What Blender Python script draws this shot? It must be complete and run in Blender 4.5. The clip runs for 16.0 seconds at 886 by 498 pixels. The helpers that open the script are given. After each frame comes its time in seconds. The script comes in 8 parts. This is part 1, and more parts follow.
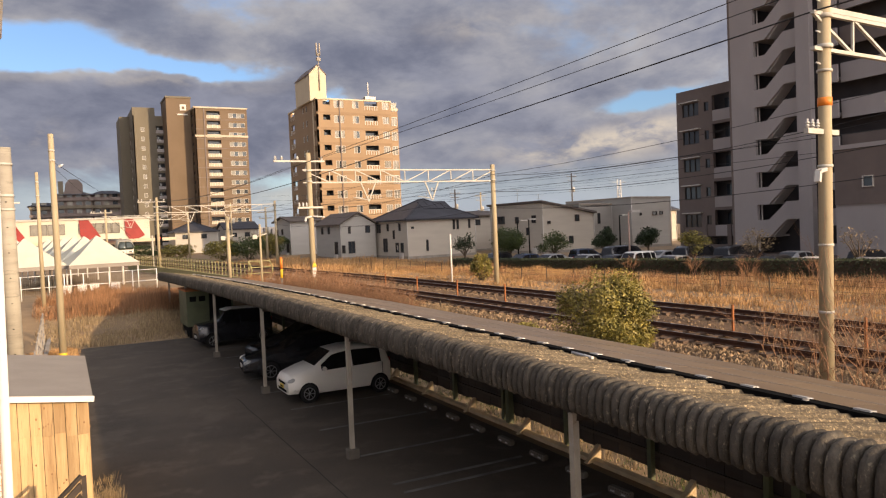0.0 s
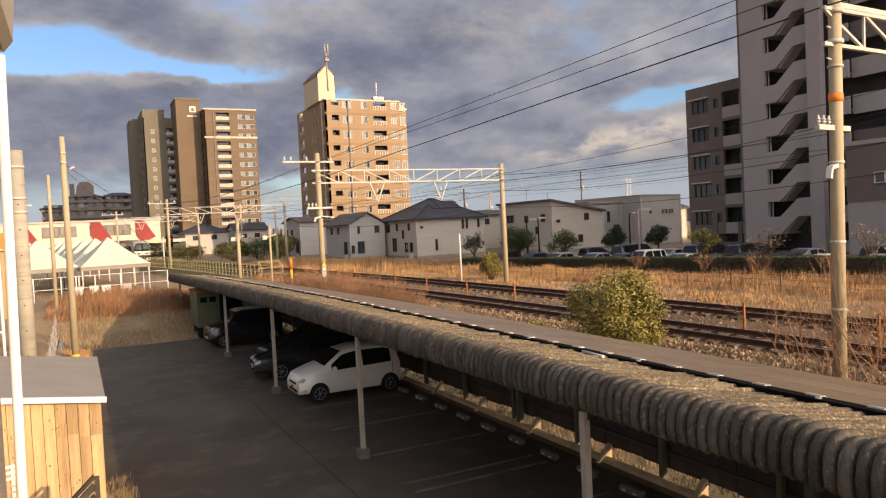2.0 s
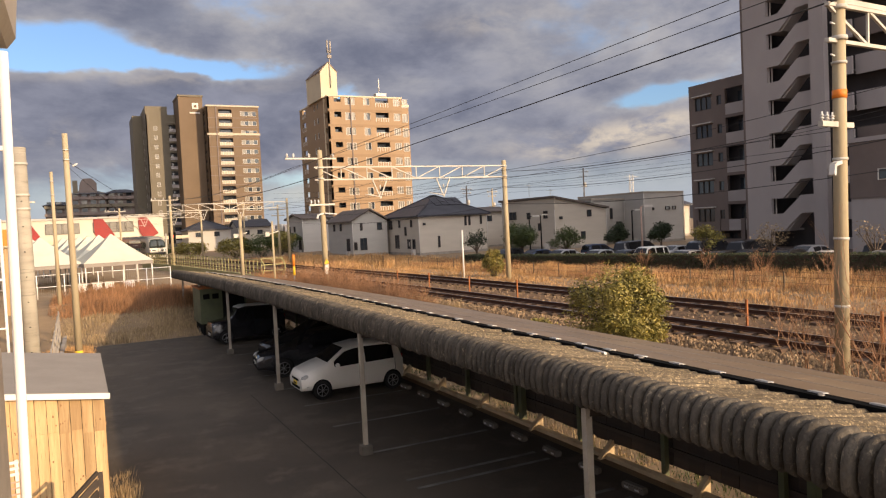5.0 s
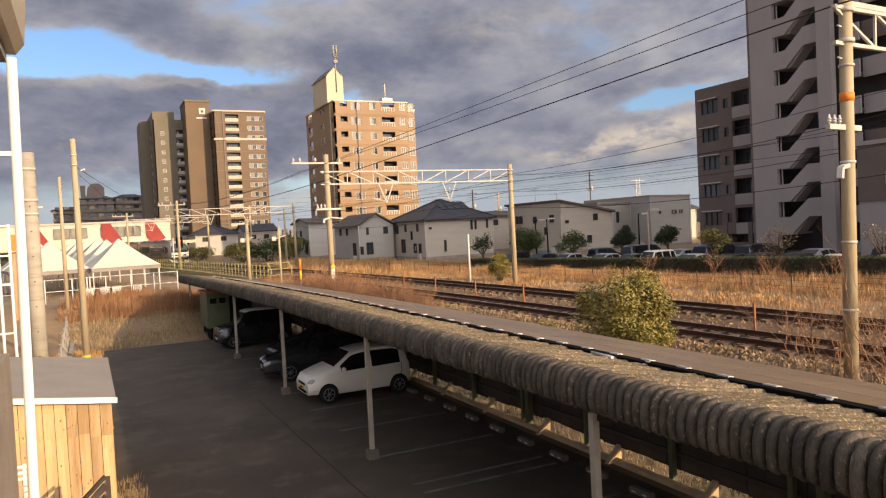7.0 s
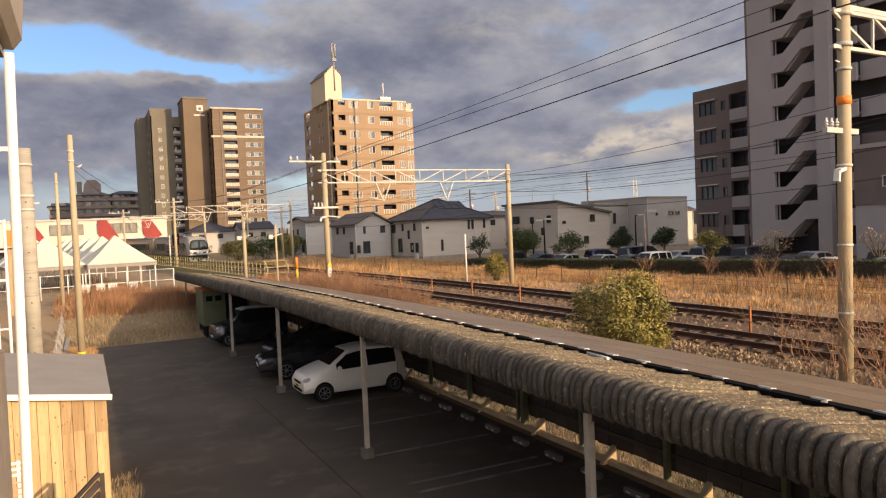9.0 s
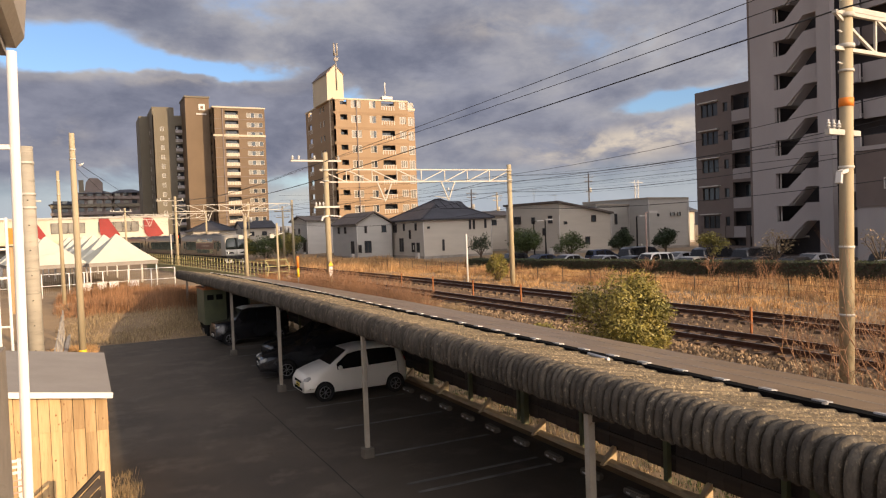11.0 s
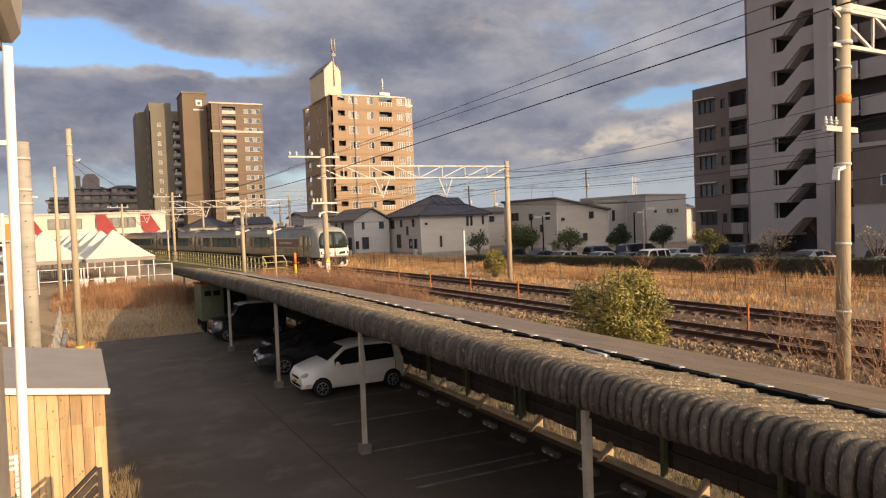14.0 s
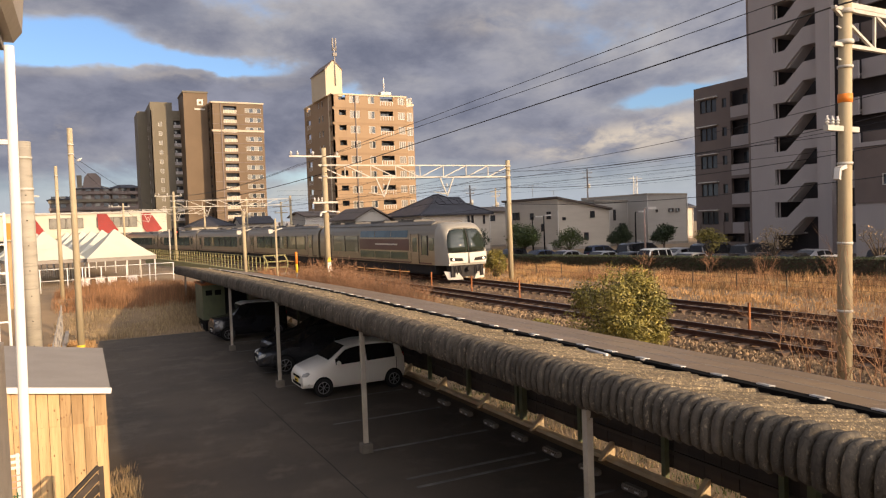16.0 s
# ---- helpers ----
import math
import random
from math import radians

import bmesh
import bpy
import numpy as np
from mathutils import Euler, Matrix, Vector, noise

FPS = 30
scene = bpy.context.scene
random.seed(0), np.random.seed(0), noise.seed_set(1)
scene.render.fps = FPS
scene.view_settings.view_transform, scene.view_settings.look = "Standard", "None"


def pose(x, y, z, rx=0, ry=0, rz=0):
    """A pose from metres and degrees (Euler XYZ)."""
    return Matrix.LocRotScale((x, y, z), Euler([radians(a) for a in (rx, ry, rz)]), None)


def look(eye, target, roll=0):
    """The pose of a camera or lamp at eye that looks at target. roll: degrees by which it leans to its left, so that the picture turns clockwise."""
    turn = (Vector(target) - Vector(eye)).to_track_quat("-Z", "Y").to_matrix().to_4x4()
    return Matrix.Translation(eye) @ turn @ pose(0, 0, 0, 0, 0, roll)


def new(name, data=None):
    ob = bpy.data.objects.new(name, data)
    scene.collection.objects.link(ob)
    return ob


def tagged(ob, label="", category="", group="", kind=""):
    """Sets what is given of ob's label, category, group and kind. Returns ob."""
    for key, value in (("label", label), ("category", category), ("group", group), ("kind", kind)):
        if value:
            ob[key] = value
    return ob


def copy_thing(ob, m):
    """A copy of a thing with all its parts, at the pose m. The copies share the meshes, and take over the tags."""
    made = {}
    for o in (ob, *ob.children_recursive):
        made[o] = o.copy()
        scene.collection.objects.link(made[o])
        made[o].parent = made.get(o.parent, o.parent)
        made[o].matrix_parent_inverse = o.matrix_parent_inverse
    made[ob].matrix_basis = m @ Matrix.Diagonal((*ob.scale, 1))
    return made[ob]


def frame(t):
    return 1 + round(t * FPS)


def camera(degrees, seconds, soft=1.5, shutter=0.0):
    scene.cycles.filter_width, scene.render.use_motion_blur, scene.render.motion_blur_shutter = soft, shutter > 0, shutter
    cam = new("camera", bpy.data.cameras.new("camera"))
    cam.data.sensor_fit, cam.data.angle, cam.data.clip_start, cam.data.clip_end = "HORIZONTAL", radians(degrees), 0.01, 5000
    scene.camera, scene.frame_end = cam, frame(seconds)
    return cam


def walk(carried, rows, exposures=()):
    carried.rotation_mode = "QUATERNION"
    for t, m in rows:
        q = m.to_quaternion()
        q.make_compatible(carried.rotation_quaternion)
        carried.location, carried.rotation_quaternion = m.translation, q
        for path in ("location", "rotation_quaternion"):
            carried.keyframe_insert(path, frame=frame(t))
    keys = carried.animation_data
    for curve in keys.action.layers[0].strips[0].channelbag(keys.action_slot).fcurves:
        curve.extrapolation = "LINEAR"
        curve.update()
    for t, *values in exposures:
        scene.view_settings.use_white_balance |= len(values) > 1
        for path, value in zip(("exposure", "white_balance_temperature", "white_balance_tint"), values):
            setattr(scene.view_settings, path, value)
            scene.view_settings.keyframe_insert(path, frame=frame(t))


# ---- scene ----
# ---- camera ----
EYE = (0.0, 0.0, 4.9)
cam = camera(62.98, 16.0, soft=1.2)
walk(cam, [
    (0.0, pose(*EYE, 88.184, 2.420, -27.761)),
    (0.5, pose(*EYE, 88.201, 2.476, -27.585)),
    (1.0, pose(*EYE, 88.247, 2.611, -27.379)),
    (1.5, pose(*EYE, 88.242, 2.727, -27.199)),
    (2.0, pose(*EYE, 88.174, 2.817, -27.036)),
    (2.5, pose(*EYE, 88.106, 2.714, -26.933)),
    (3.0, pose(*EYE, 88.048, 2.587, -26.954)),
    (3.5, pose(*EYE, 87.970, 2.581, -27.021)),
    (4.0, pose(*EYE, 87.939, 2.704, -26.956)),
    (6.5, pose(*EYE, 88.067, 2.831, -26.581)),
    (7.0, pose(*EYE, 88.280, 2.926, -26.350)),
    (7.5, pose(*EYE, 88.382, 3.011, -26.264)),
    (8.0, pose(*EYE, 88.339, 2.895, -26.345)),
    (8.5, pose(*EYE, 88.269, 2.643, -26.461)),
    (9.0, pose(*EYE, 88.234, 2.411, -26.584)),
    (11.5, pose(*EYE, 88.217, 2.125, -26.471)),
    (12.0, pose(*EYE, 88.173, 2.172, -26.472)),
    (12.5, pose(*EYE, 88.149, 2.099, -26.468)),
    (13.0, pose(*EYE, 88.125, 1.978, -26.575)),
    (13.5, pose(*EYE, 88.026, 2.008, -26.702)),
    (14.0, pose(*EYE, 87.933, 2.082, -26.679)),
    (14.5, pose(*EYE, 87.892, 2.110, -26.602)),
    (15.0, pose(*EYE, 87.992, 2.136, -26.417)),
    (15.5, pose(*EYE, 87.995, 2.142, -26.417)),
    (16.0, pose(*EYE, 87.888, 2.069, -26.591)),
], exposures=[(0.0, 0.24), (16.0, 0.24)])

# ---- sky, sun ----
SUN_OFF, SUN_EL = radians(25), radians(15.5)
SUN_DIR = Vector((math.sin(SUN_OFF) * math.cos(SUN_EL), -math.cos(SUN_OFF) * math.cos(SUN_EL), math.sin(SUN_EL)))


class G:
    """Small wrapper to wire shader nodes."""

    def __init__(self, tree):
        self.t = tree
        self.t.nodes.clear()

    def n(self, kind, **kw):
        nd = self.t.nodes.new(kind)
        for k, v in kw.items():
            if k == "op":
                nd.operation = v
            elif k == "blend":
                nd.data_type, nd.blend_type = "RGBA", v
        return nd

    def l(self, a, b):
        self.t.links.new(a, b)

    def val(self, sock, v):
        if isinstance(v, bpy.types.NodeSocket):
            self.l(v, sock)
        else:
            sock.default_value = v

    def math(self, op, a, b=0.0, clamp=False):
        nd = self.n("ShaderNodeMath", op=op)
        nd.use_clamp = clamp
        self.val(nd.inputs[0], a)
        self.val(nd.inputs[1], b)
        return nd.outputs[0]

    def mix(self, fac, a, b, blend="MIX"):
        nd = self.n("ShaderNodeMix", blend=blend)
        self.val(nd.inputs[0], fac)
        for s, c in ((nd.inputs[6], a), (nd.inputs[7], b)):
            self.val(s, c if isinstance(c, bpy.types.NodeSocket) else (*c[:3], 1))
        return nd.outputs[2]

    def noise(self, vec, scale, detail=4.0, rough=0.55, dist=0.0):
        nd = self.n("ShaderNodeTexNoise")
        if vec is not None:
            self.l(vec, nd.inputs["Vector"])
        nd.inputs["Scale"].default_value = scale
        nd.inputs["Detail"].default_value = detail
        nd.inputs["Roughness"].default_value = rough
        nd.inputs["Distortion"].default_value = dist
        return nd.outputs[0]

    def ramp(self, fac, lo, hi):
        nd = self.n("ShaderNodeMapRange")
        self.l(fac, nd.inputs[0])
        nd.inputs[1].default_value, nd.inputs[2].default_value = lo, hi
        nd.interpolation_type = "SMOOTHSTEP"
        return nd.outputs[0]

    def scaled(self, vec, s):
        nd = self.n("ShaderNodeVectorMath", op="MULTIPLY")
        self.l(vec, nd.inputs[0])
        nd.inputs[1].default_value = s
        return nd.outputs[0]


def _grey(g, k):
    nd = g.n("ShaderNodeCombineColor")
    for i in range(3):
        g.l(k, nd.inputs[i])
    return nd.outputs[0]


def make_world():
    w = bpy.data.worlds.new("sky")
    scene.world = w
    w.use_nodes = True
    g = G(w.node_tree)
    out, bg = g.n("ShaderNodeOutputWorld"), g.n("ShaderNodeBackground")
    sky = g.n("ShaderNodeTexSky")
    sky.sky_type, sky.sun_disc = "NISHITA", False
    sky.sun_elevation, sky.sun_rotation = SUN_EL, math.atan2(SUN_DIR.x, SUN_DIR.y)
    tc = g.n("ShaderNodeTexCoord")
    sep = g.n("ShaderNodeSeparateXYZ")
    g.l(tc.outputs["Generated"], sep.inputs[0])
    # cloud banks: noise on the dome, thickened or opened at given bearings and heights (degrees)
    stretched = g.scaled(tc.outputs["Generated"], (1.0, 1.0, 2.1))
    off = g.n("ShaderNodeVectorMath", op="ADD")
    g.l(stretched, off.inputs[0])
    off.inputs[1].default_value = (CLOUD_SEED, 0.0, 0.0)
    dome = off.outputs[0]
    deg = 180.0 / math.pi
    az = g.math("MULTIPLY", g.math("ARCTAN2", sep.outputs[0], sep.outputs[1]), deg)
    el = g.math("MULTIPLY", g.math("ARCSINE", sep.outputs[2]), deg)
    wob = g.math("MULTIPLY", g.math("SUBTRACT", g.noise(dome, 5.0, 5.0, 0.6), 0.5), 7.0)
    elw = g.math("ADD", el, g.math("MULTIPLY", wob, 0.42))
    azw = g.math("ADD", az, wob)

    def bank(a, e, wa, we):
        u = g.math("DIVIDE", g.math("SUBTRACT", azw, a), wa)
        v = g.math("DIVIDE", g.math("SUBTRACT", elw, e), we)
        r = g.math("ADD", g.math("MULTIPLY", u, u), g.math("MULTIPLY", v, v))
        return g.math("EXPONENT", g.math("MULTIPLY", r, -1.0))

    def total(rows):
        acc = None
        for a, e, wa, we, k in rows:
            q = g.math("MULTIPLY", bank(a, e, wa, we), k)
            acc = q if acc is None else g.math("ADD", acc, q)
        return acc

    big = g.noise(dome, 3.4, 10.0, 0.56, 0.2)
    shape = total(((2.0, 12.6, 9.0, 0.85, -0.62), (11.0, 12.2, 5.0, 0.5, -0.40), (-1.0, 14.2, 5.5, 1.1, -0.42), (43.6, 8.6, 3.0, 0.75, -0.48), (39.5, 13.0, 3.0, 1.2, -0.10),
                   (5.0, 8.8, 15.0, 2.6, 0.34), (29.0, 12.0, 13.0, 4.0, 0.06), (12.0, 15.8, 12.0, 2.0, -0.05), (15.0, 4.2, 3.5, 1.1, -0.34), (19.3, 9.7, 1.4, 1.6, -0.40),
                   (40.0, 6.0, 6.0, 1.5, 0.12), (36.0, 10.0, 6.0, 2.0, -0.08)))
    dens = g.math("ADD", g.math("ADD", g.math("MULTIPLY", g.math("SUBTRACT", big, 0.5), 1.15), 0.60), shape)
    cover = g.ramp(dens, 0.31, 0.55)
    thick = g.ramp(dens, 0.42, 0.78)
    fine = g.noise(dome, 9.0, 9.0, 0.6, 0.15)
    body = g.mix(g.ramp(fine, 0.28, 0.72), (0.190, 0.205, 0.285), (0.37, 0.378, 0.465))
    rim = g.mix(g.ramp(fine, 0.3, 0.7), (0.36, 0.375, 0.46), (0.60, 0.57, 0.57))
    cloud = g.mix(thick, rim, body)
    # heaps that catch the low sun
    lit_up = total(((6.0, 11.3, 9.0, 0.40, 0.30), (39.5, 5.6, 6.0, 1.2, 0.9), (43.8, 6.7, 3.5, 0.8, 0.7), (-2.0, 7.6, 2.2, 0.7, 0.6), (18.0, 6.8, 1.6, 1.6, 0.5), (32.0, 15.2, 4.0, 1.0, 0.35), (15.0, 2.8, 3.0, 0.6, 0.6)))
    lump = g.ramp(g.noise(dome, 16.0, 7.0, 0.6, 0.3), 0.34, 0.62)
    cloud = g.mix(g.math("MULTIPLY", lit_up, lump, True), cloud, (0.88, 0.75, 0.61))
    # clouds on the sun's side of the sky are lit through
    dot = g.n("ShaderNodeVectorMath", op="DOT_PRODUCT")
    g.l(tc.outputs["Generated"], dot.inputs[0])
    dot.inputs[1].default_value = tuple(SUN_DIR)
    toward = g.math("POWER", g.math("ADD", g.math("MULTIPLY", dot.outputs["Value"], 0.5), 0.5, True), 5.0)
    lit = g.n("ShaderNodeCombineColor")
    for i, k in enumerate((7.4, 6.6, 5.4)):
        g.l(g.math("ADD", g.math("MULTIPLY", toward, k), 0.82), lit.inputs[i])
    cloud = g.mix(1.0, cloud, lit.outputs[0], "MULTIPLY")
    blue = g.mix(1.0, sky.outputs[0], (0.125, 0.145, 0.185), "MULTIPLY")
    # thin bright haze low over the horizon
    low = g.ramp(g.math("ADD", el, g.math("MULTIPLY", wob, 0.3)), 5.2, 1.2)
    clear = g.mix(g.math("MULTIPLY", low, 0.8), blue, (0.58, 0.63, 0.72))
    cover = g.math("MULTIPLY", cover, g.math("SUBTRACT", 1.0, g.math("MULTIPLY", low, 0.62)))
    g.l(g.mix(cover, clear, cloud), bg.inputs[0])
    bg.inputs[1].default_value = 0.86
    g.l(bg.outputs[0], out.inputs[0])


CLOUD_SEED = 3.7
make_world()
sun = new("sun", bpy.data.lights.new("sun", "SUN"))
sun.data.energy, sun.data.angle, sun.data.color = 5.0, radians(0.6), (1.0, 0.71, 0.43)
sun.matrix_world = look((0, 0, 60), Vector((0, 0, 60)) - SUN_DIR)


# ---- materials ----
def mat(name, col, col2=None, rough=0.8, metal=0.0, scale=1.5, grain=40.0, bump=0.15, spread=0.25, stretch=(1, 1, 1), rnd=0.0,
        space="world", emit=0.0, alpha=1.0, spec=0.4, wear=None, island=0.0):
    m = bpy.data.materials.new(name)
    m.use_nodes = True
    g = G(m.node_tree)
    out, p = g.n("ShaderNodeOutputMaterial"), g.n("ShaderNodeBsdfPrincipled")
    g.l(p.outputs[0], out.inputs[0])
    if space == "world":
        vec = g.n("ShaderNodeNewGeometry").outputs["Position"]
    else:
        vec = g.n("ShaderNodeTexCoord").outputs["Object"]
    vec = g.scaled(vec, stretch)
    col2 = col2 or tuple(c * (1 - spread) for c in col)
    big, small = g.noise(vec, scale, 5, 0.6), g.noise(vec, grain, 3, 0.6)
    f = g.math("ADD", g.math("MULTIPLY", g.ramp(big, 0.3, 0.7), 0.65), g.math("MULTIPLY", small, 0.35))
    c = g.mix(f, col, col2)
    if wear:
        c = g.mix(g.math("MULTIPLY", g.ramp(g.noise(vec, scale * 2.7, 8, 0.7), wear[3], wear[3] + 0.12), wear[4]), c, wear[:3])
    if rnd:
        oi = g.n("ShaderNodeObjectInfo")
        k = g.math("ADD", g.math("MULTIPLY", oi.outputs["Random"], 2 * rnd), 1 - rnd)
        c = g.mix(1.0, c, _grey(g, k), "MULTIPLY")
    if island:
        ge = g.n("ShaderNodeNewGeometry")
        k = g.math("ADD", g.math("MULTIPLY", ge.outputs["Random Per Island"], 2 * island), 1 - island)
        c = g.mix(1.0, c, _grey(g, k), "MULTIPLY")
    g.l(c, p.inputs["Base Color"])
    g.val(p.inputs["Roughness"], g.math("ADD", rough - 0.08, g.math("MULTIPLY", big, 0.16), True))
    p.inputs["Metallic"].default_value = metal
    p.inputs["Specular IOR Level"].default_value = spec
    if bump:
        b = g.n("ShaderNodeBump")
        b.inputs["Strength"].default_value = bump
        b.inputs["Distance"].default_value = 0.02
        g.l(g.math("ADD", small, g.math("MULTIPLY", big, 1.5)), b.inputs["Height"])
        g.l(b.outputs[0], p.inputs["Normal"])
    if emit:
        p.inputs["Emission Color"].default_value = (*col, 1)
        p.inputs["Emission Strength"].default_value = emit
    return m


def glass_mat(name, tint=(0.05, 0.06, 0.07), rough=0.06):
    m = mat(name, tint, rough=rough, bump=0.0, spread=0.4, scale=0.8, grain=3.0, spec=0.7)
    return m


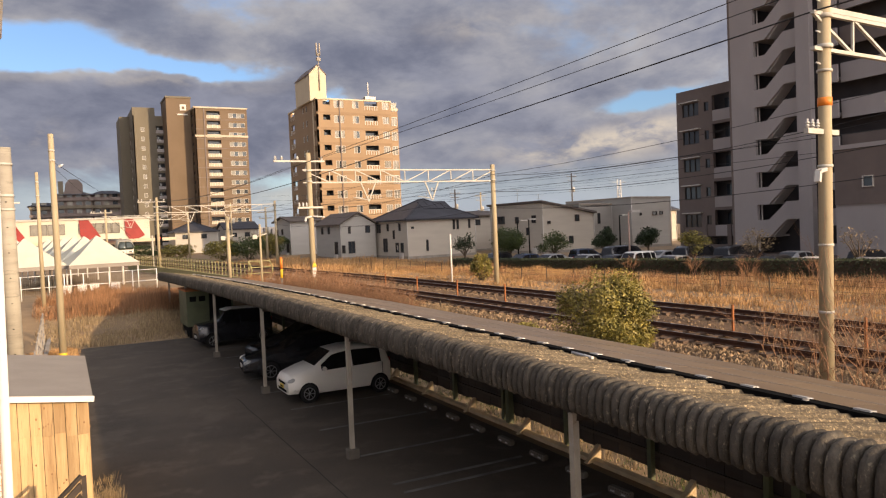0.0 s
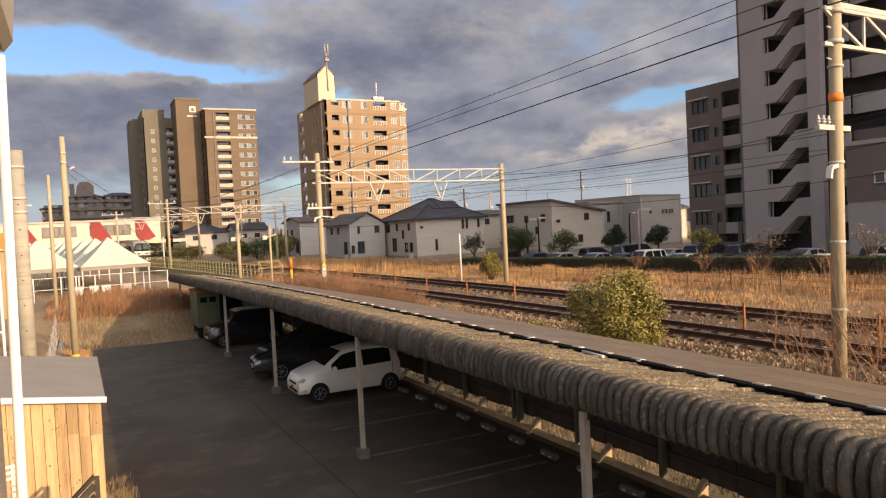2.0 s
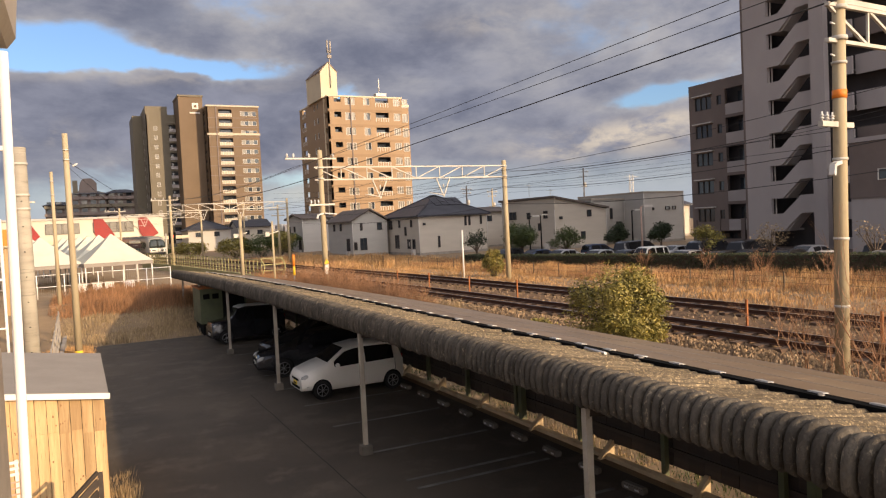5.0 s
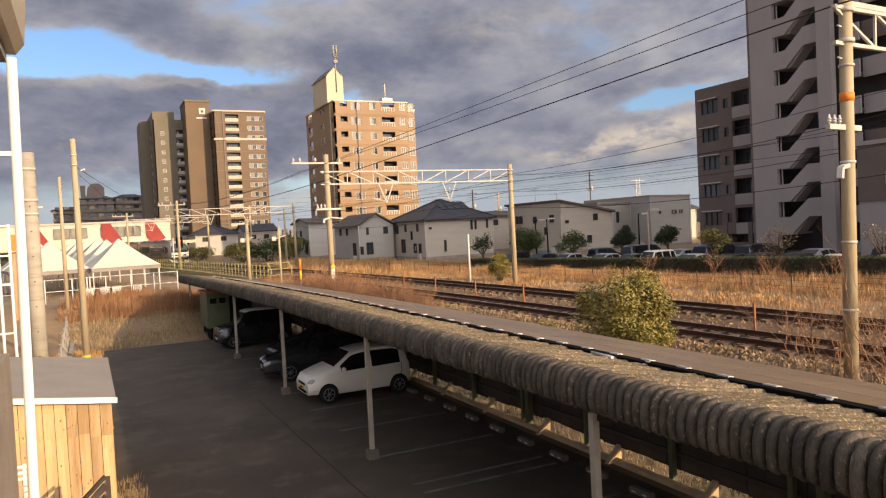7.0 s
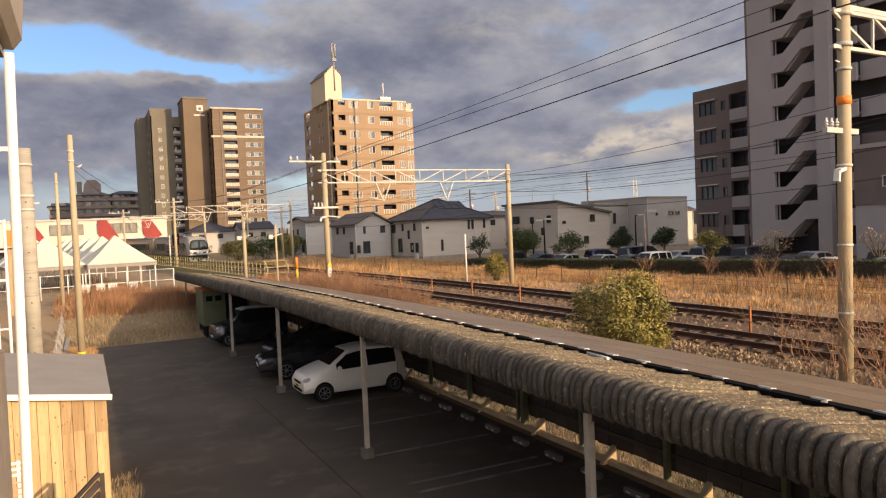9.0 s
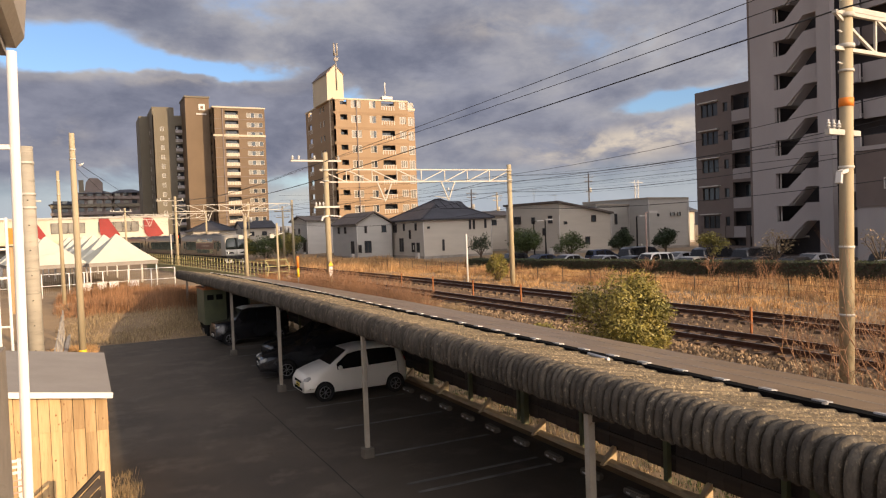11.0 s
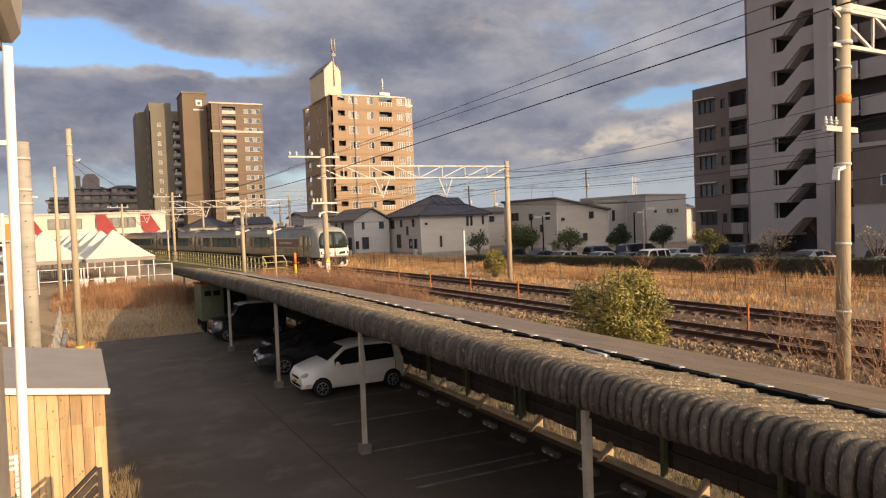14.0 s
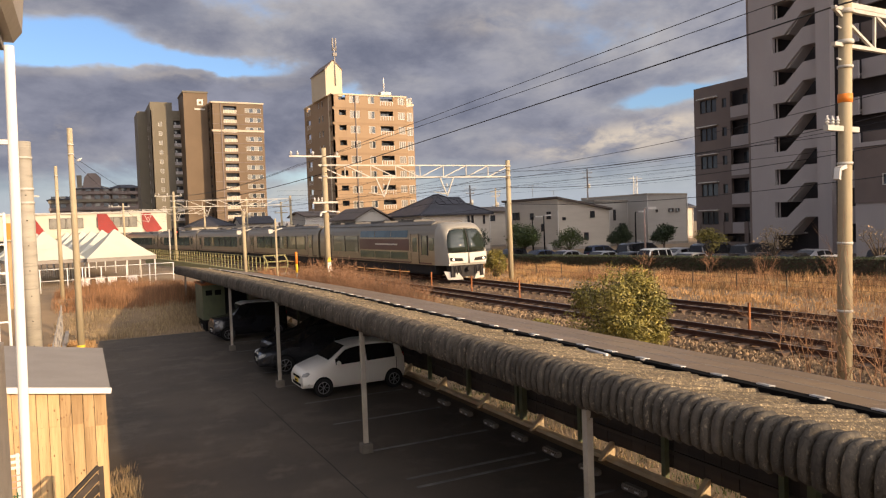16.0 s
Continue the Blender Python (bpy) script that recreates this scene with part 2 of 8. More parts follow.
M = {
    "asphalt": mat("asphalt", (0.036, 0.029, 0.022), (0.090, 0.072, 0.053), 0.88, scale=0.26, grain=80, bump=0.3, wear=(0.12, 0.097, 0.072, 0.50, 0.45)),
    "ground": mat("dry_ground", (0.30, 0.21, 0.12), (0.18, 0.13, 0.08), 0.95, scale=0.35, grain=14, bump=0.6),
    "ballast": mat("ballast", (0.20, 0.122, 0.066), (0.08, 0.05, 0.03), 0.95, scale=1.3, grain=16, bump=1.0),
    "stone": mat("ballast_stone", (0.38, 0.265, 0.15), (0.09, 0.06, 0.04), 0.95, scale=9, grain=40, island=0.5),
    "rail": mat("rusty_rail", (0.12, 0.052, 0.03), (0.06, 0.03, 0.02), 0.7, 0.3, scale=3),
    "railtop": mat("polished_rail_top", (0.30, 0.28, 0.27), rough=0.35, metal=0.9, scale=2),
    "sleeper": mat("sleeper", (0.13, 0.085, 0.055), (0.075, 0.05, 0.036), 0.9, scale=3, rnd=0.25),
    # pale specks: lichen, plus the sparkle of sunlit ridges put into the colour
    "slate": mat("lichened_sunlit_cement_sheet", (0.21, 0.163, 0.102), (0.060, 0.048, 0.034), 0.95, scale=12.0, grain=60, bump=1.0, rnd=0.25, wear=(0.58, 0.45, 0.26, 0.52, 0.85)),
    # darker copy of the sheet cement, with the eave front's shade in its colour
    "eavecement": mat("shaded_cement_eave", (0.118, 0.102, 0.080), (0.042, 0.036, 0.030), 0.95, scale=7.0, grain=48, bump=1.0, rnd=0.24, stretch=(1, 1, 0.6), wear=(0.34, 0.285, 0.20, 0.56, 0.6)),
    "panel": mat("solar_cell", (0.225, 0.160, 0.098), (0.165, 0.117, 0.074), 0.45, scale=0.6, grain=30, bump=0.03, spec=0.45, rnd=0.12),
    "panelframe": mat("aluminium_frame", (0.40, 0.36, 0.31), rough=0.5, metal=0.5, bump=0.03),
    "black": mat("black_metal", (0.010, 0.010, 0.010), rough=0.9, bump=0.05, spec=0.05),
    "clip": mat("bright_clip", (0.62, 0.62, 0.62), rough=0.4, metal=0.5, bump=0.0),
    "postwhite": mat("grey_white_post", (0.42, 0.375, 0.31), (0.28, 0.245, 0.20), 0.7, scale=2.5, wear=(0.22, 0.15, 0.10, 0.62, 0.7)),
    "concrete": mat("concrete", (0.36, 0.33, 0.285), (0.24, 0.215, 0.19), 0.9, scale=1.3, grain=45, bump=0.3, wear=(0.17, 0.15, 0.13, 0.58, 0.6)),
    "polecon": mat("pole_concrete", (0.45, 0.37, 0.235), (0.33, 0.27, 0.175), 0.85, scale=1.1, grain=50, bump=0.15, stretch=(1, 1, 0.4), wear=(0.21, 0.18, 0.15, 0.6, 0.5)),
    "steelwhite": mat("painted_steel", (0.56, 0.54, 0.48), (0.40, 0.37, 0.32), 0.55, scale=2, wear=(0.25, 0.15, 0.09, 0.66, 0.7)),
    "poleold": mat("weathered_pole_concrete", (0.41, 0.37, 0.29), (0.28, 0.25, 0.20), 0.9, scale=1.2, grain=30, bump=0.3, stretch=(0.5, 0.5, 3), wear=(0.16, 0.145, 0.12, 0.55, 0.5)),
    "darkwood": mat("dark_board", (0.060, 0.046, 0.036), (0.035, 0.028, 0.024), 0.85, scale=1.5, stretch=(1, 0.2, 4), rnd=0.25),
    "greenpost": mat("dull_green_steel", (0.10, 0.115, 0.055), (0.07, 0.075, 0.045), 0.6, scale=3),
    "knot": mat("wood_knot", (0.27, 0.15, 0.07), rough=0.8, bump=0.1),
    "dirtycon": mat("dirty_concrete", (0.17, 0.15, 0.125), (0.11, 0.097, 0.08), 0.9, scale=3, grain=45, bump=0.3),
    "tar": mat("tar_line", (0.020, 0.017, 0.014), rough=0.9, bump=0.1),
    "storewhite": mat("off_white_cladding", (0.55, 0.515, 0.42), (0.48, 0.45, 0.365), 0.6, scale=0.3, bump=0.03),
    "wood": mat("cedar_board", (0.60, 0.42, 0.215), (0.36, 0.225, 0.105), 0.75, scale=2.2, grain=9, stretch=(5, 5, 0.35), bump=0.4, rnd=0.24, wear=(0.22, 0.125, 0.06, 0.56, 0.75)),
    "shedroof": mat("grey_roofing", (0.30, 0.268, 0.232), (0.255, 0.228, 0.20), 0.9, scale=1.5, grain=70, bump=0.3),
    "white": mat("white_paint", (0.80, 0.78, 0.74), (0.68, 0.65, 0.60), 0.5, scale=1.0, bump=0.03),
    "line": mat("worn_road_paint", (0.20, 0.19, 0.175), (0.055, 0.052, 0.048), 0.85, scale=2.2, grain=18, bump=0.1),
    "tent": mat("white_canvas", (0.56, 0.55, 0.46), (0.49, 0.48, 0.40), 0.7, scale=0.7, bump=0.05),
    "red": mat("red_panel", (0.27, 0.022, 0.018), rough=0.5, scale=0.6, bump=0.02),
    "tileB2": mat("darker_beige_tile", (0.275, 0.18, 0.10), (0.235, 0.155, 0.088), 0.7, scale=0.12, grain=5, bump=0.1),
    "tileB": mat("pink_beige_tile", (0.315, 0.212, 0.122), (0.26, 0.175, 0.10), 0.7, scale=0.12, grain=5, bump=0.1),
    "tileA": mat("brown_tile", (0.15, 0.102, 0.060), (0.12, 0.083, 0.050), 0.7, scale=0.1, grain=4, bump=0.1),
    "tileA2": mat("ochre_tile", (0.16, 0.138, 0.098), (0.13, 0.113, 0.082), 0.7, scale=0.1, grain=4, bump=0.1),
    "creamwall": mat("cream_wall", (0.60, 0.51, 0.36), (0.52, 0.44, 0.315), 0.7, scale=0.2, bump=0.05),
    "mansion": mat("grey_render", (0.41, 0.375, 0.365), (0.35, 0.32, 0.312), 0.85, scale=0.3, grain=12, bump=0.12, stretch=(1, 1, 0.5)),
    "mansionbrown": mat("mauve_brown_tile", (0.19, 0.152, 0.136), (0.15, 0.122, 0.11), 0.75, scale=0.4, grain=12, bump=0.12),
    # near-black wall colour carries the shade inside loggias, stair and galleries
    "mansiondark": mat("recess_shade_tone", (0.075, 0.068, 0.07), (0.05, 0.046, 0.05), 0.8, scale=0.6),
    "housewhite": mat("pale_siding", (0.54, 0.49, 0.41), (0.48, 0.435, 0.365), 0.8, scale=0.3, grain=8, stretch=(1, 1, 5), bump=0.12),
    "housegrey": mat("grey_siding", (0.45, 0.43, 0.39), (0.40, 0.38, 0.345), 0.8, scale=0.3, grain=8, stretch=(1, 1, 5), bump=0.12),
    "roofdark": mat("dark_roof_tile", (0.050, 0.050, 0.060), (0.034, 0.034, 0.040), 0.55, scale=0.6, grain=9, stretch=(1, 1, 3), bump=0.3),
    "roofbrown": mat("brown_roof_tile", (0.13, 0.105, 0.09), (0.09, 0.075, 0.065), 0.75, scale=0.6, grain=9, bump=0.3),
    "glass": glass_mat("window_glass"),
    "glassl": glass_mat("curtained_glass", (0.27, 0.25, 0.205), 0.12),
    "frame": mat("window_frame", (0.66, 0.63, 0.58), rough=0.5, bump=0.0),
    "framedark": mat("bronze_frame", (0.06, 0.05, 0.045), rough=0.5, bump=0.0),
    "leaf": mat("evergreen_leaf", (0.065, 0.085, 0.018), (0.040, 0.060, 0.014), 0.5, scale=3, grain=30, island=0.45, bump=0.0),
    "leafyellow": mat("olive_leaf", (0.32, 0.25, 0.055), (0.095, 0.098, 0.022), 0.5, scale=2, grain=30, island=0.5, bump=0.0),
    "leafdark": mat("dark_leaf", (0.030, 0.045, 0.016), (0.020, 0.032, 0.012), 0.6, scale=3, island=0.4, bump=0.0),
    "hedge": mat("clipped_hedge", (0.050, 0.060, 0.018), (0.030, 0.036, 0.014), 0.7, scale=2, island=0.45, bump=0.0),
    "bark": mat("bark", (0.13, 0.095, 0.065), (0.08, 0.06, 0.045), 0.9, scale=6, bump=0.4),
    "drygrass": mat("dry_grass", (0.64, 0.40, 0.18), (0.27, 0.145, 0.06), 0.85, scale=0.8, grain=8, island=0.4, bump=0.0),
    "redgrass": mat("rusty_weeds", (0.38, 0.20, 0.095), (0.22, 0.12, 0.065), 0.9, scale=0.6, grain=8, island=0.45, bump=0.0),
    "palegrass": mat("pale_weeds", (0.40, 0.30, 0.17), (0.24, 0.175, 0.10), 0.9, scale=0.6, grain=8, island=0.4, bump=0.0),
    "twig": mat("bare_twig", (0.38, 0.205, 0.11), (0.22, 0.125, 0.07), 0.85, scale=3, island=0.3, bump=0.0),
    "rust": mat("rust_orange_steel", (0.36, 0.13, 0.04), (0.24, 0.085, 0.03), 0.8, scale=4),
    "pinkcane": mat("faded_pink_plastic", (0.60, 0.34, 0.27), rough=0.5, scale=4, bump=0.0),
    "greennet": mat("green_plastic_net", (0.05, 0.14, 0.07), rough=0.5, scale=4, bump=0.0),
    "rosepole": mat("faded_brown_pole_paint", (0.42, 0.29, 0.23), (0.33, 0.23, 0.19), 0.6, scale=2),
    "orange": mat("orange_paint", (0.85, 0.25, 0.03), rough=0.5, bump=0.0),
    "yellow": mat("yellow_paint", (0.80, 0.52, 0.03), rough=0.55, bump=0.0),
    "olive": mat("olive_yellow_rail", (0.33, 0.30, 0.13), (0.22, 0.20, 0.09), 0.65, scale=2, bump=0.05),
    "wire": mat("cable", (0.018, 0.018, 0.020), rough=0.6, bump=0.0),
    "insul": mat("white_porcelain", (0.72, 0.70, 0.66), rough=0.25, bump=0.0),
    "tyre": mat("tyre", (0.015, 0.015, 0.016), rough=0.85, bump=0.1, space="object"),
    "rim": mat("steel_rim", (0.42, 0.42, 0.43), rough=0.35, metal=0.7, bump=0.0, space="object"),
    "carwhite": mat("cream_white_paint", (0.80, 0.77, 0.70), rough=0.22, scale=0.8, spread=0.06, bump=0.0, spec=0.6),
    "carblack": mat("dark_car_paint", (0.020, 0.021, 0.025), rough=0.18, scale=0.8, bump=0.0, spec=0.7),
    "carsilver": mat("silver_paint", (0.42, 0.42, 0.43), rough=0.3, metal=0.4, bump=0.0),
    "carblue": mat("dark_blue_paint", (0.03, 0.045, 0.085), rough=0.25, bump=0.0),
    "carglass": glass_mat("car_glass", (0.012, 0.013, 0.015), 0.05),
    "lampglass": mat("headlamp_lens", (0.40, 0.40, 0.38), rough=0.12, bump=0.0, spec=0.7),
    "tail": mat("red_lens", (0.30, 0.02, 0.015), rough=0.2, bump=0.0),
    "plate": mat("yellow_plate", (0.75, 0.55, 0.06), rough=0.5, bump=0.0),
    "soffit": mat("beige_fascia", (0.46, 0.39, 0.29), (0.36, 0.30, 0.22), 0.45, scale=3, bump=0.1),
    "nearwall": mat("rough_render", (0.32, 0.27, 0.21), (0.24, 0.20, 0.16), 0.95, scale=6, grain=60, bump=0.9),
    "trainsteel": mat("brushed_stainless", (0.34, 0.295, 0.225), (0.25, 0.215, 0.165), 0.34, 0.75, scale=0.5, grain=6, stretch=(3, 0.1, 6), bump=0.03, space="object"),
    "trainwhite": mat("ivory_face", (0.66, 0.63, 0.56), (0.54, 0.51, 0.45), 0.35, scale=0.9, bump=0.0, space="object"),
    "trainshell": mat("pale_grey_nose_shell", (0.34, 0.32, 0.275), (0.28, 0.262, 0.225), 0.35, scale=0.9, bump=0.0, space="object"),
    "trainmaroon": mat("maroon_band", (0.115, 0.045, 0.045), (0.085, 0.036, 0.036), 0.35, scale=0.8, bump=0.0, space="object"),
    "traindark": mat("underframe", (0.028, 0.025, 0.024), (0.018, 0.017, 0.017), 0.8, scale=2, bump=0.2, space="object"),
    "trainroof": mat("train_roof", (0.135, 0.128, 0.118), (0.095, 0.09, 0.084), 0.6, scale=1, bump=0.05, space="object"),
    "trainglass": glass_mat("train_glass", (0.12, 0.15, 0.112), 0.05),
    "screenglass": glass_mat("windscreen_glass", (0.030, 0.040, 0.032), 0.04),
    # the reflected sky's blue is put into this glass colour
    "skyglass": glass_mat("sky_reflection_glass", (0.10, 0.17, 0.20), 0.08),
    "stay": mat("pale_timber_stay", (0.56, 0.44, 0.27), (0.40, 0.30, 0.18), 0.85, scale=3),
    "lamp": mat("headlight", (1.0, 0.86, 0.6), rough=0.2, bump=0.0, emit=3.0),
    "signalred": mat("red_aspect", (1.0, 0.06, 0.03), rough=0.3, bump=0.0, emit=2.5),
    # blue-grey of distance haze is mixed into the hill colour
    "hill": mat("hazed_hill", (0.10, 0.125, 0.165), (0.08, 0.10, 0.14), 1.0, scale=0.004, grain=0.05, bump=0.0),
    "city": mat("distant_blocks", (0.27, 0.27, 0.28), (0.18, 0.18, 0.20), 0.9, scale=0.02, grain=0.3, island=0.35, bump=0.0),
}


# ---- mesh helpers ----
def box(bm, x0, x1, y0, y1, z0, z1, m=0, mtx=None):
    vs = [bm.verts.new((x, y, z)) for x in (x0, x1) for y in (y0, y1) for z in (z0, z1)]
    for idx in ((0, 1, 3, 2), (4, 6, 7, 5), (0, 4, 5, 1), (2, 3, 7, 6), (0, 2, 6, 4), (1, 5, 7, 3)):
        bm.faces.new([vs[i] for i in idx]).material_index = m
    if mtx is not None:
        bmesh.ops.transform(bm, matrix=mtx, verts=vs)
    return vs


def tube(bm, a, b, ra, rb=None, n=8, caps=True, m=0, smooth=True):
    a, b = Vector(a), Vector(b)
    rb = ra if rb is None else rb
    d = (b - a).normalized()
    s = d.orthogonal().normalized()
    t = d.cross(s)
    rings = []
    for p, r in ((a, ra), (b, rb)):
        rings.append([bm.verts.new(p + r * (math.cos(2 * math.pi * i / n) * s + math.sin(2 * math.pi * i / n) * t)) for i in range(n)])
    for i in range(n):
        f = bm.faces.new((rings[0][i], rings[0][(i + 1) % n], rings[1][(i + 1) % n], rings[1][i]))
        f.smooth, f.material_index = smooth, m
    if caps:
        bm.faces.new(rings[0][::-1]).material_index = m
        bm.faces.new(rings[1]).material_index = m


def bar(bm, a, b, w, h=None, m=0):
    """A square bar from a to b."""
    a, b = Vector(a), Vector(b)
    d = b - a
    h = w if h is None else h
    z = d.normalized()
    x = z.cross(Vector((0, 0, 1)))
    x = Vector((1, 0, 0)) if x.length < 1e-3 else x.normalized()
    y = z.cross(x)
    mtx = Matrix((x, y, z)).transposed().to_4x4()
    mtx.translation = a
    box(bm, -w / 2, w / 2, -h / 2, h / 2, 0, d.length, m, mtx)


def loft(bm, sections, closed=True, caps=True, m=0, smooth=False):
    rings = [[bm.verts.new(p) for p in s] for s in sections]
    n = len(rings[0])
    for r0, r1 in zip(rings, rings[1:]):
        for i in range(n if closed else n - 1):
            f = bm.faces.new((r0[i], r0[(i + 1) % n], r1[(i + 1) % n], r1[i]))
            f.material_index, f.smooth = m, smooth
    if caps and closed:
        bm.faces.new(rings[0][::-1]).material_index = m
        bm.faces.new(rings[-1]).material_index = m
    return rings


def plate(bm, xs, zs, solid, y0, y1, m=0):
    """A connected flat plate on a grid of x and z lines, from y0 to y1; solid(i, j) tells which cells are filled."""
    nx, nz = len(xs) - 1, len(zs) - 1
    on = [[0 <= i < nx and 0 <= j < nz and bool(solid(i, j)) for j in range(-1, nz + 1)] for i in range(-1, nx + 1)]
    cache = {}

    def v(i, j, k):
        if (i, j, k) not in cache:
            cache[i, j, k] = bm.verts.new((xs[i], (y0, y1)[k], zs[j]))
        return cache[i, j, k]

    for i in range(nx):
        for j in range(nz):
            if not on[i + 1][j + 1]:
                continue
            fs = [(v(i, j, 0), v(i + 1, j, 0), v(i + 1, j + 1, 0), v(i, j + 1, 0)), (v(i, j, 1), v(i, j + 1, 1), v(i + 1, j + 1, 1), v(i + 1, j, 1))]
            if not on[i][j + 1]:
                fs.append((v(i, j, 0), v(i, j + 1, 0), v(i, j + 1, 1), v(i, j, 1)))
            if not on[i + 2][j + 1]:
                fs.append((v(i + 1, j, 0), v(i + 1, j, 1), v(i + 1, j + 1, 1), v(i + 1, j + 1, 0)))
            if not on[i + 1][j]:
                fs.append((v(i, j, 0), v(i, j, 1), v(i + 1, j, 1), v(i + 1, j, 0)))
            if not on[i + 1][j + 2]:
                fs.append((v(i, j + 1, 0), v(i + 1, j + 1, 0), v(i + 1, j + 1, 1), v(i, j + 1, 1)))
            for f in fs:
                bm.faces.new(f).material_index = m


def mesh_of(name, bm, mats, fix=True):
    if fix:
        bmesh.ops.recalc_face_normals(bm, faces=bm.faces)
    me = bpy.data.meshes.new(name)
    bm.to_mesh(me)
    bm.free()
    for m in (mats if isinstance(mats, (list, tuple)) else [mats]):
        me.materials.append(M[m])
    return me


def part(name, bm, mats=None, parent=None, label="", fix=True, at=None):
    ob = new(name, mesh_of(name, bm, mats, fix) if isinstance(bm, bmesh.types.BMesh) else bm)
    if parent is not None:
        ob.parent = parent
    if at is not None:
        ob.matrix_basis = at
    if label:
        ob["label"] = label
    return ob


def thing(name, at=None, label="", category="", group="", kind=""):
    ob = new(name)
    ob.empty_display_size = 0.2
    if at is not None:
        ob.matrix_basis = at
    return tagged(ob, label, category, group, kind)


def boxes(name, specs, mats, parent=None, label="", at=None):
    ob = None
    for s in specs:
        bm = bmesh.new()
        box(bm, *s)
        ob = part(name, bm, mats, parent, label, at=at)
    return ob


def soup(name, verts, faces, mats, parent=None):
    me = bpy.data.meshes.new(name)
    me.from_pydata(verts, [], faces)
    me.materials.append(M[mats])
    ob = new(name, me)
    ob.parent = parent
    return ob


# ---- plan ----
def track_shift(y):
    """How far the line has curved to the west at y."""
    return max(0.0, y - 12.0) ** 2 / 1400.0


def sm(a, b, t):
    t = min(1.0, max(0.0, (t - a) / (b - a)))
    return t * t * (3 - 2 * t)


def ground_z(x, y):
    east = sm(11.3, 13.4, x + track_shift(y)) * 1.25
    north = sm(36.8, 47.0, y) * 1.2
    past = x - (57.0 - y) * 0.122
    drop = 0.47 * sm(31.8, 33.2, past) * (1.0 - sm(98.0, 108.0, y))
    return max(east, north) - drop + 0.04 * noise.noise((x * 0.3, y * 0.3, 0.0)) * (1 if max(east, north) > 0.3 else 0.2)


# ---- ground, lot, tracks ----
def build_ground():
    xs = [-2500, -900, -300, -120, -60, -30, -18] + [-12 + 0.8 * i for i in range(62)] + [40, 46, 55, 70, 90, 130, 250, 600, 1300, 2500]
    ys = [-2500, -800, -200, -60, -20, -8] + [-4 + 1.5 * i for i in range(58)] + [86, 95, 110, 130, 160, 220, 400, 900, 1600, 2500]
    bm = bmesh.new()
    grid = [[bm.verts.new((x, y, ground_z(x, y) - 0.03)) for x in xs] for y in ys]
    for a, b in zip(grid, grid[1:]):
        for i in range(len(xs) - 1):
            bm.faces.new((a[i], a[i + 1], b[i + 1], b[i])).smooth = True
    tagged(part("ground", bm, "ground"), "dry brown earth with withered grass", "ground", kind="structure")


def build_lot():
    bm = bmesh.new()
    box(bm, -1.6, 9.0, -6, 36.8, -0.2, 0.0)
    lot = tagged(part("pavement", bm, "asphalt"), "dark worn asphalt of a car park in shade", "pavement", kind="structure")
    for y in [12.15 + 2.5 * i for i in range(-3, 9)]:
        bm = bmesh.new()
        box(bm, 5.35, 8.3, y - 0.05, y + 0.05, 0.0, 0.004)
        if y < 14:
            box(bm, 5.35, 8.3, y + 0.45, y + 0.55, 0.0, 0.004)
        part("parking_line", bm, "line", lot, "worn white parking line")
    # long hairline crack
    bm = bmesh.new()
    pts = [(4.37 + 0.04 * noise.noise((k * 0.6, 1, 0)), 22.0 - 0.7 * k) for k in range(27)]
    for (xa, ya), (xb, yb) in zip(pts, pts[1:]):
        bar(bm, (xa, ya, 0.0), (xb, yb, 0.0), 0.02, 0.006)
    part("tar_seam", bm, "tar", lot)


def along_track(x, y):
    return x - track_shift(y)


def rail_mesh(bm, x, ys):
    prof = [(-0.065, 0), (-0.065, 0.02), (-0.012, 0.035), (-0.012, 0.10), (-0.034, 0.112), (-0.034, 0.15), (0.034, 0.15), (0.034, 0.112), (0.012, 0.10), (0.012, 0.035), (0.065, 0.02), (0.065, 0)]
    rings = loft(bm, [[(along_track(x, y) + px, y, 1.47 + pz) for px, pz in prof] for y in ys])
    for f in bm.faces:
        if all(v.co.z > 1.615 for v in f.verts):
            f.material_index = 1


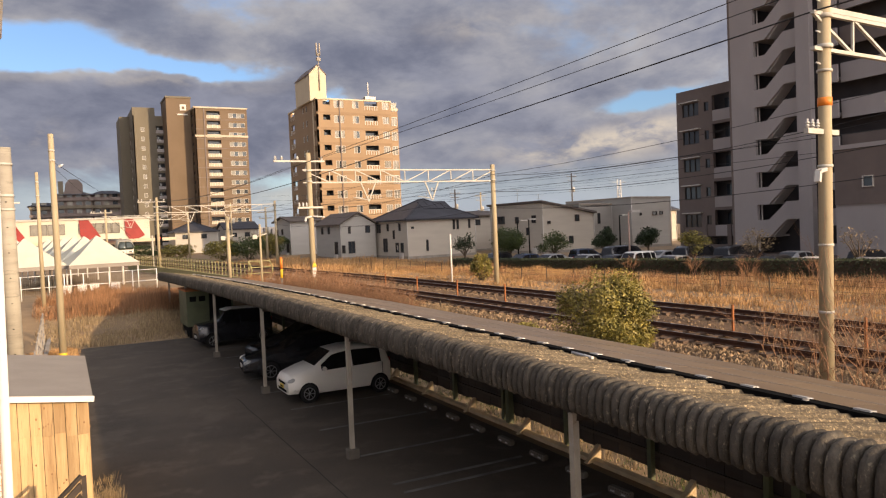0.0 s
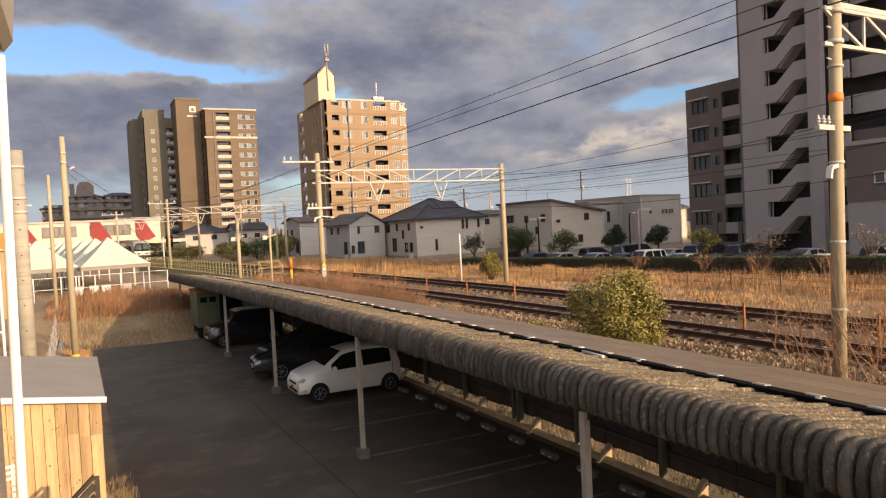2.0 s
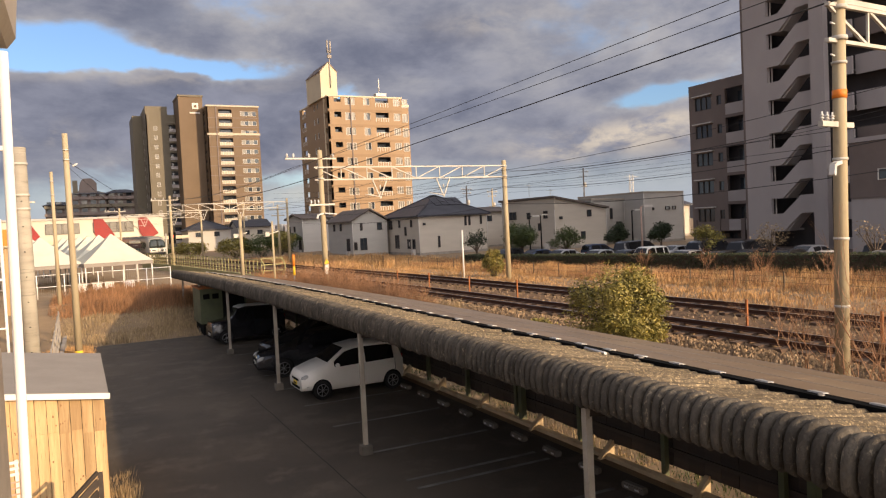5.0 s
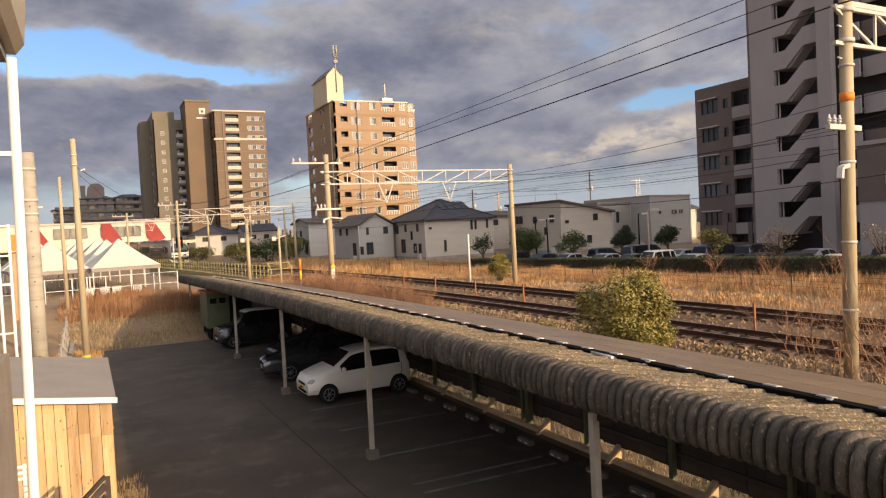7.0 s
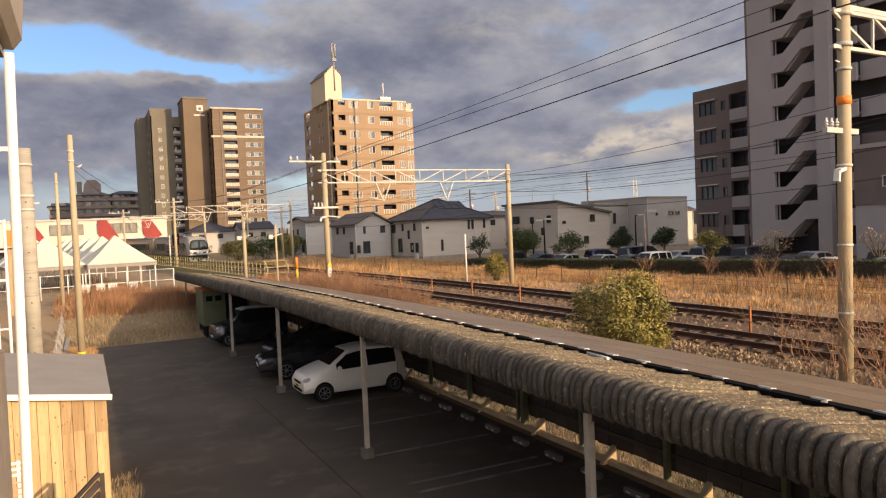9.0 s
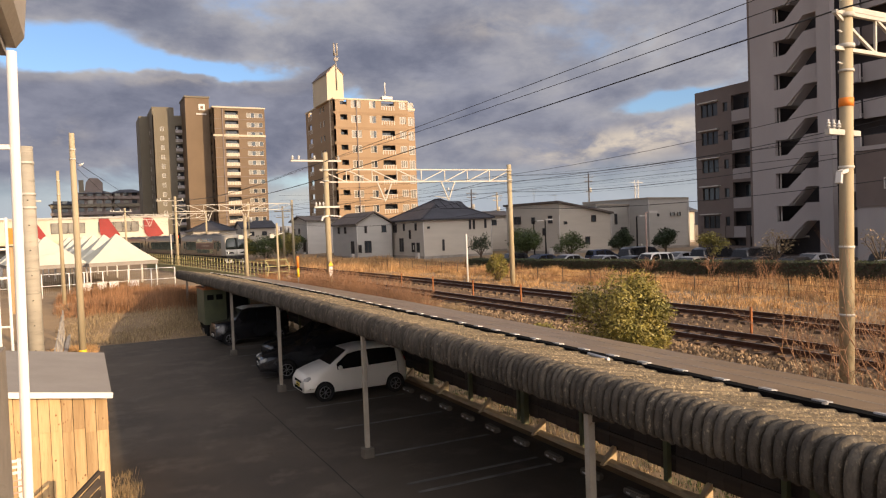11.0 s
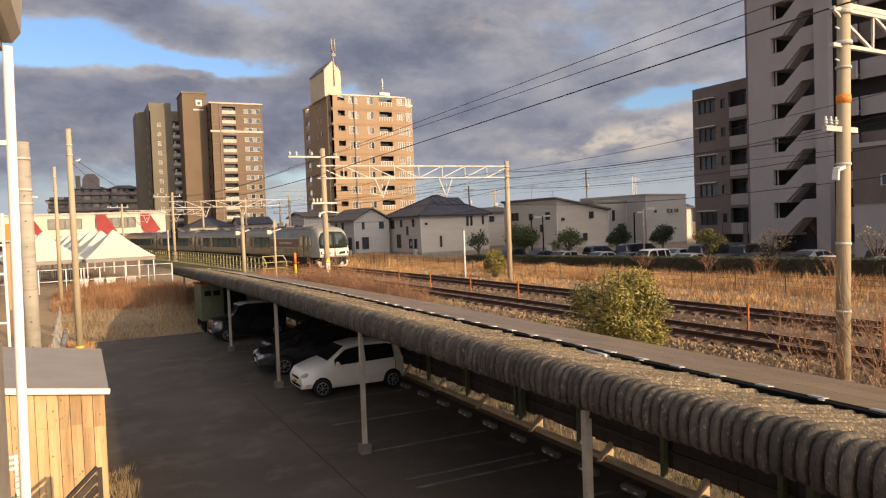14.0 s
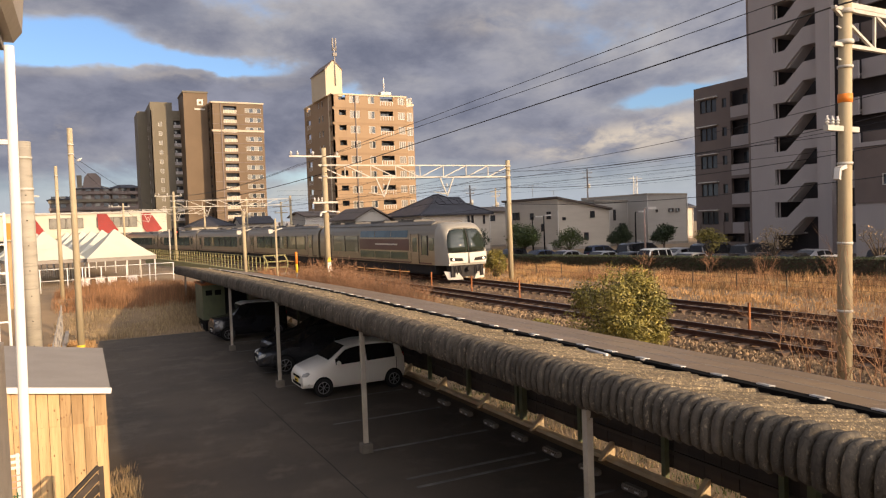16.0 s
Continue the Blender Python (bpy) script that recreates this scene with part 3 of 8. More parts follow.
def build_tracks():
    ys = [-30 + 3 * i for i in range(64)]
    bm = bmesh.new()
    prof = [(13.2, 1.08), (14.4, 1.41), (17.2, 1.41), (17.8, 1.34), (18.4, 1.41), (21.2, 1.41), (22.5, 1.1)]
    loft(bm, [[(along_track(x, y), y, z + 0.03 * noise.noise((x, y * 0.7, 3))) for x, z in prof] for y in ys], closed=False, smooth=True)
    bed = tagged(part("track_bed", bm, "ballast"), "brown crushed-stone ballast bed of a double railway line", "railway", kind="structure")
    verts, faces = [], []
    rnd = random.Random(5)
    for _ in range(30000):
        y = -2 + 62 * rnd.random() ** 1.5
        x = rnd.choice((rnd.uniform(13.3, 14.9), rnd.uniform(13.3, 22.3)))
        z = float(np.interp(x, [p[0] for p in prof], [p[1] for p in prof]))
        s = rnd.uniform(0.025, 0.065) * (1.2 if x < 14.7 else 1.0)
        c = Vector((along_track(x, y), y, z + s * 0.3))
        k = len(verts)
        q = [Vector((rnd.uniform(-1, 1), rnd.uniform(-1, 1), rnd.uniform(0.1, 1))) for _ in range(1)][0]
        a = rnd.uniform(0, 6.3)
        for i in range(4):
            verts.append(c + Vector((math.cos(a + i * 1.57) * s * rnd.uniform(0.7, 1.3), math.sin(a + i * 1.57) * s * rnd.uniform(0.7, 1.3), -s * 0.4)))
        verts.append(c + Vector((q.x * s * 0.4, q.y * s * 0.4, s * rnd.uniform(0.5, 1))))
        faces += [(k, k + 1, k + 4), (k + 1, k + 2, k + 4), (k + 2, k + 3, k + 4), (k + 3, k, k + 4)]
    tagged(soup("ballast_stones", verts, faces, "stone"), "loose brown ballast stones beside the rails", "stones", kind="stuff")
    for c in (15.85, 19.85):
        track = thing("railway_track", label="rusty narrow-gauge rails on sleepers in ballast", category="railway track", group="railway tracks", kind="structure")
        for side in (-0.567, 0.567):
            bm = bmesh.new()
            rail_mesh(bm, c + side, ys)
            part("rail", bm, ["rail", "railtop"], track)
        bm = bmesh.new()
        box(bm, -1.05, 1.05, -0.11, 0.11, -0.1, 0.035)
        me = mesh_of("sleeper", bm, "sleeper")
        for i in range(110):
            y = -4 + 0.66 * i
            part("sleeper", me, None, track, at=pose(along_track(c, y), y, 1.455, 0, 0, math.degrees(max(0, y - 12) / 700)))


def build_backdrop():
    bm = bmesh.new()
    n = 90
    prev = None
    for i in range(n + 1):
        a = radians(-40 + 110 * i / n)
        h = 20 + 55 * max(0, noise.noise((i * 0.13, 2.2, 0))) + 18 * noise.noise((i * 0.5, 7, 0))
        p = Vector((math.sin(a) * 2300, math.cos(a) * 2300, 0))
        cur = (bm.verts.new(p), bm.verts.new(p + Vector((0, 0, max(6, h)))))
        if prev:
            bm.faces.new((prev[0], cur[0], cur[1], prev[1]))
        prev = cur
    tagged(part("backdrop", bm, "hill"), "low hills on the horizon, coloured blue-grey for haze", "hills", kind="structure")


# ---- carport ----
RIB_X, RIB_TOP, RIB_SLOPE = 5.2, 3.12, 0.165


def roof_z(x):
    return RIB_TOP - RIB_SLOPE * (x - RIB_X)


def rib_loft(name, path, m):
    """One arched cement rib swept along a path of x, z points."""
    bm = bmesh.new()
    w, n = 0.054, 8
    secs = []
    for k, (px, pz) in enumerate(path):
        a, b = path[max(0, k - 1)], path[min(len(path) - 1, k + 1)]
        t = Vector((b[0] - a[0], 0, b[1] - a[1])).normalized()
        nrm = Vector((-t.z, 0, t.x))
        s = []
        for i in range(n + 1):
            a2 = math.pi * i / n
            s.append(Vector((px, w * -math.cos(a2), pz)) + nrm * (0.088 * math.sin(a2) ** 0.5))
        secs.append(s)
    loft(bm, secs, closed=False, smooth=True)
    return mesh_of(name, bm, m, fix=False)


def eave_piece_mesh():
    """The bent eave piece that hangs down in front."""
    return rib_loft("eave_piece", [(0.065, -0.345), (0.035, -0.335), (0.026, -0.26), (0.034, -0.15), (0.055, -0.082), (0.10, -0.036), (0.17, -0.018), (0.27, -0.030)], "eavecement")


def roof_rib_mesh():
    """The sheet's rib from the eave piece up under the panels."""
    return rib_loft("roof_rib", [(0.25, -0.040), (0.6, -0.100), (1.1, -0.183), (1.85, -0.306)], "slate")


def build_carport():
    cp = thing("carport", label="long open carport with ribbed cement roof and solar panels", category="carport")
    bend = lambda y: -max(0.0, y - 24) ** 2 / 1100.0
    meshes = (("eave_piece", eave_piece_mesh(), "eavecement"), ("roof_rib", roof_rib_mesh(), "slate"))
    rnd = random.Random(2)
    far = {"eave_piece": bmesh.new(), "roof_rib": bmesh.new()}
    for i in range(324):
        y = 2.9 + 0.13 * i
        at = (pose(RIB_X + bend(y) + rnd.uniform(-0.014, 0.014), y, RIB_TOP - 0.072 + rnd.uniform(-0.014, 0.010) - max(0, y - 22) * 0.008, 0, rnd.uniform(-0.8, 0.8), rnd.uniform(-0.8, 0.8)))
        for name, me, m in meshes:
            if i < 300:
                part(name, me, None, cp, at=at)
            else:
                one = me.copy()
                one.transform(at)
                far[name].from_mesh(one)
                bpy.data.meshes.remove(one)
    for name, me, m in meshes:
        tagged(part(name + "_rest", far[name], m, cp, fix=False), kind="stuff")
    # dark deck under the sheets and purlins
    bm = bmesh.new()
    ys = [0.5 + 2.22 * i for i in range(21)]
    dz = lambda y: -max(0, y - 22) * 0.008
    loft(bm, [[(5.32 + bend(y), y, roof_z(5.32) - 0.12 + dz(y)), (9.66 + bend(y), y, roof_z(9.66) - 0.10 + dz(y)), (9.66 + bend(y), y, roof_z(9.66) - 0.17 + dz(y)), (5.32 + bend(y), y, roof_z(5.32) - 0.19 + dz(y))] for y in ys])
    part("roof_deck", bm, "slate", cp)
    # panels
    pm = bmesh.new()
    L, D = 1.36, 0.885
    box(pm, 0.021, D - 0.021, 0.009, L - 0.009, 0.0, 0.036)
    frame_m = bmesh.new()
    for b in ((0, 0.02, 0.0, L), (D - 0.02, D, 0.0, L)):
        box(frame_m, *b, -0.01, 0.040)
    for b in ((0.02, D - 0.02, 0, 0.008), (0.02, D - 0.02, L - 0.008, L)):
        box(frame_m, *b, -0.01, 0.034)
    pm, frame_m = mesh_of("solar_panel", pm, "panel"), mesh_of("panel_frame", frame_m, "panelframe")
    clip = bmesh.new()
    box(clip, -0.03, 0.07, -0.09, 0.09, 0.0, 0.012)
    box(clip, -0.03, -0.018, -0.09, 0.09, -0.06, 0.0)
    clip = mesh_of("clip", clip, "clip")
    foot = bmesh.new()
    tube(foot, (0, 0, -0.02), (0, 0, 0.07), 0.035, n=8)
    foot = mesh_of("roof_bracket", foot, "panelframe")
    tilt = math.degrees(math.atan(RIB_SLOPE))
    for j in range(33):
        y = 0.69 + L * j
        if y + L > 44.9:
            break
        for k in range(3):
            x = 6.97 + 0.889 * k
            p = part("solar_panel", pm, None, cp, at=pose(x + bend(y), y, roof_z(x) + 0.022 + dz(y), -0.46 if y > 22 else 0, tilt, 0))
            part("panel_frame", frame_m, None, p)
        for q in (0, L / 2):
            part("clip", clip, None, cp, "bright metal panel clip", at=pose(6.93 + bend(y), y + q + 0.3, roof_z(6.93) + 0.066 + dz(y), 0, tilt, 0))
        if j % 2:
            part("roof_bracket", foot, None, cp, at=pose(6.86 + bend(y), y + 0.2, roof_z(6.86) - 0.005 + dz(y)))
    for j in range(14):
        y = 0.6 + 3.06 * j
        bm = bmesh.new()
        box(bm, 6.82, 6.95, 0, 3.05, -0.065, 0.046)
        part("mounting_rail", bm, "black", cp, "black mounting rail", at=pose(bend(y), y, roof_z(6.9) + 0.014 + dz(y), -0.46 if y > 22 else 0))
    bm = bmesh.new()
    tube(bm, (6.70, 8.25, roof_z(6.70) + 0.03), (6.80, 8.85, roof_z(6.80) + 0.03), 0.024)
    part("loose_pipe", bm, "clip", cp, "short white pipe lying on roof")
    # posts, beams
    for y in (-0.7, 6.9, 14.64, 22.2, 30.13, 37.8, 44.2):
        bm = bmesh.new()
        z0 = ground_z(5.28, y) - 0.05
        z1 = 2.62 + dz(y)
        box(bm, 5.235, 5.325, y - 0.045, y + 0.045, z0 + 0.26, z1)
        post = part("post", bm, "postwhite", cp, "grey-white steel post")
        bm = bmesh.new()
        box(bm, 5.16, 5.40, y - 0.12, y + 0.12, z0, z0 + 0.26)
        bmesh.ops.bevel(bm, geom=bm.edges[:], offset=0.015, segments=1, affect="EDGES")
        part("footing", bm, "dirtycon", post, "concrete footing")
        bm = bmesh.new()
        box(bm, 9.24, 9.38, y - 0.07, y + 0.07, 0.0, 2.12 + dz(y))
        part("rear_post", bm, "greenpost", cp)
        bm = bmesh.new()
        bar(bm, (5.3, y, 2.60 + dz(y)), (9.4, y, 2.06 + dz(y)), 0.1, 0.16)
        part("beam", bm, "darkwood", cp)
    for x in (5.55, 7.3, 9.4):
        bm = bmesh.new()
        bar(bm, (x, 0.5, roof_z(x) - 0.26), (x, 23, roof_z(x) - 0.26), 0.09, 0.12)
        bar(bm, (x, 23, roof_z(x) - 0.26), (x, 46, roof_z(x) - 0.44), 0.09, 0.12)
        part("purlin", bm, "darkwood", cp)


def build_back_wall():
    w = thing("fence", label="dark timber board fence behind the parking bays", category="fence")
    board = bmesh.new()
    box(board, -0.015, 0.015, 0.004, 0.366, 0.0, 1.84)
    board = mesh_of("board", board, "darkwood")
    rnd = random.Random(4)
    for i in range(126):
        y = -0.5 + 0.37 * i
        part("board", board, None, w, at=pose(9.48 + rnd.uniform(-0.006, 0.006), y, 0.27 + rnd.uniform(-0.02, 0.02)))
    for z in (0.56, 1.35, 1.9):
        bm = bmesh.new()
        box(bm, 9.42, 9.46, -0.5, 46, z - 0.035, z + 0.035)
        part("rail", bm, "darkwood" if z != 1.35 else "concrete", w)
    for i in range(19):
        y = 1.5 + 2.5 * i
        bm = bmesh.new()
        box(bm, 9.30, 9.40, y + 0.9, y + 1.0, 0, 2.08)
        part("post", bm, "greenpost", w, "dull green steel post")
    # kerb beam with sloped sunlit stays
    kerb = thing("kerb", label="narrow concrete kerb with wedge-shaped stays", category="kerb", kind="structure")
    for i in range(19):
        y = 1.52 + 2.5 * i
        bm = bmesh.new()
        loft(bm, [[(9.20, yy, 0), (9.31, yy, 0), (9.31, yy, 0.11), (9.28, yy, 0.12), (9.20, yy, 0.08)] for yy in (y + 0.06, y + 2.42)])
        part("kerb_stone", bm, "stay", kerb)
        bm = bmesh.new()
        loft(bm, [[(9.08, yy, 0), (9.44, yy, 0), (9.44, yy, 0.33), (9.40, yy, 0.33)] for yy in (y - 0.05, y + 0.05)])
        part("wedge_stay", bm, "stay", kerb, "pale wedge-shaped stay")


def build_timber():
    """Loose pale boards left on the kerb behind the bays."""
    rnd = random.Random(31)
    for i in range(7):
        bm = bmesh.new()
        box(bm, -0.75, 0.75, -0.06, 0.06, 0.0, 0.03)
        b = part("timber_board", bm, "stay", at=pose(9.0 + rnd.uniform(-0.25, 0.2), 31.6 + 0.30 * i, 0.14 + 0.03 * (i % 3), rnd.uniform(-4, 4), rnd.uniform(-12, -3), rnd.uniform(-35, 35)))
        tagged(b, "loose pale timber board lying across the kerb", "board", "loose boards")


def build_wheel_stops():
    bm = bmesh.new()
    box(bm, -0.075, 0.075, -0.27, 0.27, 0, 0.12)
    bmesh.ops.bevel(bm, geom=bm.edges[:], offset=0.025, segments=2, affect="EDGES")
    for s in (-0.13, 0.13):
        box(bm, -0.078, -0.074, s - 0.05, s + 0.05, 0.04, 0.07, 1)
    me = mesh_of("wheel_stop", bm, ["dirtycon", "clip"])
    for i in range(13):
        for d in (-0.05, 1.2):
            y = 4.9 + 2.5 * i + d
            ob = part("wheel_stop", me, at=pose(8.52, y, 0.0, 0, 0, random.Random(i).uniform(-3, 3)))
            tagged(ob, "small grey concrete wheel stop on asphalt", "wheel stop", "wheel stops")


build_ground()
build_lot()
build_tracks()
build_backdrop()
build_carport()
build_back_wall()
build_wheel_stops()
build_timber()


# ---- buildings ----
def window(parent, w, h, at, glass="glass", frame="frame", panes=2, rail=False, depth=0.12, sill=True):
    """A framed window in local x-z, facing -y."""
    bm = bmesh.new()
    t = 0.06
    xs = []
    for i in range(panes + 1):
        x = -w / 2 + (w - t) * i / panes
        xs += [x, x + t]
    plate(bm, xs, [0, t, h - t, h], lambda i, j: j != 1 or i % 2 == 0, -depth, 0.05)
    win = part("window", bm, frame, parent, at=at)
    for i in range(panes):
        bm = bmesh.new()
        x = -w / 2 + (w - t) * i / panes + t
        box(bm, x, x + (w - t) / panes - t, -0.02, 0.02, t, h - t)
        g = glass if isinstance(glass, str) else glass[i % len(glass)]
        part("pane", bm, g, win)
    return win


def face_of(origin, angle):
    """Local frame on a wall: x along the wall, facing -y after a turn of angle degrees."""
    return Matrix.Translation(origin) @ pose(0, 0, 0, 0, 0, angle)


def slab_wall_with_holes(bm, w, h, holes, t=0.3, m=0):
    """A wall in local x-z, front at y=0, back at y=t, with rectangular holes (x0,x1,z0,z1)."""
    xs = sorted({0, w, *[a for q in holes for a in q[:2]]})
    zs = sorted({0, h, *[a for q in holes for a in q[2:]]})
    plate(bm, xs, zs, lambda i, j: not any(q[0] <= xs[i] and xs[i + 1] <= q[1] and q[2] <= zs[j] and zs[j + 1] <= q[3] for q in holes), 0, t, m)


def facade(parent, name, w, h, at, wall, cells, t=0.35, back=1.2):
    """A thick wall at local x 0..w with openings; cells: (kind, x0, x1, z0, z1)."""
    bm = bmesh.new()
    slab_wall_with_holes(bm, w, h, [c[1:5] for c in cells], t)
    fw = part(name, bm, wall, parent, at=at)
    for c in cells:
        kind, x0, x1, z0, z1 = c[:5]
        cx = (x0 + x1) / 2
        if kind == "win":
            window(fw, x1 - x0, z1 - z0, pose(cx, 0.16, z0), glass=c[5] if len(c) > 5 else "glass", panes=c[6] if len(c) > 6 else 2, frame=c[7] if len(c) > 7 else "frame")
        elif kind == "bal":
            # loggia: parapet in front, door glass behind
            ph = (z1 - z0) * 0.42
            bm = bmesh.new()
            box(bm, x0, x1, 0.02, 0.14, z0, z0 + ph)
            part("parapet", bm, c[5] if len(c) > 5 else wall, fw)
            for i in range(3):
                bm = bmesh.new()
                xa = x0 + (x1 - x0) * (0.12 + 0.28 * i)
                box(bm, xa, xa + (x1 - x0) * 0.24, back - 0.03, back, z0, z1 - 0.3)
                part("glass_door", bm, "glass", fw)
            if len(c) > 6:
                bm = bmesh.new()
                xs = []
                for i in range(c[6] + 1):
                    xa = x0 + 0.05 + (x1 - x0 - 0.1) * i / c[6]
                    xs += [xa - 0.05, xa + 0.05]
                plate(bm, xs, [z0, z0 + ph, z0 + ph + 0.08], lambda i, j: j == 1 or i % 2 == 0, -0.05, 0.015)
                part("railing", bm, "frame", fw)
    return fw


def core(parent, x0, x1, y0, y1, z0, z1, wall, name="body"):
    return boxes(name, [(x0, x1, y0, y1, z0, z1)], wall, parent)


def roof_edge(parent, x0, x1, y0, y1, z, wall, t=0.35, h=0.55):
    return boxes("parapet_cap", [(x0, x1, y0, y0 + t, z, z + h), (x0, x1, y1 - t, y1, z, z + h), (x0, x0 + t, y0 + t, y1 - t, z, z + h), (x1 - t, x1, y0 + t, y1 - t, z, z + h)], wall, parent)


def tower_b():
    """Ten-storey block with a gabled stair head."""
    tw = thing("apartment_tower", label="ten-storey pinkish-beige tiled apartment block, gabled roof tower", category="apartment building")
    X0, X1, Y0, Y1, Z0, Z1 = 43.9, 59.3, 133.0, 152.0, 1.2, 30.0
    st = 2.9
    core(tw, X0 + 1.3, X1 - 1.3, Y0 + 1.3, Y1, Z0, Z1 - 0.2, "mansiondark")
    cells = []
    for k in range(10):
        z = 0.55 + st * k
        cells += [("bal", 1.3, 2.7, z + 0.5, z + 2.2), ("win", 3.5, 5.5, z + 0.7, z + 2.1, ["glassl", "glass", "glassl"], 3),
                  ("win", 7.3, 8.6, z + 0.7, z + 2.1, ["glassl", "glass"], 2), ("bal", 9.8, 12.5, z + 0.4, z + 2.2, "tileB", 5), ("win", 13.6, 15.0, z + 0.7, z + 2.1, ["glassl"], 3)]
    facade(tw, "wall", X1 - X0, Z1 - Z0, face_of((X0, Y0, Z0), 0), "tileB", cells)
    cells = []
    for k in range(10):
        z = 0.55 + st * k
        cells += [("bal", 0.7, 1.9, z + 0.3, z + 2.1), ("win", 6.0, 6.9, z + 0.7, z + 1.9, "glass", 1), ("win", 8.2, 9.0, z + 0.7, z + 1.9, "glass", 1),
                  ("bal", 14.6, 17.2, z + 0.3, z + 2.3, "tileB", 3)]
    # west face
    facade(tw, "wall", Y1 - Y0, Z1 - Z0, Matrix.Translation((X0, Y1, Z0)) @ pose(0, 0, 0, 0, 0, -90), "tileB", [(c[0], 19.0 - c[2], 19.0 - c[1], *c[3:]) for c in cells])
    core(tw, X1 - 0.35, X1, Y0 + 0.35, Y1, Z0, Z1, "tileB", "wall")
    roof_edge(tw, X0 - 0.1, X1 + 0.1, Y0 - 0.1, Y1, Z1, "creamwall", h=0.28)
    # stepped-back bay at the east end
    bm = bmesh.new()
    box(bm, X1, X1 + 1.7, Y0 + 0.5, Y1, Z0, Z1 - 1.5)
    bay = part("bay", bm, "tileB", tw)
    boxes("bay_cap", [(X1, X1 + 1.8, Y0 + 0.4, Y1, Z1 - 1.5, Z1 - 1.1)], "creamwall", tw)
    for k in range(10):
        window(bay, 1.2, 1.7, pose(X1 + 0.85, Y0 + 0.5, Z0 + 1.0 + st * k), glass=["glassl"], panes=2)
    # gabled head
    bm = bmesh.new()
    gx0, gx1, gy0, gy1 = 43.3, 46.6, 134.6, 144.0
    mid = (gx0 + gx1) / 2
    loft(bm, [[(gx0, y, Z1), (gx1, y, Z1), (gx1, y, 35.0), (mid, y, 36.8), (gx0, y, 35.0)] for y in (gy0, gy1)])
    head = part("stair_head", bm, "creamwall", tw, "cream gabled stair tower")
    bm = bmesh.new()
    for s in (1, -1):
        a, b = mid, (gx1 + 0.15 if s > 0 else gx0 - 0.15)
        loft(bm, [[(a, y, 36.82), (b, y, 34.95), (b, y, 35.12), (a, y, 37.0)] for y in (gy0 - 0.1, gy1 + 0.1)])
    part("gable_roof", bm, "mansionbrown", head)
    bm = bmesh.new()
    tube(bm, (mid + 0.3, gy0 - 0.1, 32), (mid + 0.3, gy0 - 0.1, 39.2), 0.12, 0.1)
    for dx in (-0.5, 0.5):
        tube(bm, (mid + 0.3 + dx * 0.6, gy0 - 0.1, 38.6), (mid + 0.3 + dx * 0.6, gy0 - 0.1, 41.0), 0.17)
        bar(bm, (mid + 0.3, gy0 - 0.1, 38.9), (mid + 0.3 + dx * 0.6, gy0 - 0.1, 38.9), 0.1)
    box(bm, mid - 0.1, mid + 0.7, gy0 - 0.4, gy0, 37.6, 38.2)
    part("antenna", bm, "concrete", tw, "grey mobile phone antenna mast")
    bm = bmesh.new()
    tube(bm, (55.0, 134, Z1), (55.0, 134, Z1 + 4.0), 0.08, 0.05)
    tube(bm, (55.0, 134, Z1 + 1.6), (55.0, 134, Z1 + 3.8), 0.14)
    box(bm, 54.2, 56.4, 133.6, 135, Z1 + 0.5, Z1 + 1.1)
    part("antenna", bm, "frame", tw)
    for k in range(10):
        boxes("floor_band", [(X0 - 0.03, X1 + 0.02, Y0 - 0.03, Y0, Z0 + 2.85 + st * k, Z0 + 3.3 + st * k if k < 9 else Z0 + 2.9 + st * k)], "tileB2", tw)
    # dark joint down the front
    boxes("downpipe", [(X0 + 4.5, X0 + 4.7, Y0 - 0.12, Y0, Z0, Z1)], "mansionbrown", tw)
    boxes("corner_strip", [(X0 - 0.12, X0, Y0 + 1.9, Y0 + 2.3, Z0, Z1)], "creamwall", tw)


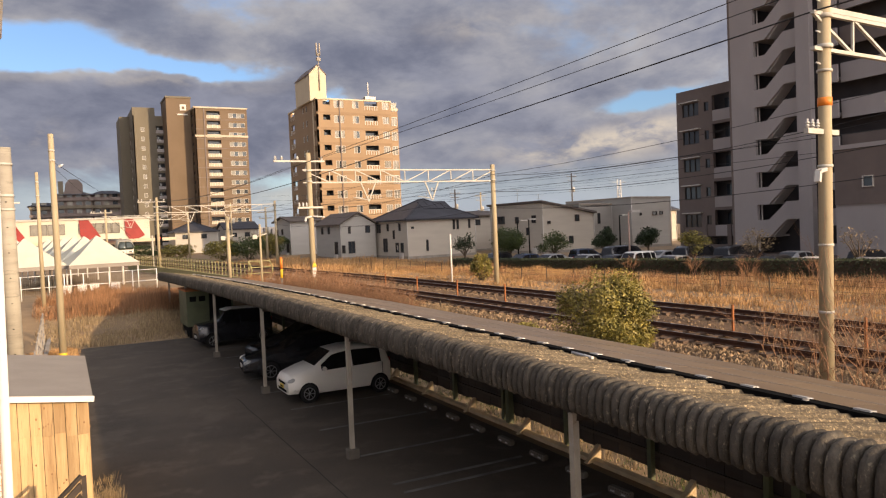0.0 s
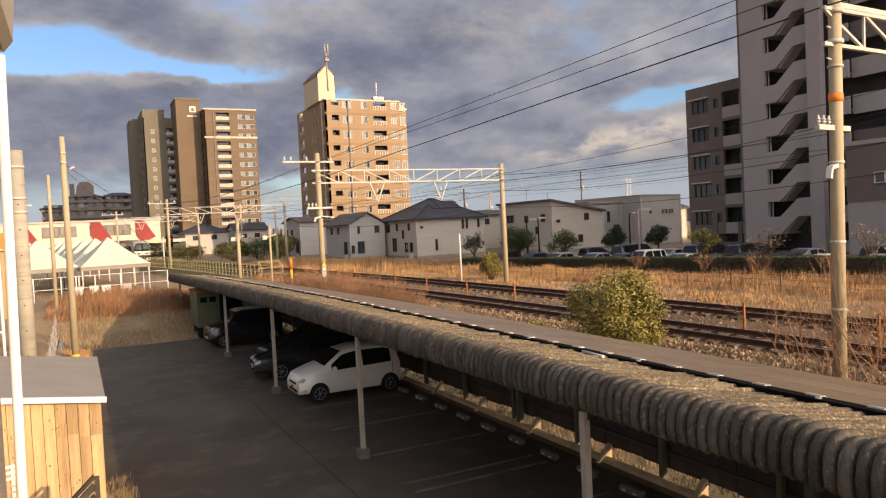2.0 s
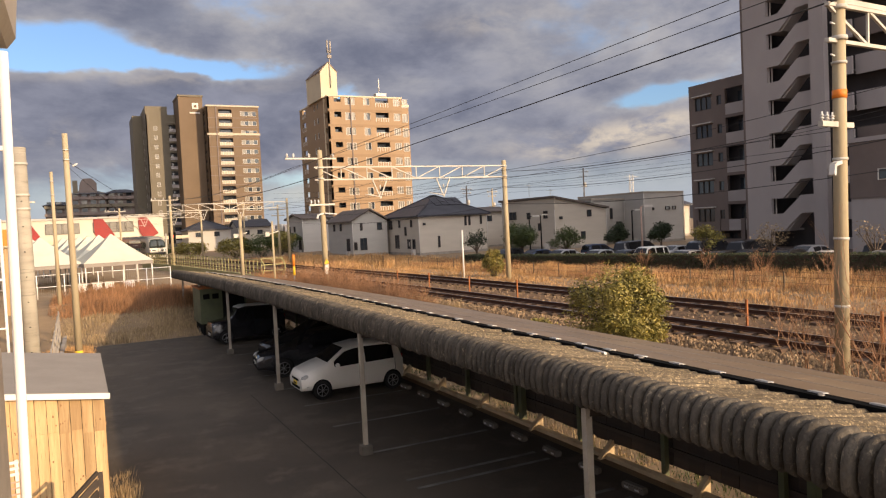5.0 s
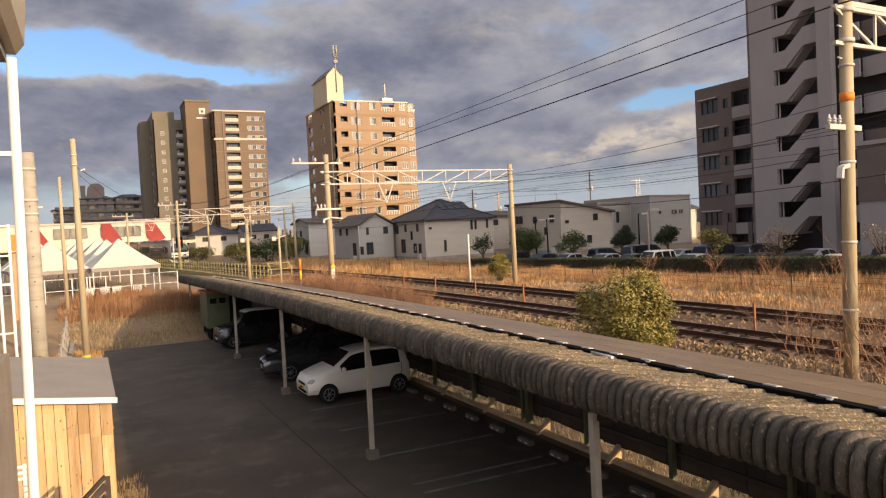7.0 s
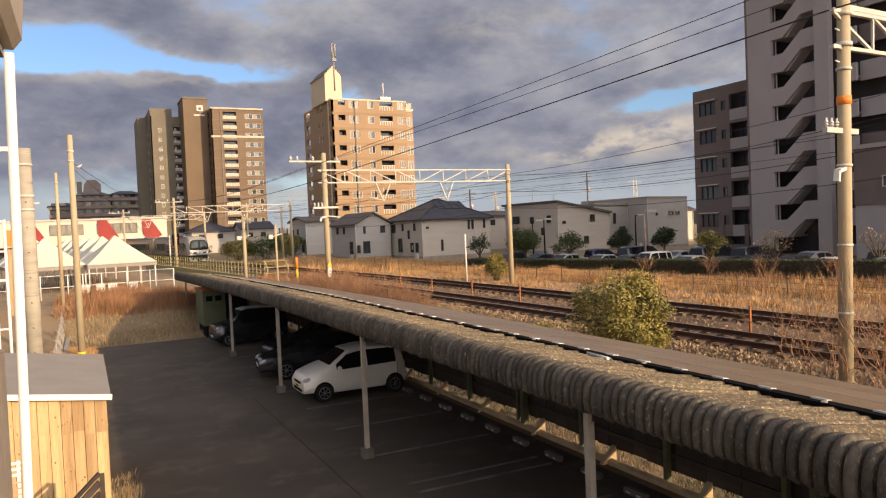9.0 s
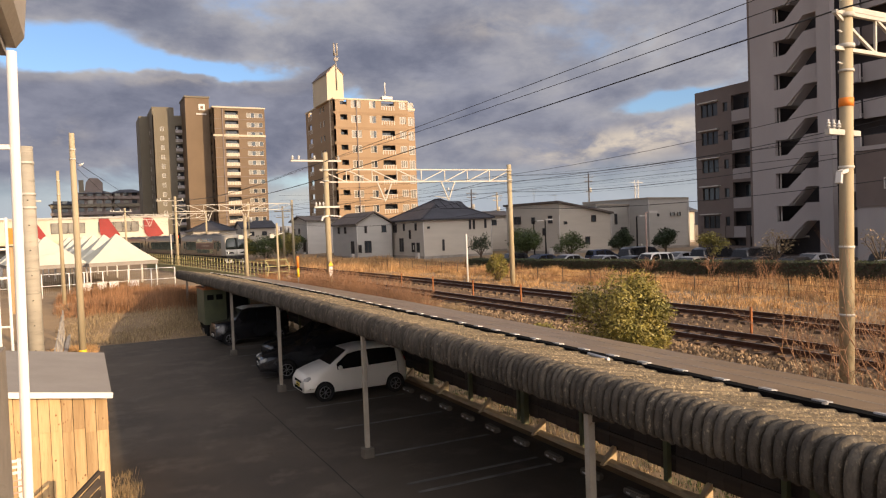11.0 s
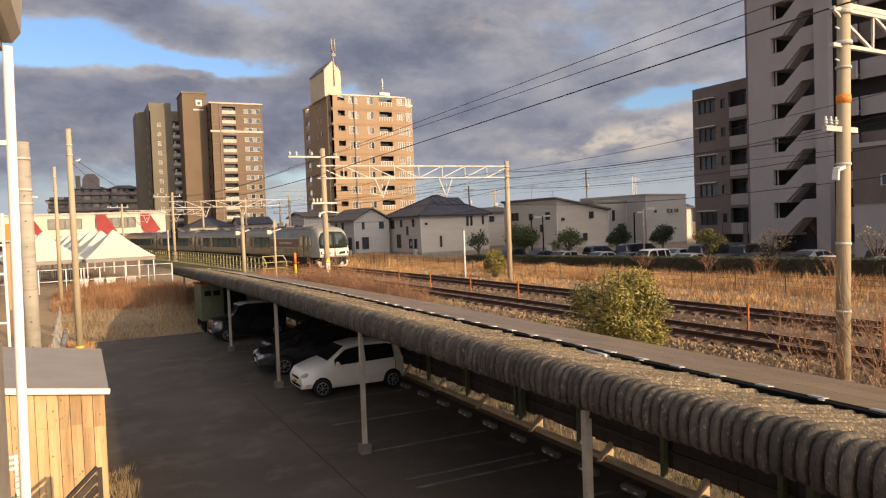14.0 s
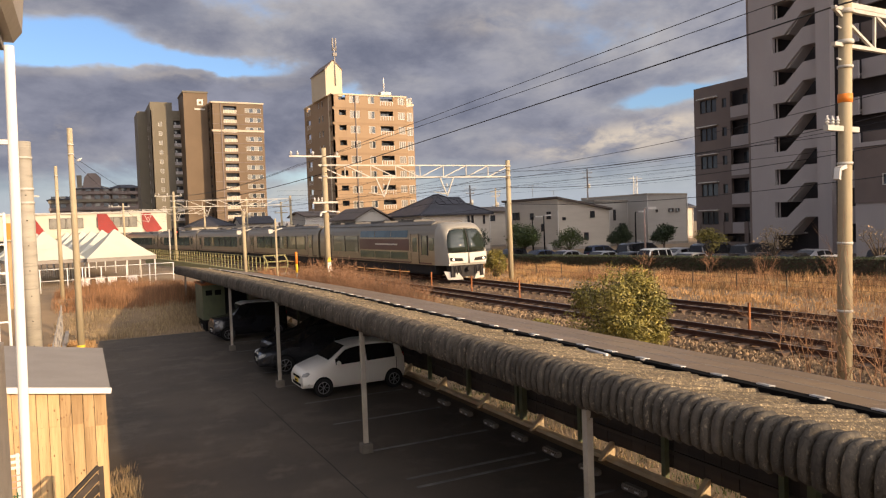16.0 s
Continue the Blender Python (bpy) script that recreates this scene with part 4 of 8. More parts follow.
def tower_a():
    """Two-part high block with a tall blade wall between."""
    tw = thing("apartment_tower", label="brown and ochre tiled high-rise flats with stacked white balconies", category="apartment building")
    st = 2.9
    # right-hand block, front to the south
    x0, x1, y0, y1, z1 = 36.7, 52.2, 226.0, 243.0, 43.3
    nf = 14
    cells = []
    for k in range(nf):
        z = 1.2 + st * k
        cells += [("bal", 3.5, 7.4, z + 0.2, z + 2.4, "soffit", 5), ("win", 10.0, 14.8, z + 0.5, z + 1.9, ["glassl", "glass"], 4)]
    core(tw, x0 + 1.3, x1 - 0.4, y0 + 1.3, y1, 1.2, z1 - 0.2, "mansiondark")
    fw = facade(tw, "wall", x1 - x0, z1 - 1.2, face_of((x0, y0, 1.2), 0), "tileA", cells)
    cells = []
    for k in range(nf):
        z = 1.2 + st * k
        cells += [("bal", 9.0, 14.0, z + 0.4, z + 2.2, "tileA2")]
    facade(tw, "wall", y1 - y0, z1 - 1.2, Matrix.Translation((x0, y1, 1.2)) @ pose(0, 0, 0, 0, 0, -90), "tileA", cells)
    boxes("wall", [(x1 - 0.35, x1, y0 + 0.35, y1, 1.2, z1)], "tileA", tw)
    boxes("string_course", [(x0 - 0.15, x1 + 0.15, y0 - 0.15, y0, z1 - 8.6, z1 - 8.0), (x0 - 0.2, x1 + 0.2, y0 - 0.2, y1, z1, z1 + 0.45)], "soffit", tw)
    boxes("downpipe", [(x0 + 2.6, x0 + 2.9, y0 - 0.2, y0, 1.2, z1)], "mansionbrown", tw)
    for k in range(1, nf):
        boxes("floor_line", [(x0 + 0.1, x1 - 0.1, y0 - 0.05, y0, 1.2 + st * k + 0.98, 1.2 + st * k + 1.12)], "mansionbrown", tw)
    # blade wall
    bx0, bx1, by = 29.5, 36.5, 231.0
    boxes("blade_wall", [(bx0, bx1, by, by + 12, 1.2, 46.9)], "tileA", tw)
    boxes("blade_cap", [(bx0 - 0.2, bx1 + 0.2, by - 0.2, by + 12, 46.9, 47.4)], "tileA2", tw)
    # plain mark near the top
    boxes("sign_mark", [(33.4, 35.2, by - 0.2, by, 43.2, 45.0)], "frame", tw)
    boxes("sign_mark", [(33.9, 34.7, by - 0.24, by - 0.2, 43.6, 44.4)], "tileA", tw)
    boxes("sign_bar", [(32.6, 35.6, by - 0.2, by, 41.8, 42.2)], "frame", tw)
    # left-hand block
    lx0, lx1, ly0, ly1, lz = 20.8, 31.0, 240.0, 262.0, 42.7
    core(tw, lx0 + 0.4, lx1 - 1.5, ly0 + 1.3, ly1, 1.2, lz - 0.3, "mansiondark")
    cells = [("bal", 6.6, 9.9, 1.2 + st * k + 0.2, 1.2 + st * k + 2.4, "mansion") for k in range(13)] + [("win", 2.2, 3.2, 1.2 + st * k + 0.6, 1.2 + st * k + 1.9, "glassl", 1) for k in range(13)]
    facade(tw, "wall", lx1 - lx0, lz - 1.2, face_of((lx0, ly0, 1.2), 0), "tileA2", cells)
    cells = []
    for k in range(13):
        z = 1.2 + st * k
        cells += [("win", 3.0, 5.0, z + 0.5, z + 1.9, "glass", 2), ("win", 10.0, 11.6, z + 0.5, z + 1.9, "glass", 2), ("bal", 15.0, 18.0, z + 0.3, z + 2.2)]
    facade(tw, "wall", ly1 - ly0, lz - 1.2, Matrix.Translation((lx0, ly1, 1.2)) @ pose(0, 0, 0, 0, 0, -90), "tileA2", cells)
    boxes("penthouse", [(lx0, lx0 + 6.4, ly0 + 0.02, ly1 - 3, lz, lz + 2.5)], "tileA2", tw)
    boxes("rear_wing", [(17.9, lx0, 252.0, 266.0, 1.2, 44.0)], "tileA2", tw)


def far_apartments():
    for x, y, w, h, d, head in ((-1.4, 300, 12.0, 22.0, 14, True), (11.0, 302, 10.4, 22.4, 14, False), (-10.0, 306, 9.0, 18.4, 14, False)):
        ap = thing("apartment_building", label="distant brown block of flats with ribbon balconies", category="apartment building", group="distant flats")
        core(ap, x, x + w, y, y + d, 1, h, "mansionbrown")
        for k in range(int((h - 3) / 2.9) + 1):
            bm = bmesh.new()
            box(bm, x - 0.3, x + w + 0.3, y - 1.2, y, 2.6 + 2.9 * k, 3.7 + 2.9 * k)
            part("balcony", bm, "tileA2" if k % 2 else "mansionbrown", ap)
            for j in range(int(w / 3)):
                bm = bmesh.new()
                box(bm, x + 0.6 + 3 * j, x + 2.4 + 3 * j, y - 0.05, y, 3.9 + 2.9 * k, 5.2 + 2.9 * k)
                part("window", bm, "glassl" if (j + k) % 3 == 0 else "glass", ap)
        bm = bmesh.new()
        loft(bm, [[(x - 1, y - 1.6, h), (x + w + 1, y - 1.6, h), (x + w + 1, y + d + 1, h), (x - 1, y + d + 1, h)], [(x + 3, y + 4, h + 1.5), (x + w - 3, y + 4, h + 1.5), (x + w - 3, y + d - 4, h + 1.5), (x + 3, y + d - 4, h + 1.5)]])
        part("roof", bm, "roofdark", ap)
        if head:
            bm = bmesh.new()
            loft(bm, [[(x + 2.6, yy, h), (x + 9.0, yy, h), (x + 9.0, yy, h + 4.2), (x + 7.4, yy, h + 5.9), (x + 4.6, yy, h + 5.9), (x + 3.4, yy, h + 4.4)] for yy in (y + 0.4, y + 9)])
            part("roof_tower", bm, "mansionbrown", ap, "brown stair head with chamfered top")
            bm = bmesh.new()
            box(bm, x + 0.9, x + 2.6, y + 0.6, y + 8, h, h + 5.2)
            part("lift_head", bm, "tileA2", ap)


def store():
    """Long low white shop with red slanting panels."""
    s = thing("store", label="long white shop building with slanting red panels", category="shop")
    x0, x1, y0, z1 = -26.0, 14.8, 148.0, 9.1
    core(s, x0, x1, y0, y0 + 30, 1.0, z1 - 0.3, "storewhite")
    boxes("parapet_cap", [(x0, x1 + 0.2, y0 - 0.3, y0 + 30, z1 - 0.3, z1)], "housegrey", s)
    for px in (-9.2, 2.8, 10.4):
        bm = bmesh.new()
        loft(bm, [[(px, yy, 8.7), (px + 1.6, yy, 8.7), (px + 3.5, yy, 5.6), (px + 1.2, yy, 4.4), (px + 0.1, yy, 6.0)] for yy in (y0 - 0.25, y0 - 0.02)])
        part("red_panel", bm, "red", s, "slanting red cladding panel")
    for i in range(9):
        window(s, 1.3, 1.9, pose(-4.4 + 1.4 * i if i < 4 else 3.3 + 1.4 * (i - 4), y0 - 0.02, 6.2), glass="glassl", panes=1, frame="framedark")
    boxes("canopy", [(x0, x1 + 4, y0 - 5, y0 - 0.3, 4.4, 5.0)], "creamwall", s)
    boxes("entrance", [(-20, 12, y0 - 0.2, y0 - 0.02, 1.2, 4.2)], "glass", s)


def mansion():
    """Tall flats with a zigzag open stair and access balconies; front parallel to the railway."""
    mn = thing("apartment_tower", label="tall grey flats with open zigzag stair, in shade", category="apartment building")
    st, z0 = 2.9, 1.2
    nf = 10
    # stair block: x = 55.4, from y 47.2 down to 40.0
    X = 55.4
    ya, yb = 46.95, 38.8  # ya is seen on the west end
    top = z0 + st * nf + 2
    W = ya - yb
    # local x runs from ya towards yb
    at = Matrix.Translation((X, ya, z0)) @ pose(0, 0, 0, 0, 0, -90)
    boxes("stair_wall", [(0, 2.5, 0, 0.35, 0, top - z0), (W - 1.25, W, -0.3, 0.3, 0, top - z0)], "mansion", mn, at=at)
    # back wall coloured near-black for the shade under the stair and gallery ceilings
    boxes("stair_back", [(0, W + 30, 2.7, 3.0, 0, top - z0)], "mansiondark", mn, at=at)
    for k in range(nf):
        z = -0.4 + st * (k + 1)
        # zigzag parapet: level, then rising to the next landing
        bm = bmesh.new()
        x0, x1, x2, x3 = 2.5, 3.7, 5.5, W - 1.25
        lo, hi = z - 1.0, z + 0.55
        up = 1.55
        loft(bm, [[(x0, yy, lo), (x1, yy, lo), (x2, yy, lo + up), (x3, yy, lo + up), (x3, yy, hi + up), (x2, yy, hi + up), (x1, yy, hi), (x0, yy, hi)] for yy in (0.0, 0.22)])
        part("stair_parapet", bm, "mansion", mn, at=at)
        bm = bmesh.new()
        pts = [(x0, lo), (x1, lo)]
        for i in range(8):
            pts += [(x1 + (x2 - x1) * i / 8, lo + up * (i + 1) / 8 + 0.18), (x1 + (x2 - x1) * (i + 1) / 8, lo + up * (i + 1) / 8 + 0.18)]
        pts += [(x3, lo + up + 0.18), (x3, lo + up), (x2, lo + up)]
        pts = [(x1, lo)] + pts[2:] + [(x1 + 0.3, lo)]
        loft(bm, [[(a, yy, b) for a, b in pts] for yy in (0.23, 1.4)])
        part("stair_flight", bm, "mansion", mn, at=at)
        bm = bmesh.new()
        box(bm, x0, x1, 0.22, 2.7, lo, lo + 0.18)
        part("landing", bm, "mansion", mn, at=at)
        bm = bmesh.new()
        box(bm, x0 + 0.02, x0 + 0.1, 0.5, 0.6, lo + 0.18, hi + 1.4)
        part("stair_pipe", bm, "frame", mn, at=at)
    # galleries to the south
    for k in range(nf + 1):
        z = z0 + st * k
        bm = bmesh.new()
        box(bm, X + 1.2, X + 1.4, -6, yb - 1.7, z - 0.5 if k else z, z + 1.05)
        box(bm, X + 1.4, X + 2.6, -6, yb, z - 0.2 if k else z, z)
        part("gallery", bm, "mansion" if k % 3 else "mansionbrown", mn)
        bm = bmesh.new()
        box(bm, X + 0.4, X + 0.65, yb - 1.9, yb - 0.7, z - 0.5, z + 0.9)
        part("gallery_end", bm, "mansion", mn)
        for j in range(6):
            bm = bmesh.new()
            box(bm, X + 2.62, X + 2.68, yb - 5.5 - 6 * j, yb - 4.5 - 6 * j, z, z + 2.1)
            part("flat_door", bm, "framedark", mn)
    # unseen depth out to X + 40 is added to shade the houses beyond
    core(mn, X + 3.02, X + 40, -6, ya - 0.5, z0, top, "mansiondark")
    boxes("side_wall", [(X + 0.35, X + 40, ya - 0.35, ya, z0, top)], "mansionbrown", mn)
    boxes("corner_strip", [(X + 0.02, X + 0.3, ya, ya + 0.25, z0, top)], "mansionbrown", mn)
    boxes("pier", [(X + 1.0, X + 2.7, 12.0, 12.5, z0, top), (X + 1.0, X + 2.7, 24.0, 24.5, z0, top)], "mansion", mn)
    # lower wing to the north: front at x = 58.8
    XW, y1, y0 = 58.8, 57.0, 47.2
    wz = 17.7
    w = y1 - y0
    cells = []
    for k in range(6):
        z = -1.2 + st * k
        if k == 0:
            cells += [("bal", 1.0, 9.6, 0.1, 1.5)]
            continue
        cells += [("win", 0.8, 3.0, z + 0.75, z + 2.1, "glass", 3, "framedark"), ("win", 3.7, 4.3, z + 1.0, z + 1.95, "glass", 1, "framedark"), ("bal", 4.75, 9.7, z - 0.15, z + 2.45, "mansion")]
    at = Matrix.Translation((XW, y1, z0)) @ pose(0, 0, 0, 0, 0, -90)
    facade(mn, "wall", w, wz - z0, at, "mansionbrown", cells)
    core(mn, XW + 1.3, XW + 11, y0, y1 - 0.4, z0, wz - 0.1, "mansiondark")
    boxes("wall", [(XW + 0.35, XW + 11, y1 - 0.35, y1, z0, wz)], "mansionbrown", mn)
    for k in range(1, 6):
        z = z0 - 1.2 + st * k
        boxes("window_hood", [(XW - 0.35, XW, y1 - 3.2, y1 - 0.6, z + 2.2, z + 2.3)], "frame", mn)
    roof_edge(mn, XW, XW + 11, y0, y1, wz, "mansionbrown", h=0.3)
    for i in range(4):
        boxes("ground_pier", [(XW - 0.1, XW + 0.5, y1 - 0.6 - 3.1 * i, y1 - 0.1 - 3.1 * i, z0, z0 + 2.7)], "mansionbrown", mn)
    boxes("plinth", [(X + 0.02, X + 40, -6, ya, 0.4, z0), (XW + 0.02, XW + 11, y0, y1, 0.4, z0)], "mansionbrown", mn)
    # low mauve annex at the foot
    an = thing("annex", label="low mauve-brown rendered annex wall beside the flats", category="building")
    boxes("wall", [(50.2, 54.5, 10.0, 33.5, 0.5, 9.2)], "mansion", an)
    boxes("upper_band", [(50.1, 50.2, 10.0, 33.5, 5.2, 9.2)], "mansionbrown", an)
    boxes("coping", [(50.0, 54.6, 9.9, 33.6, 9.2, 9.5)], "mansion", an)
    window(an, 0.8, 0.8, Matrix.Translation((50.1, 31.0, 6.4)) @ pose(0, 0, 0, 0, 0, -90), panes=1)


def house(name, x0, x1, y0, y1, eave, ridge, wall, roof, kind, wins_s=(), wins_w=(), label="", over=0.45, trim=True):
    h = thing(name, label=label, category="house", group="houses beyond the railway")
    z0, zw = 0.75, 1.2
    boxes("wall", [(x0, x1, y0, y1, z0, eave)], wall, h)
    bm = bmesh.new()
    a, b, c, d = x0 - over, x1 + over, y0 - over, y1 + over
    if kind == "hip":
        r = min(b - a, d - c) / 2
        xr = (a + r, b - r) if (b - a) > (d - c) else ((a + b) / 2,) * 2
        yr = ((c + d) / 2,) * 2 if (b - a) > (d - c) else (c + r, d - r)
        v = [bm.verts.new(p) for p in ((a, c, eave), (b, c, eave), (b, d, eave), (a, d, eave), (xr[0], yr[0], ridge), (xr[1], yr[1], ridge), (a, c, eave - 0.2), (b, c, eave - 0.2), (b, d, eave - 0.2), (a, d, eave - 0.2))]
        if (b - a) > (d - c):
            quads = ((0, 1, 5, 4), (1, 2, 5), (2, 3, 4, 5), (3, 0, 4))
        else:
            quads = ((0, 1, 4), (1, 2, 5, 4), (2, 3, 5), (3, 0, 4, 5))
        for q in quads + ((6, 7, 1, 0), (7, 8, 2, 1), (8, 9, 3, 2), (9, 6, 0, 3), (9, 8, 7, 6)):
            bm.faces.new([v[i] for i in q])
        part("roof", bm, roof, h)
        # ridge tiles
        bm = bmesh.new()
        for i, e in ((0, 0), (1, 1 if xr[0] != xr[1] else 0), (2, 1), (3, 0 if xr[0] != xr[1] else 1)):
            cx, cy = ((a, c), (b, c), (b, d), (a, d))[i]
            bar(bm, (cx, cy, eave + 0.03), (xr[e], yr[e], ridge + 0.03), 0.22, 0.14)
        bar(bm, (xr[0], yr[0], ridge + 0.05), (xr[1] + 0.01, yr[1] + 0.01, ridge + 0.05), 0.25, 0.2)
        part("ridge_tiles", bm, roof, h)
    elif kind == "gable_y":  # ridge along y, gable to the south
        mx = (a + b) / 2
        for s in (a, b):
            loft(bm, [[(mx, y, ridge), (s, y, eave - 0.12), (s, y, eave + 0.08), (mx, y, ridge + 0.22)] for y in (c, d)])
        part("roof", bm, roof, h)
        bm = bmesh.new()
        loft(bm, [[(x0, y, eave), (x1, y, eave), (mx, y, ridge - 0.05)] for y in (y0, y1)])
        part("gable", bm, wall, h)
    elif kind == "gable_x":
        my = (c + d) / 2
        for s in (c, d):
            loft(bm, [[(x, my, ridge), (x, s, eave - 0.12), (x, s, eave + 0.08), (x, my, ridge + 0.22)] for x in (a, b)])
        part("roof", bm, roof, h)
        bm = bmesh.new()
        loft(bm, [[(x, y0, eave), (x, y1, eave), (x, my, ridge - 0.05)] for x in (x0, x1)])
        part("gable", bm, wall, h)
    else:  # shed roof, high side west
        loft(bm, [[(a, y, ridge), (b, y, eave), (b, y, eave + 0.25), (a, y, ridge + 0.25)] for y in (c, d)])
        part("roof", bm, roof, h)
        bm = bmesh.new()
        loft(bm, [[(x0, y, eave - 0.02), (x1, y, eave - 0.02), (x0, y, ridge)] for y in (y0, y1)])
        part("gable", bm, wall, h)
    for (u, z, w, hh) in wins_s:
        window(h, w, hh, pose(x0 + u, y0, zw + z), panes=2 if w > 0.8 else 1, frame="framedark")
    for (u, z, w, hh) in wins_w:
        window(h, w, hh, Matrix.Translation((x0, y1 - u, zw + z)) @ pose(0, 0, 0, 0, 0, -90), panes=2 if w > 0.8 else 1, frame="framedark")
    boxes("base_course", [(x0 - 0.04, x1 + 0.04, y0 - 0.04, y1 + 0.04, z0 - 0.3, z0 + 0.35)], "concrete", h)
    if trim:
        bm = bmesh.new()
        tube(bm, (x0 - 0.08, y0 - 0.08, z0), (x0 - 0.08, y0 - 0.08, eave), 0.05, n=6)
        part("downpipe", bm, "frame", h)
        bm = bmesh.new()
        tube(bm, (x1 + 0.02, y0 - 0.08, z0), (x1 + 0.02, y0 - 0.08, eave), 0.05, n=6)
        part("downpipe", bm, "frame", h)
        # meter box and outdoor unit by the wall
        boxes("outdoor_unit", [(x0 - 0.45, x0 - 0.1, y0 + 1.2, y0 + 2.0, z0 - 0.1, z0 + 0.75)], "frame", h)
        boxes("meter_box", [(x0 - 0.12, x0, y0 + 3.0, y0 + 3.4, z0 + 1.2, z0 + 1.8)], "housegrey", h)
    return h


def build_houses():
    hip = house("house", 40.0, 50.2, 86.0, 98.0, 6.0, 8.75, "housewhite", "roofdark", "hip",
          wins_s=[(6.9, 3.2, 0.3, 1.3), (7.5, 3.2, 0.3, 1.3), (9.3, 3.3, 0.3, 1.2), (2.8, 0.5, 0.3, 1.5), (0.7, 3.5, 0.4, 0.3)],
          wins_w=[(2.4, 3.1, 1.2, 1.2), (5.6, 3.3, 0.5, 1.0), (7.6, 2.2, 0.5, 1.2), (9.6, 3.3, 0.5, 1.0), (4.6, 0.4, 1.3, 1.9), (8.6, 0.4, 0.9, 1.3), (10.2, 0.4, 0.8, 1.3)], label="white two-storey house with dark hipped tile roof")
    for i in range(4):
        bm = bmesh.new()
        box(bm, 43.6 + 1.1 * i, 44.6 + 1.1 * i, 0, 2.4, 0.05, 0.12)
        part("solar_panel", bm, "roofdark", hip, "dark rooftop solar panel", at=Matrix.Translation((0, 88.2, 7.27)) @ pose(0, 0, 0, math.degrees(math.atan2(2.75, 5.55)), 0, 0))
    house("house", 22.0, 31.0, 168.0, 180.0, 6.0, 8.2, "housegrey", "roofdark", "hip", wins_s=[(2, 3.2, 1.2, 1.0), (6, 3.2, 1.2, 1.0)], label="distant grey house with dark hipped roof")
    house("house", 33.5, 41.0, 172.0, 182.0, 6.2, 7.8, "housewhite", "roofdark", "gable_x", wins_s=[(2, 3.2, 1.2, 1.0), (5, 3.2, 1.2, 1.0)], label="distant pale house with low gable roof")
    house("house", 34.4, 39.5, 96.0, 107.0, 5.7, 7.25, "housegrey", "roofbrown", "gable_y",
          wins_w=[(3, 3.2, 0.7, 1.0), (6, 3.2, 0.7, 1.0), (9, 0.3, 1.2, 1.8), (12, 0.5, 0.9, 1.1), (14.5, 3.2, 0.6, 1.0)], wins_s=[(1.5, 0.4, 1.0, 1.7), (4, 3.2, 0.7, 1.0)], label="grey two-storey house with low brown gable roof")
    house("house", 33.0, 38.0, 116.0, 126.0, 6.7, 7.4, "housegrey", "roofbrown", "gable_x", wins_w=[(2, 3.3, 0.6, 1.0), (5, 3.3, 0.8, 1.0), (8, 0.4, 1.2, 1.8)], label="plain grey house with shallow roof")
    house("house", 55.2, 63.5, 77.0, 90.0, 5.8, 7.45, "housewhite", "roofbrown", "shed", over=0.35,
          wins_w=[(3.0, 3.6, 1.7, 1.1), (7.0, 3.6, 0.8, 0.9), (9.5, 2.0, 0.6, 1.0), (11.0, 3.6, 0.9, 1.0)], wins_s=[(5.5, 3.6, 0.7, 0.9), (4.4, 0.7, 0.7, 1.0), (0.9, 3.4, 0.5, 0.4)], label="white two-storey house with sloping single-pitch roof")
    house("house", 63.2, 68.9, 79.6, 92.0, 6.85, 7.0, "housegrey", "postwhite", "shed", over=0.12,
          wins_s=[(3.4, 3.1, 0.4, 1.5), (4.4, 2.3, 0.3, 0.4), (4.9, 2.3, 0.3, 0.4)], label="low pale grey wing of a flat-roofed house")
    house("house", 69.0, 76.2, 75.6, 90.0, 7.5, 7.6, "housegrey", "postwhite", "shed", over=0.06,
          wins_s=[(4.2, 4.0, 0.8, 0.5), (5.4, 4.0, 0.6, 0.5), (1.6, 4.0, 0.3, 0.4)], label="plain white flat-roofed house with tiny windows")
    house("house", 54.0, 61.0, 97.0, 105.0, 6.3, 6.9, "housewhite", "roofbrown", "gable_x", wins_w=[(2, 3.5, 0.9, 1.0)], wins_s=[(3, 3.6, 1.2, 0.9)], label="cream house half hidden behind others")
    house("house", 70.0, 80.0, 98.0, 110.0, 6.2, 7.6, "housegrey", "roofdark", "hip", wins_s=[(4, 4, 1.2, 1)], label="house with dark roof beyond the row")
    house("house", 86.0, 92.0, 90.0, 99.0, 6.0, 7.4, "housewhite", "roofdark", "gable_x", wins_w=[(4, 4, 1.6, 1.1)], wins_s=[(4, 4, 1.2, 1)], label="small white house with balcony and red trim")


def build_far_city():
    rnd = random.Random(11)
    bm = bmesh.new()
    for _ in range(150):
        a = radians(rnd.uniform(-12, 62))
        d = rnd.uniform(330, 900)
        w, h = rnd.uniform(8, 22), rnd.uniform(5, 12)
        x, y = math.sin(a) * d, math.cos(a) * d
        box(bm, x - w / 2, x + w / 2, y, y + w * 0.7, 0, h)
    tagged(part("far_houses", bm, "city"), "distant low houses and blocks towards the horizon", "buildings", kind="stuff")


tower_b()
tower_a()
far_apartments()
store()
mansion()
build_houses()
build_far_city()


# ---- vehicles in the car park and beyond ----
def interp(x, pts):
    return float(np.interp(x, [p[0] for p in pts], [p[1] for p in pts]))


